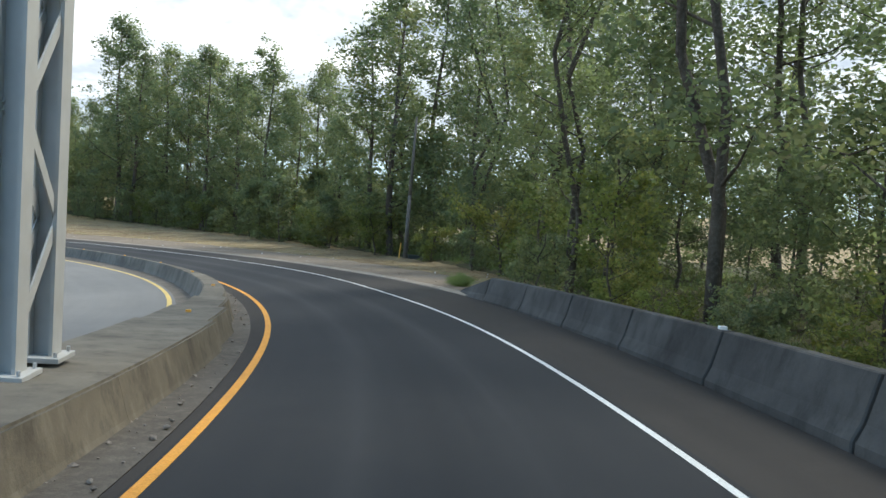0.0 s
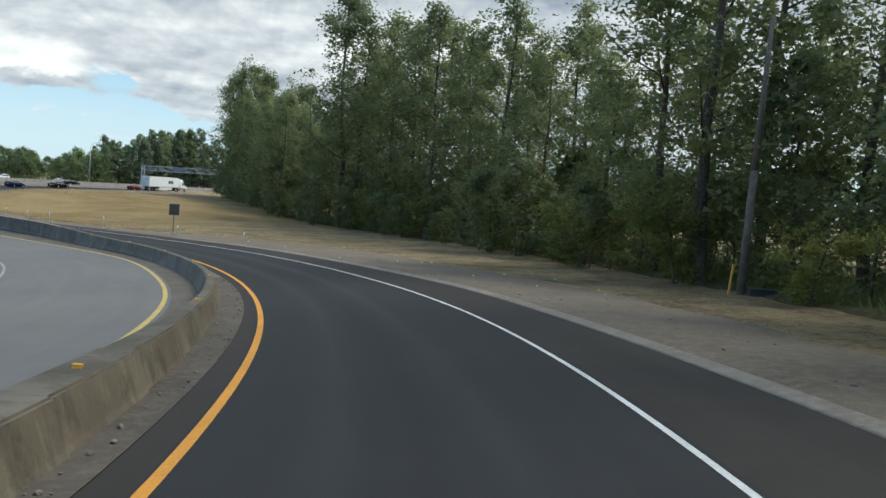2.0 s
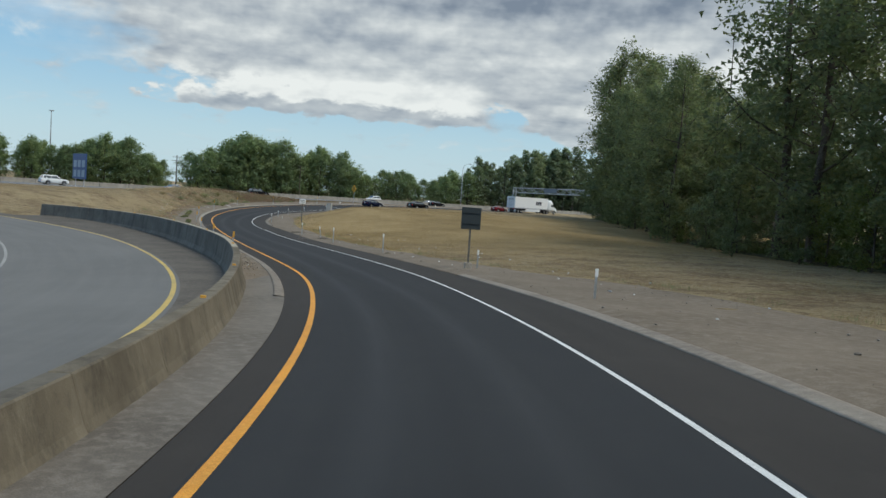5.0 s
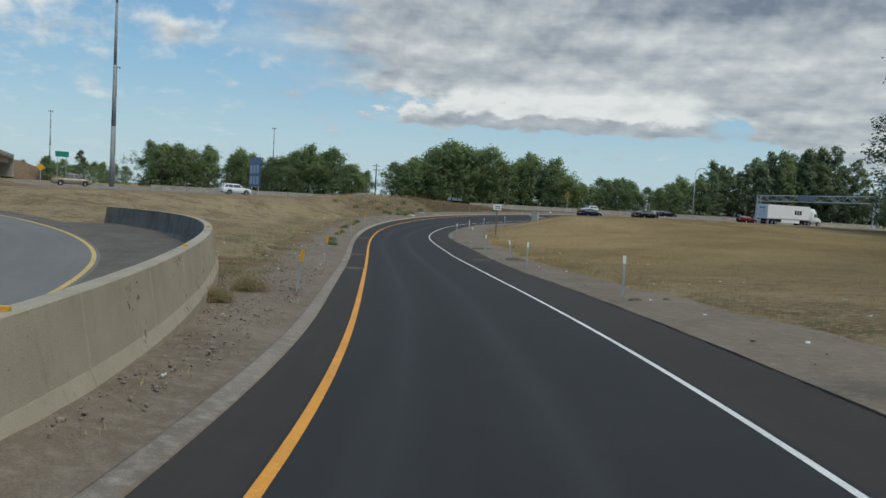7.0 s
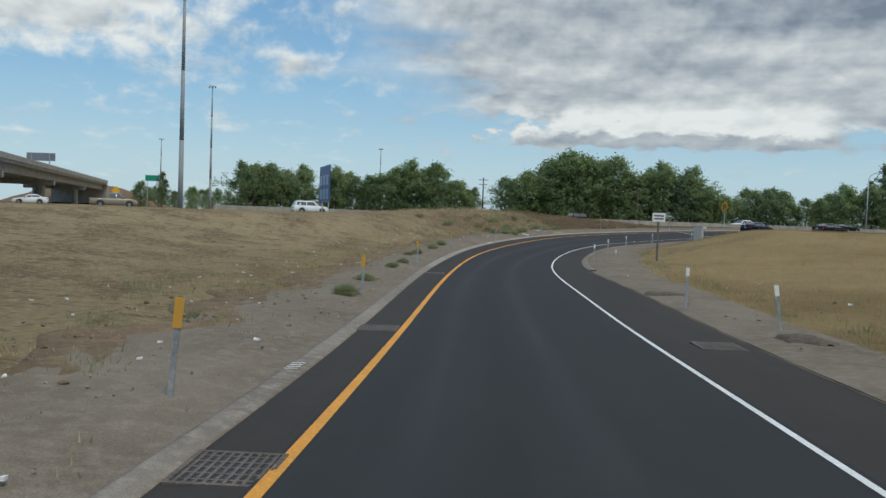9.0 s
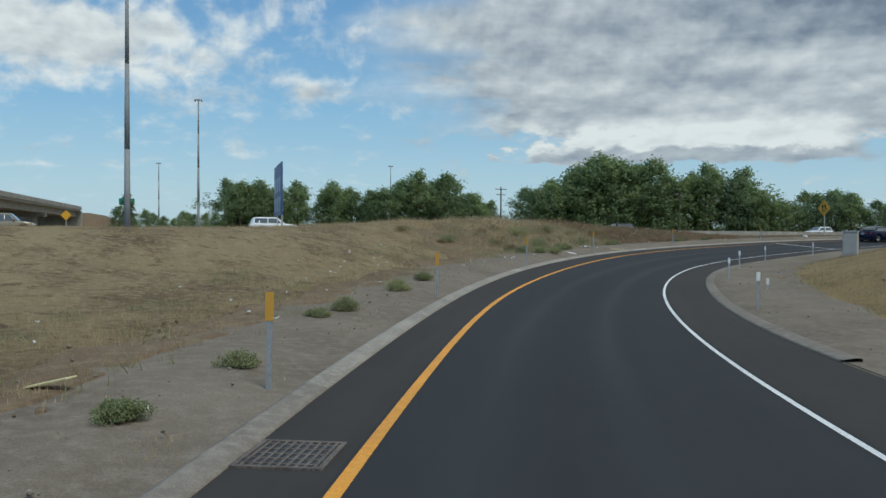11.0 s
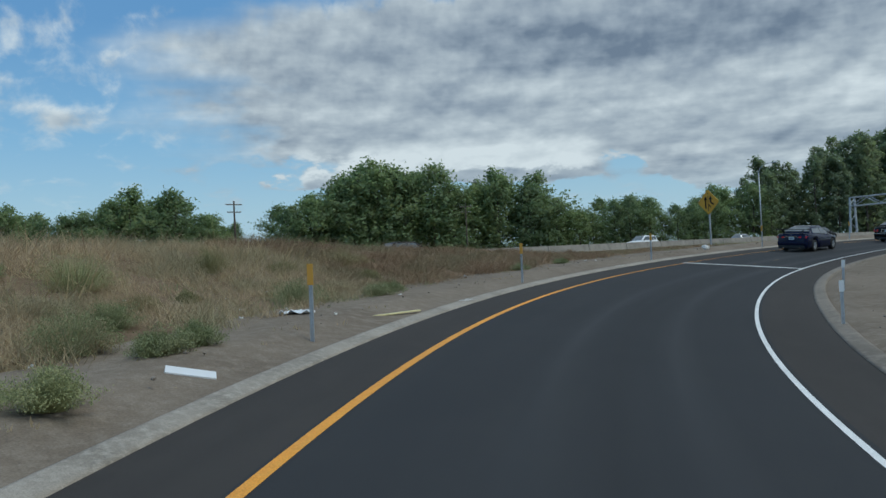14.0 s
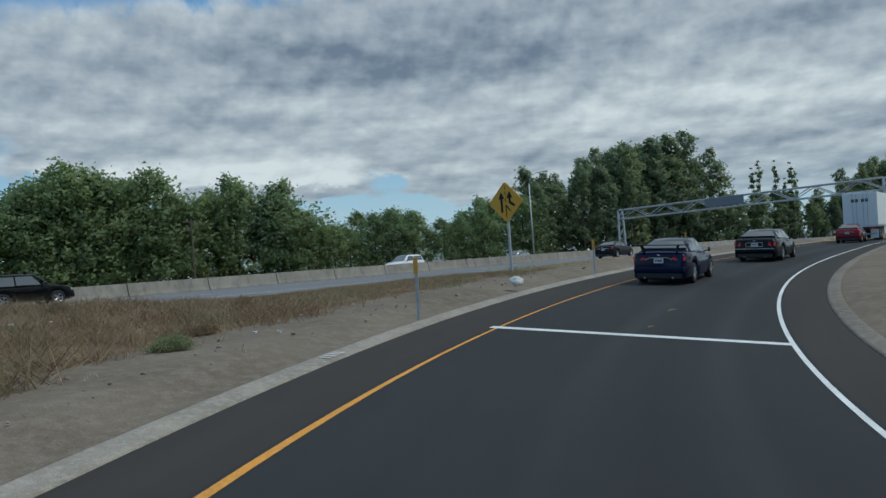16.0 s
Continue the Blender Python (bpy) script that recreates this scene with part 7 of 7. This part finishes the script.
def wheel(parent, x, y, r, w, rim=None):
    side = 1 if x > 0 else -1
    bm = bmesh.new()
    prof = [(r * 0.62, -w / 2), (r * 0.94, -w / 2), (r, -w * 0.36), (r, w * 0.36), (r * 0.94, w / 2), (r * 0.62, w / 2)]
    n = 22
    rings = [[bm.verts.new((x + o, y + q * math.cos(2 * math.pi * i / n), r + q * math.sin(2 * math.pi * i / n))) for i in range(n)] for q, o in prof]
    for a, b in zip(rings, rings[1:] + rings[:1]):
        for i in range(n):
            bm.faces.new((a[i], a[(i + 1) % n], b[(i + 1) % n], b[i]))
    bmesh.ops.recalc_face_normals(bm, faces=bm.faces)
    whl = part("wheel", bm, M_TYRE, parent, smooth=True)
    bm = bmesh.new()
    xo = x + side * (w / 2 - 0.03)
    hub = [bm.verts.new((xo + side * 0.015, y + 0.06 * math.cos(2 * math.pi * i / 10), r + 0.06 * math.sin(2 * math.pi * i / 10))) for i in range(10)]
    bm.faces.new(hub)
    for i in range(5):
        a = 2 * math.pi * i / 5
        rod(bm, (xo, y + 0.05 * math.cos(a), r + 0.05 * math.sin(a)), (xo, y + r * 0.6 * math.cos(a), r + r * 0.6 * math.sin(a)), 0.035, 0.045, 5)
    for i in range(n):
        a, b = 2 * math.pi * i / n, 2 * math.pi * (i + 1) / n
        vs = [bm.verts.new((xo + o, y + q * math.cos(t), r + q * math.sin(t))) for t in (a, b) for q, o in ((r * 0.62, 0.02 * side), (r * 0.54, 0.0))]
        bm.faces.new((vs[0], vs[1], vs[3], vs[2]))
    bmesh.ops.recalc_face_normals(bm, faces=bm.faces)
    part("rim", bm, rim or M_RIM, whl)


def loft(stations, bm=None):
    """A closed skin through mirrored cross-sections; each station: y and the right half's (x, z) from the bottom up."""
    bm = bm or bmesh.new()
    rings = []
    for y, pts in stations:
        full = [(x, z) for x, z in pts] + [(-x, z) for x, z in reversed(pts) if x > 1e-4]
        rings.append([bm.verts.new((x, y, z)) for x, z in full])
    n = len(rings[0])
    for a, b in zip(rings, rings[1:]):
        for i in range(n):
            bm.faces.new((a[i], a[(i + 1) % n], b[(i + 1) % n], b[i]))
    bm.faces.new(rings[0][::-1])
    bm.faces.new(rings[-1])
    bmesh.ops.recalc_face_normals(bm, faces=bm.faces)
    return bm


def pane(name, parent, corners, mat, out, label=""):
    """A slightly proud window pane with thickness from its corners."""
    bm = bmesh.new()
    o = Vector(out)
    a = [bm.verts.new(Vector(c) + o * 0.008) for c in corners]
    b = [bm.verts.new(Vector(c) - o * 0.012) for c in corners]
    n = len(a)
    bm.faces.new(a)
    bm.faces.new(b[::-1])
    for i in range(n):
        bm.faces.new((a[i], b[i], b[(i + 1) % n], a[(i + 1) % n]))
    bmesh.ops.recalc_face_normals(bm, faces=bm.faces)
    return part(name, bm, mat, parent, label)


def block(name, parent, dims, mat, bevel=0.02, label=""):
    bm = bmesh.new()
    box(bm, *dims, bevel)
    return part(name, bm, mat, parent, label)


def build_car(name, label, m, paint, L, W, H, base, style, category="car", wing=False, chrome=False, group=""):
    """A car facing +y. style: sedan, suv or pickup."""
    ob = thing(name, label, category, m, group)
    hw, r = W / 2, 0.335 if style == "sedan" else 0.38
    fa, ra = L / 2 - 0.95, L / 2 - 0.95 - base
    y0, y1 = -L / 2, L / 2
    gz = 0.19 if style == "sedan" else 0.3
    belt = {"sedan": 0.93, "suv": 1.08, "pickup": 1.08}[style] * (H / {"sedan": 1.46, "suv": 1.75, "pickup": 1.85}[style])
    deck = {"sedan": 1.06, "suv": 1.08, "pickup": 1.06}[style]
    if style == "sedan":
        deck *= H / 1.46

    def belt_at(y):
        if style == "sedan":
            ys = [y0, y0 + 0.10, y0 + 0.5, -0.9, 0.0, fa - 0.55, fa + 0.1, y1 - 0.25, y1]
            zs = [deck - 0.14, deck - 0.01, deck + 0.0, belt + 0.06, belt, belt + 0.02, belt - 0.06, belt - 0.2, belt - 0.36]
        else:
            ys = [y0, y0 + 0.08, 0.0, fa - 0.45, fa + 0.2, y1 - 0.2, y1]
            zs = [belt - 0.03, belt, belt, belt + 0.02, belt - 0.02, belt - 0.12, belt - 0.3]
        return float(np.interp(y, ys, zs))

    def half_at(y):
        return float(np.interp(y, [y0, y0 + 0.12, y0 + 0.7, 0, fa + 0.1, y1 - 0.25, y1], [hw * 0.84, hw * 0.93, hw, hw, hw * 0.97, hw * 0.88, hw * 0.72]))

    ys = sorted({y0, y0 + 0.05, y0 + 0.14, y0 + 0.35, -0.9, -0.4, 0.1, 0.6, fa - 0.62, y1 - 0.32, y1 - 0.12, y1}
                | {a + d for a in (fa, ra) for d in (-0.44, -0.41, -0.33, -0.18, 0.0, 0.18, 0.33, 0.41, 0.44)})
    st = []
    for y in ys:
        low = gz
        for a in (fa, ra):
            d = abs(y - a)
            if d < 0.425:
                low = max(low, r + math.sqrt(max(0.0, 0.42**2 - d * d)))
        if y < y0 + 0.04 or y > y1 - 0.05:
            low = gz + 0.16
        w, b = half_at(y), belt_at(y)
        mid = min(low + 0.55 * (b - low), b - 0.12)
        st.append((y, [(0.0, min(low, gz + 0.12) if low < 0.5 else low), (w * 0.90, low), (w * 0.985, min(low + 0.06, b - 0.2)), (w, mid), (w * 0.985, b - 0.07), (w * 0.93, b - 0.012), (w * 0.6, b + 0.012), (0.0, b + 0.02)]))
    part("body", loft(st), paint, ob, smooth=True)
    # cabin
    if style == "sedan":
        c = [(y0 + 0.62, deck + 0.012, 0.74), (y0 + 1.28, H - 0.075, 0.60), (y0 + 1.75, H, 0.605), (fa - 1.25, H - 0.012, 0.61), (fa - 0.42, belt + 0.03, 0.73)]
    elif style == "suv":
        c = [(y0 + 0.10, belt + 0.02, 0.80), (y0 + 0.42, H - 0.06, 0.68), (y0 + 0.9, H, 0.69), (fa - 1.2, H - 0.02, 0.68), (fa - 0.35, belt + 0.03, 0.80)]
    else:
        c = [(-0.62, belt + 0.02, 0.80), (-0.50, H - 0.06, 0.68), (-0.2, H, 0.68), (fa - 1.15, H - 0.02, 0.67), (fa - 0.40, belt + 0.03, 0.80)]
    cs = hw / 0.91
    st = []
    for y, zt, tw in c:
        b = belt_at(y) - 0.05
        tw *= cs
        bw = half_at(y) * 0.925
        tall = zt - b
        if tall < 0.15:
            st.append((y, [(0.0, b), (bw, b), (bw * 0.985, b + tall * 0.5), (bw * 0.93, b + tall * 0.9), (bw * 0.6, zt), (0.0, zt + 0.005)]))
        else:
            st.append((y, [(0.0, b), (bw, b), (bw * 0.97 + tw * 0.03, b + tall * 0.12), (tw * 1.01, zt - 0.07), (tw * 0.9, zt - 0.012), (0.0, zt + 0.02)]))
    part("cabin", loft(st), paint, ob, smooth=True)

    def side_x(y, z):
        k = np.interp(y, [q[0] for q in c], [q[1] for q in c])
        tw = np.interp(y, [q[0] for q in c], [q[2] for q in c]) * cs
        b = belt_at(y)
        t = np.clip((z - b) / max(0.05, k - 0.07 - b), 0, 1)
        return float(half_at(y) * 0.925 * (1 - t) + tw * 1.01 * t)

    # windows
    (ya, za, wa), (yb, zb, wb) = c[0], c[1]
    ra_ = [(-wb * cs * 0.86, yb - 0.03, zb - 0.02), (wb * cs * 0.86, yb - 0.03, zb - 0.02), (wa * cs * 0.98, ya + 0.10, za + 0.075), (-wa * cs * 0.98, ya + 0.10, za + 0.075)]
    if style != "sedan":
        ra_ = [(-wb * cs * 0.88, yb - 0.04, zb - 0.06), (wb * cs * 0.88, yb - 0.04, zb - 0.06), (wa * cs * 0.98, ya + 0.06, za + 0.09), (-wa * cs * 0.98, ya + 0.06, za + 0.09)]
    nrm = Vector((0, -(zb - za), yb - ya)).normalized()
    pane("rear_window", ob, [Vector(p) + nrm * 0.02 for p in ra_], M_CAR_GLASS, nrm, "dark tinted rear window")
    (yc, zc, wc), (yd, zd, wd) = c[4], c[3]
    nrm = Vector((0, zd - zc, yc - yd)).normalized()
    pane("windscreen", ob, [Vector(p) + nrm * 0.02 for p in ((wd * cs * 0.88, yd + 0.03, zd - 0.015), (-wd * cs * 0.88, yd + 0.03, zd - 0.015), (-wc * cs, yc - 0.08, zc + 0.06), (wc * cs, yc - 0.08, zc + 0.06))], M_CAR_GLASS, nrm)
    lo, hi = c[1][0] + 0.02, c[3][0] + 0.28
    mid = (lo + hi) / 2 + 0.05
    for sd in (-1, 1):
        for a, b, t0, t1 in ((lo - (0.32 if style == "sedan" else 0.0), mid - 0.04, 0.30 if style == "sedan" else 0.05, 0.0), (mid + 0.04, hi + 0.12, 0.0, 0.42)):
            zt, zl = H - 0.14, belt_at((a + b) / 2) + 0.05
            pts = [(a, zl + 0.03), (a + t0, zt), (b - t1, zt), (b, zl)]
            pane("side_window", ob, [(sd * (side_x(y, z) + 0.012), y, z) for y, z in pts], M_CAR_GLASS, (sd, 0, 0.25))
        bm = bmesh.new()
        my = fa - 0.75
        box(bm, sd * hw * 0.96 - 0.03 + sd * 0.10, sd * hw * 0.96 + 0.03 + sd * 0.10, my - 0.05, my + 0.09, belt + 0.02, belt + 0.17, 0.025)
        rod(bm, (sd * hw * 0.88, my, belt + 0.03), (sd * (hw * 0.96 + 0.08), my + 0.02, belt + 0.07), 0.025, 0.02, 6)
        part("wing_mirror", bm, M_TRIM, ob)
        for a in (-0.35, 0.62):
            bm = bmesh.new()
            box(bm, sd * hw * 0.985 - 0.012, sd * hw * 0.985 + 0.025 if sd > 0 else sd * hw * 0.985 + 0.012, a, a + 0.2, belt - 0.16, belt - 0.13, 0.006)
            part("door_handle", bm, M_CHROME if chrome else paint, ob)
    # lights
    tw, th = (0.40, 0.125) if not chrome else (0.27, 0.20)
    tz = deck - 0.15 - th if style == "sedan" else belt - 0.38
    for sd in (-1, 1):
        x1, x0_ = sd * hw * 0.90, sd * (hw * 0.90 - tw)
        bm = bmesh.new()
        z0, z1 = tz, tz + th
        pts = [(x0_, y0 - 0.02, z0 + 0.035), (x1, y0 + 0.02, z0), (x1 + sd * 0.035, y0 + 0.05, z1), (x0_, y0 - 0.02, z1 - 0.02)]
        vs = [bm.verts.new(p) for p in pts] + [bm.verts.new((p[0], p[1] + 0.14, p[2])) for p in pts]
        bm.faces.new(vs[:4])
        bm.faces.new(vs[4:][::-1])
        for i in range(4):
            bm.faces.new((vs[i], vs[4 + i], vs[4 + (i + 1) % 4], vs[(i + 1) % 4]))
        bmesh.ops.recalc_face_normals(bm, faces=bm.faces)
        part("tail_light", bm, M_TAIL, ob)
        block("headlight", ob, (min(sd * hw * 0.5, sd * hw * 0.8), max(sd * hw * 0.5, sd * hw * 0.8), y1 - 0.3, y1 - 0.10, belt - 0.33, belt - 0.2), M_HEAD, 0.03)
    pz = deck - 0.34 if style == "sedan" else belt - 0.45
    trunk = block("number_plate", ob, (-0.155, 0.155, y0 - 0.022, y0 - 0.008, pz - 0.01, pz + 0.145), M_PLATE, 0.004)
    for i in range(5):
        block("plate_bar", trunk, (-0.11 + i * 0.047, -0.08 + i * 0.047, y0 - 0.026, y0 - 0.0225, pz + 0.04, pz + 0.10), M_NAVY, 0.0)
    bm = bmesh.new()
    arch = [(-0.43, pz + 0.10), (-0.27, pz + 0.165), (0.27, pz + 0.165), (0.43, pz + 0.10)]
    if chrome:
        arch = [(-0.36, pz - 0.02), (-0.36, pz + 0.165), (0.36, pz + 0.165), (0.36, pz - 0.02), (-0.36, pz - 0.02)]
    for (xa, za_), (xb, zb_) in zip(arch, arch[1:]):
        beam_box(bm, (xa, y0 - 0.02, za_), (xb, y0 - 0.02, zb_), 0.03, 0.026)
    part("plate_strip", bm, M_CHROME, ob)
    block("bumper", ob, (-hw * 0.90, hw * 0.90, y0 - 0.045, y0 + 0.10, gz + 0.20, gz + 0.42), paint if not chrome else M_BLACK_CAR, 0.07)
    block("bumper_valance", ob, (-hw * 0.80, hw * 0.80, y0 - 0.02, y0 + 0.2, gz + 0.02, gz + 0.2), M_TRIM, 0.03)
    block("front_bumper", ob, (-hw * 0.74, hw * 0.74, y1 - 0.14, y1 + 0.03, gz + 0.05, gz + 0.32), paint, 0.05)
    block("grille", ob, (-hw * 0.42, hw * 0.42, y1 - 0.10, y1 + 0.012, belt - 0.42, belt - 0.30), M_TRIM, 0.015)
    block("badge", ob, (-0.05, 0.05, y0 - 0.018, y0 + 0.02, pz + 0.215, pz + 0.265), M_CHROME, 0.012)
    if chrome:
        block("bumper_strip", ob, (-hw * 0.87, hw * 0.87, y0 - 0.056, y0 + 0.02, gz + 0.40, gz + 0.44), M_CHROME, 0.01)
    for x in (-0.45, 0.45):
        bm = bmesh.new()
        rod(bm, (x, y0 - 0.03, gz + 0.05), (x, y0 + 0.2, gz + 0.05), 0.035, 0.035, 10)
        part("exhaust_pipe", bm, M_CHROME, ob)
    block("underbody", ob, (-hw * 0.78, hw * 0.78, y0 + 0.3, y1 - 0.3, gz - 0.03, gz + 0.10), M_TRIM, 0.0)
    if style == "pickup":
        block("bed_liner", ob, (-hw * 0.86, hw * 0.86, y0 + 0.10, -0.70, belt + 0.004, belt + 0.025), M_TRIM, 0.0)
    for x in (-hw + 0.115, hw - 0.115):
        for y in (ra, fa):
            wheel(ob, x, y, r, 0.22)
    if wing:
        w = block("rear_wing", ob, (-hw * 0.98, hw * 0.98, y0 + 0.02, y0 + 0.25, deck + 0.215, deck + 0.245), M_TRIM, 0.01, "black aftermarket rear wing")
        for sd in (-1, 1):
            bm = bmesh.new()
            beam_box(bm, (sd * 0.52, y0 + 0.22, deck), (sd * 0.60, y0 + 0.14, deck + 0.22), 0.03, 0.10)
            part("wing_strut", bm, M_TRIM, w)
            block("wing_end_plate", w, (min(sd * hw * 0.98, sd * (hw * 0.98 + 0.012)), max(sd * hw * 0.98, sd * (hw * 0.98 + 0.012)), y0, y0 + 0.27, deck + 0.19, deck + 0.28), M_TRIM, 0.003)
    return ob


def place_on(line, s, u, dz=0.0, turn=0.0):
    """A vehicle's pose on a banked road."""
    x, y, z, k, tx, ty = line.section(s)
    p = line.at(s, u, dz)
    q = line.at(s + 3, u, dz)
    pitch = math.degrees(math.atan2(q[2] - p[2], 3.0))
    return pose(p[0], p[1], p[2], 0, 0, math.degrees(math.atan2(-tx, ty)) + turn) @ pose(0, 0, 0, pitch, -float(k), 0)


build_car("sedan_car", "navy blue sedan with a black rear wing on the ramp", place_on(RAMP, 241.6, -1.85, 0.005), M_NAVY, 4.85, 1.83, 1.47, 2.78, "sedan", wing=True)
build_car("long_sedan_car", "black long sedan with chrome trim on the ramp", place_on(RAMP, 255.0, -1.1, 0.005), M_BLACK_CAR, 5.45, 1.96, 1.48, 2.99, "sedan", chrome=True)
build_car("red_sedan_car", "dark red sedan on the merging lane of the ramp", place_on(RAMP, 284.0, -0.8, 0.005), M_RED_CAR, 4.7, 1.80, 1.44, 2.7, "sedan")

_fy = lambda y: float(np.interp(y, FREEWAY.y, FREEWAY.s))
for _nm, _lab, _y, _u, _paint, _dim, _sty, _t in (
        ("sedan_car", "black sedan driving along the freeway", 190, 15.5, M_BLACK_CAR, (4.7, 1.82, 1.45, 2.75), "sedan", 0),
        ("suv_car", "white sport utility car behind the freeway median barrier", 186, -6.0, M_WHITE_CAR, (4.7, 1.85, 1.72, 2.7), "suv", 180),
        ("sedan_car", "silver sedan behind the freeway median barrier", 207, -6.0, M_SILVER_CAR, (4.6, 1.8, 1.45, 2.7), "sedan", 180),
        ("suv_car", "dark sport utility car on the freeway beside the median", 143, 5.5, M_BLACK_CAR, (4.7, 1.85, 1.70, 2.7), "suv", 0),
        ("suv_car", "white sport utility car on the freeway", 97, 11.0, M_WHITE_CAR, (4.9, 1.9, 1.78, 2.8), "suv", 0),
        ("pickup_truck", "tan pickup truck on the freeway near the bridge", 72, 11.5, M_TAN_CAR, (5.6, 1.95, 1.85, 3.4), "pickup", 0),
        ("sedan_car", "white sedan on the freeway near the bridge", 60, -10.0, M_WHITE_CAR, (4.7, 1.8, 1.45, 2.7), "sedan", 180),
        ("sedan_car", "silver sedan on the freeway among the traffic", 118, 16.5, M_SILVER_CAR, (4.6, 1.8, 1.46, 2.7), "sedan", 0)):
    build_car(_nm, _lab, place_on(FREEWAY, _fy(_y), _u, 0.03, _t), _paint, *_dim, _sty, "pickup" if _sty == "pickup" else "car", group="freeway traffic")


def build_semi():
    """A tractor with a long white box trailer."""
    m = place_on(RAMP, 297.0, -0.6, 0.005)
    ob = thing("semi_truck", "white semi truck with a long box trailer on the merging lane", "truck", m)
    y0, y1 = -8.6, 5.6
    block("trailer_box", ob, (-1.3, 1.3, y0, y1, 1.15, 4.05), M_TRAILER, 0.03)
    for sd in (-1, 1):
        door = block("rear_door", ob, (0.012 if sd > 0 else -1.22, 1.22 if sd > 0 else -0.012, y0 - 0.03, y0 + 0.01, 1.25, 3.95), M_TRAILER, 0.01)
        for x in (0.25, 0.55):
            bm = bmesh.new()
            rod(bm, (sd * x, y0 - 0.05, 1.25), (sd * x, y0 - 0.05, 3.95), 0.02, 0.02, 6)
            part("lock_rod", bm, M_STEEL, door)
        # maker's mark drawn as plain bars
        for i in range(2):
            block("mark_bar", door, (min(sd * (0.12 + 0.3 * i), sd * (0.34 + 0.3 * i)), max(sd * (0.12 + 0.3 * i), sd * (0.34 + 0.3 * i)), y0 - 0.036, y0 - 0.031, 3.25, 3.5), M_NAVY, 0.0)
        block("side_rail", ob, (min(sd * 1.30, sd * 1.325), max(sd * 1.30, sd * 1.325), y0 + 0.05, y1 - 0.05, 1.15, 1.32), M_STEEL, 0.005)
        for i in range(3):
            block("side_mark", ob, (min(sd * 1.302, sd * 1.306), max(sd * 1.302, sd * 1.306), 0.4 + i * 0.85, 1.05 + i * 0.85, 2.2, 3.1), M_NAVY, 0.0)
        block("skirt", ob, (min(sd * 1.22, sd * 1.25), max(sd * 1.22, sd * 1.25), -3.9, 2.4, 0.45, 1.15), M_TRAILER, 0.01)
        block("tail_light", ob, (min(sd * 0.7, sd * 1.1), max(sd * 0.7, sd * 1.1), y0 - 0.04, y0, 0.98, 1.10), M_TAIL, 0.01)
        block("mud_flap", ob, (min(sd * 0.62, sd * 1.22), max(sd * 0.62, sd * 1.22), y0 + 0.6, y0 + 0.63, 0.18, 0.95), M_WHITE_SIGN, 0.004)
        for y in (-7.0, -5.75, 4.4, 5.7):
            wheel(ob, sd * 1.02, y, 0.5, 0.5)
        wheel(ob, sd * 1.05, 9.2, 0.5, 0.3)
        block("fuel_tank", ob, (min(sd * 0.72, sd * 1.2), max(sd * 0.72, sd * 1.2), 6.5, 8.0, 0.45, 1.05), M_CHROME, 0.12)
    block("under_bumper", ob, (-1.15, 1.15, y0 - 0.02, y0 + 0.1, 0.5, 0.62), M_STEEL, 0.01)
    block("chassis", ob, (-0.45, 0.45, y0 + 0.4, 9.8, 0.8, 1.12), M_TRIM, 0.01)
    cab = loft([(6.1, [(0, 0.95), (1.1, 0.95), (1.22, 1.3), (1.22, 2.9), (1.12, 3.75), (0, 3.9)]), (7.6, [(0, 0.95), (1.1, 0.95), (1.22, 1.3), (1.22, 2.9), (1.1, 3.6), (0, 3.75)]),
                (8.4, [(0, 0.9), (1.1, 0.9), (1.2, 1.3), (1.2, 2.1), (1.05, 2.8), (0, 2.95)]), (8.9, [(0, 0.8), (1.08, 0.8), (1.15, 1.2), (1.12, 1.75), (0.95, 1.95), (0, 2.0)]),
                (10.3, [(0, 0.6), (0.95, 0.6), (1.05, 0.9), (1.0, 1.4), (0.8, 1.6), (0, 1.65)])])
    part("cab", cab, M_WHITE_CAR, ob, smooth=True)
    pane("windscreen", ob, [(1.0, 8.45, 2.72), (-1.0, 8.45, 2.72), (-1.05, 8.95, 2.0), (1.05, 8.95, 2.0)], M_CAR_GLASS, (0, 0.8, 0.6))
    for sd in (-1, 1):
        pane("side_window", ob, [(sd * 1.235, 7.4, 1.95), (sd * 1.225, 7.4, 2.65), (sd * 1.2, 8.15, 2.6), (sd * 1.215, 8.35, 1.95)], M_CAR_GLASS, (sd, 0, 0.1))
        block("wing_mirror", ob, (min(sd * 1.35, sd * 1.55), max(sd * 1.35, sd * 1.55), 8.5, 8.62, 1.95, 2.6), M_TRIM, 0.02)


build_semi()
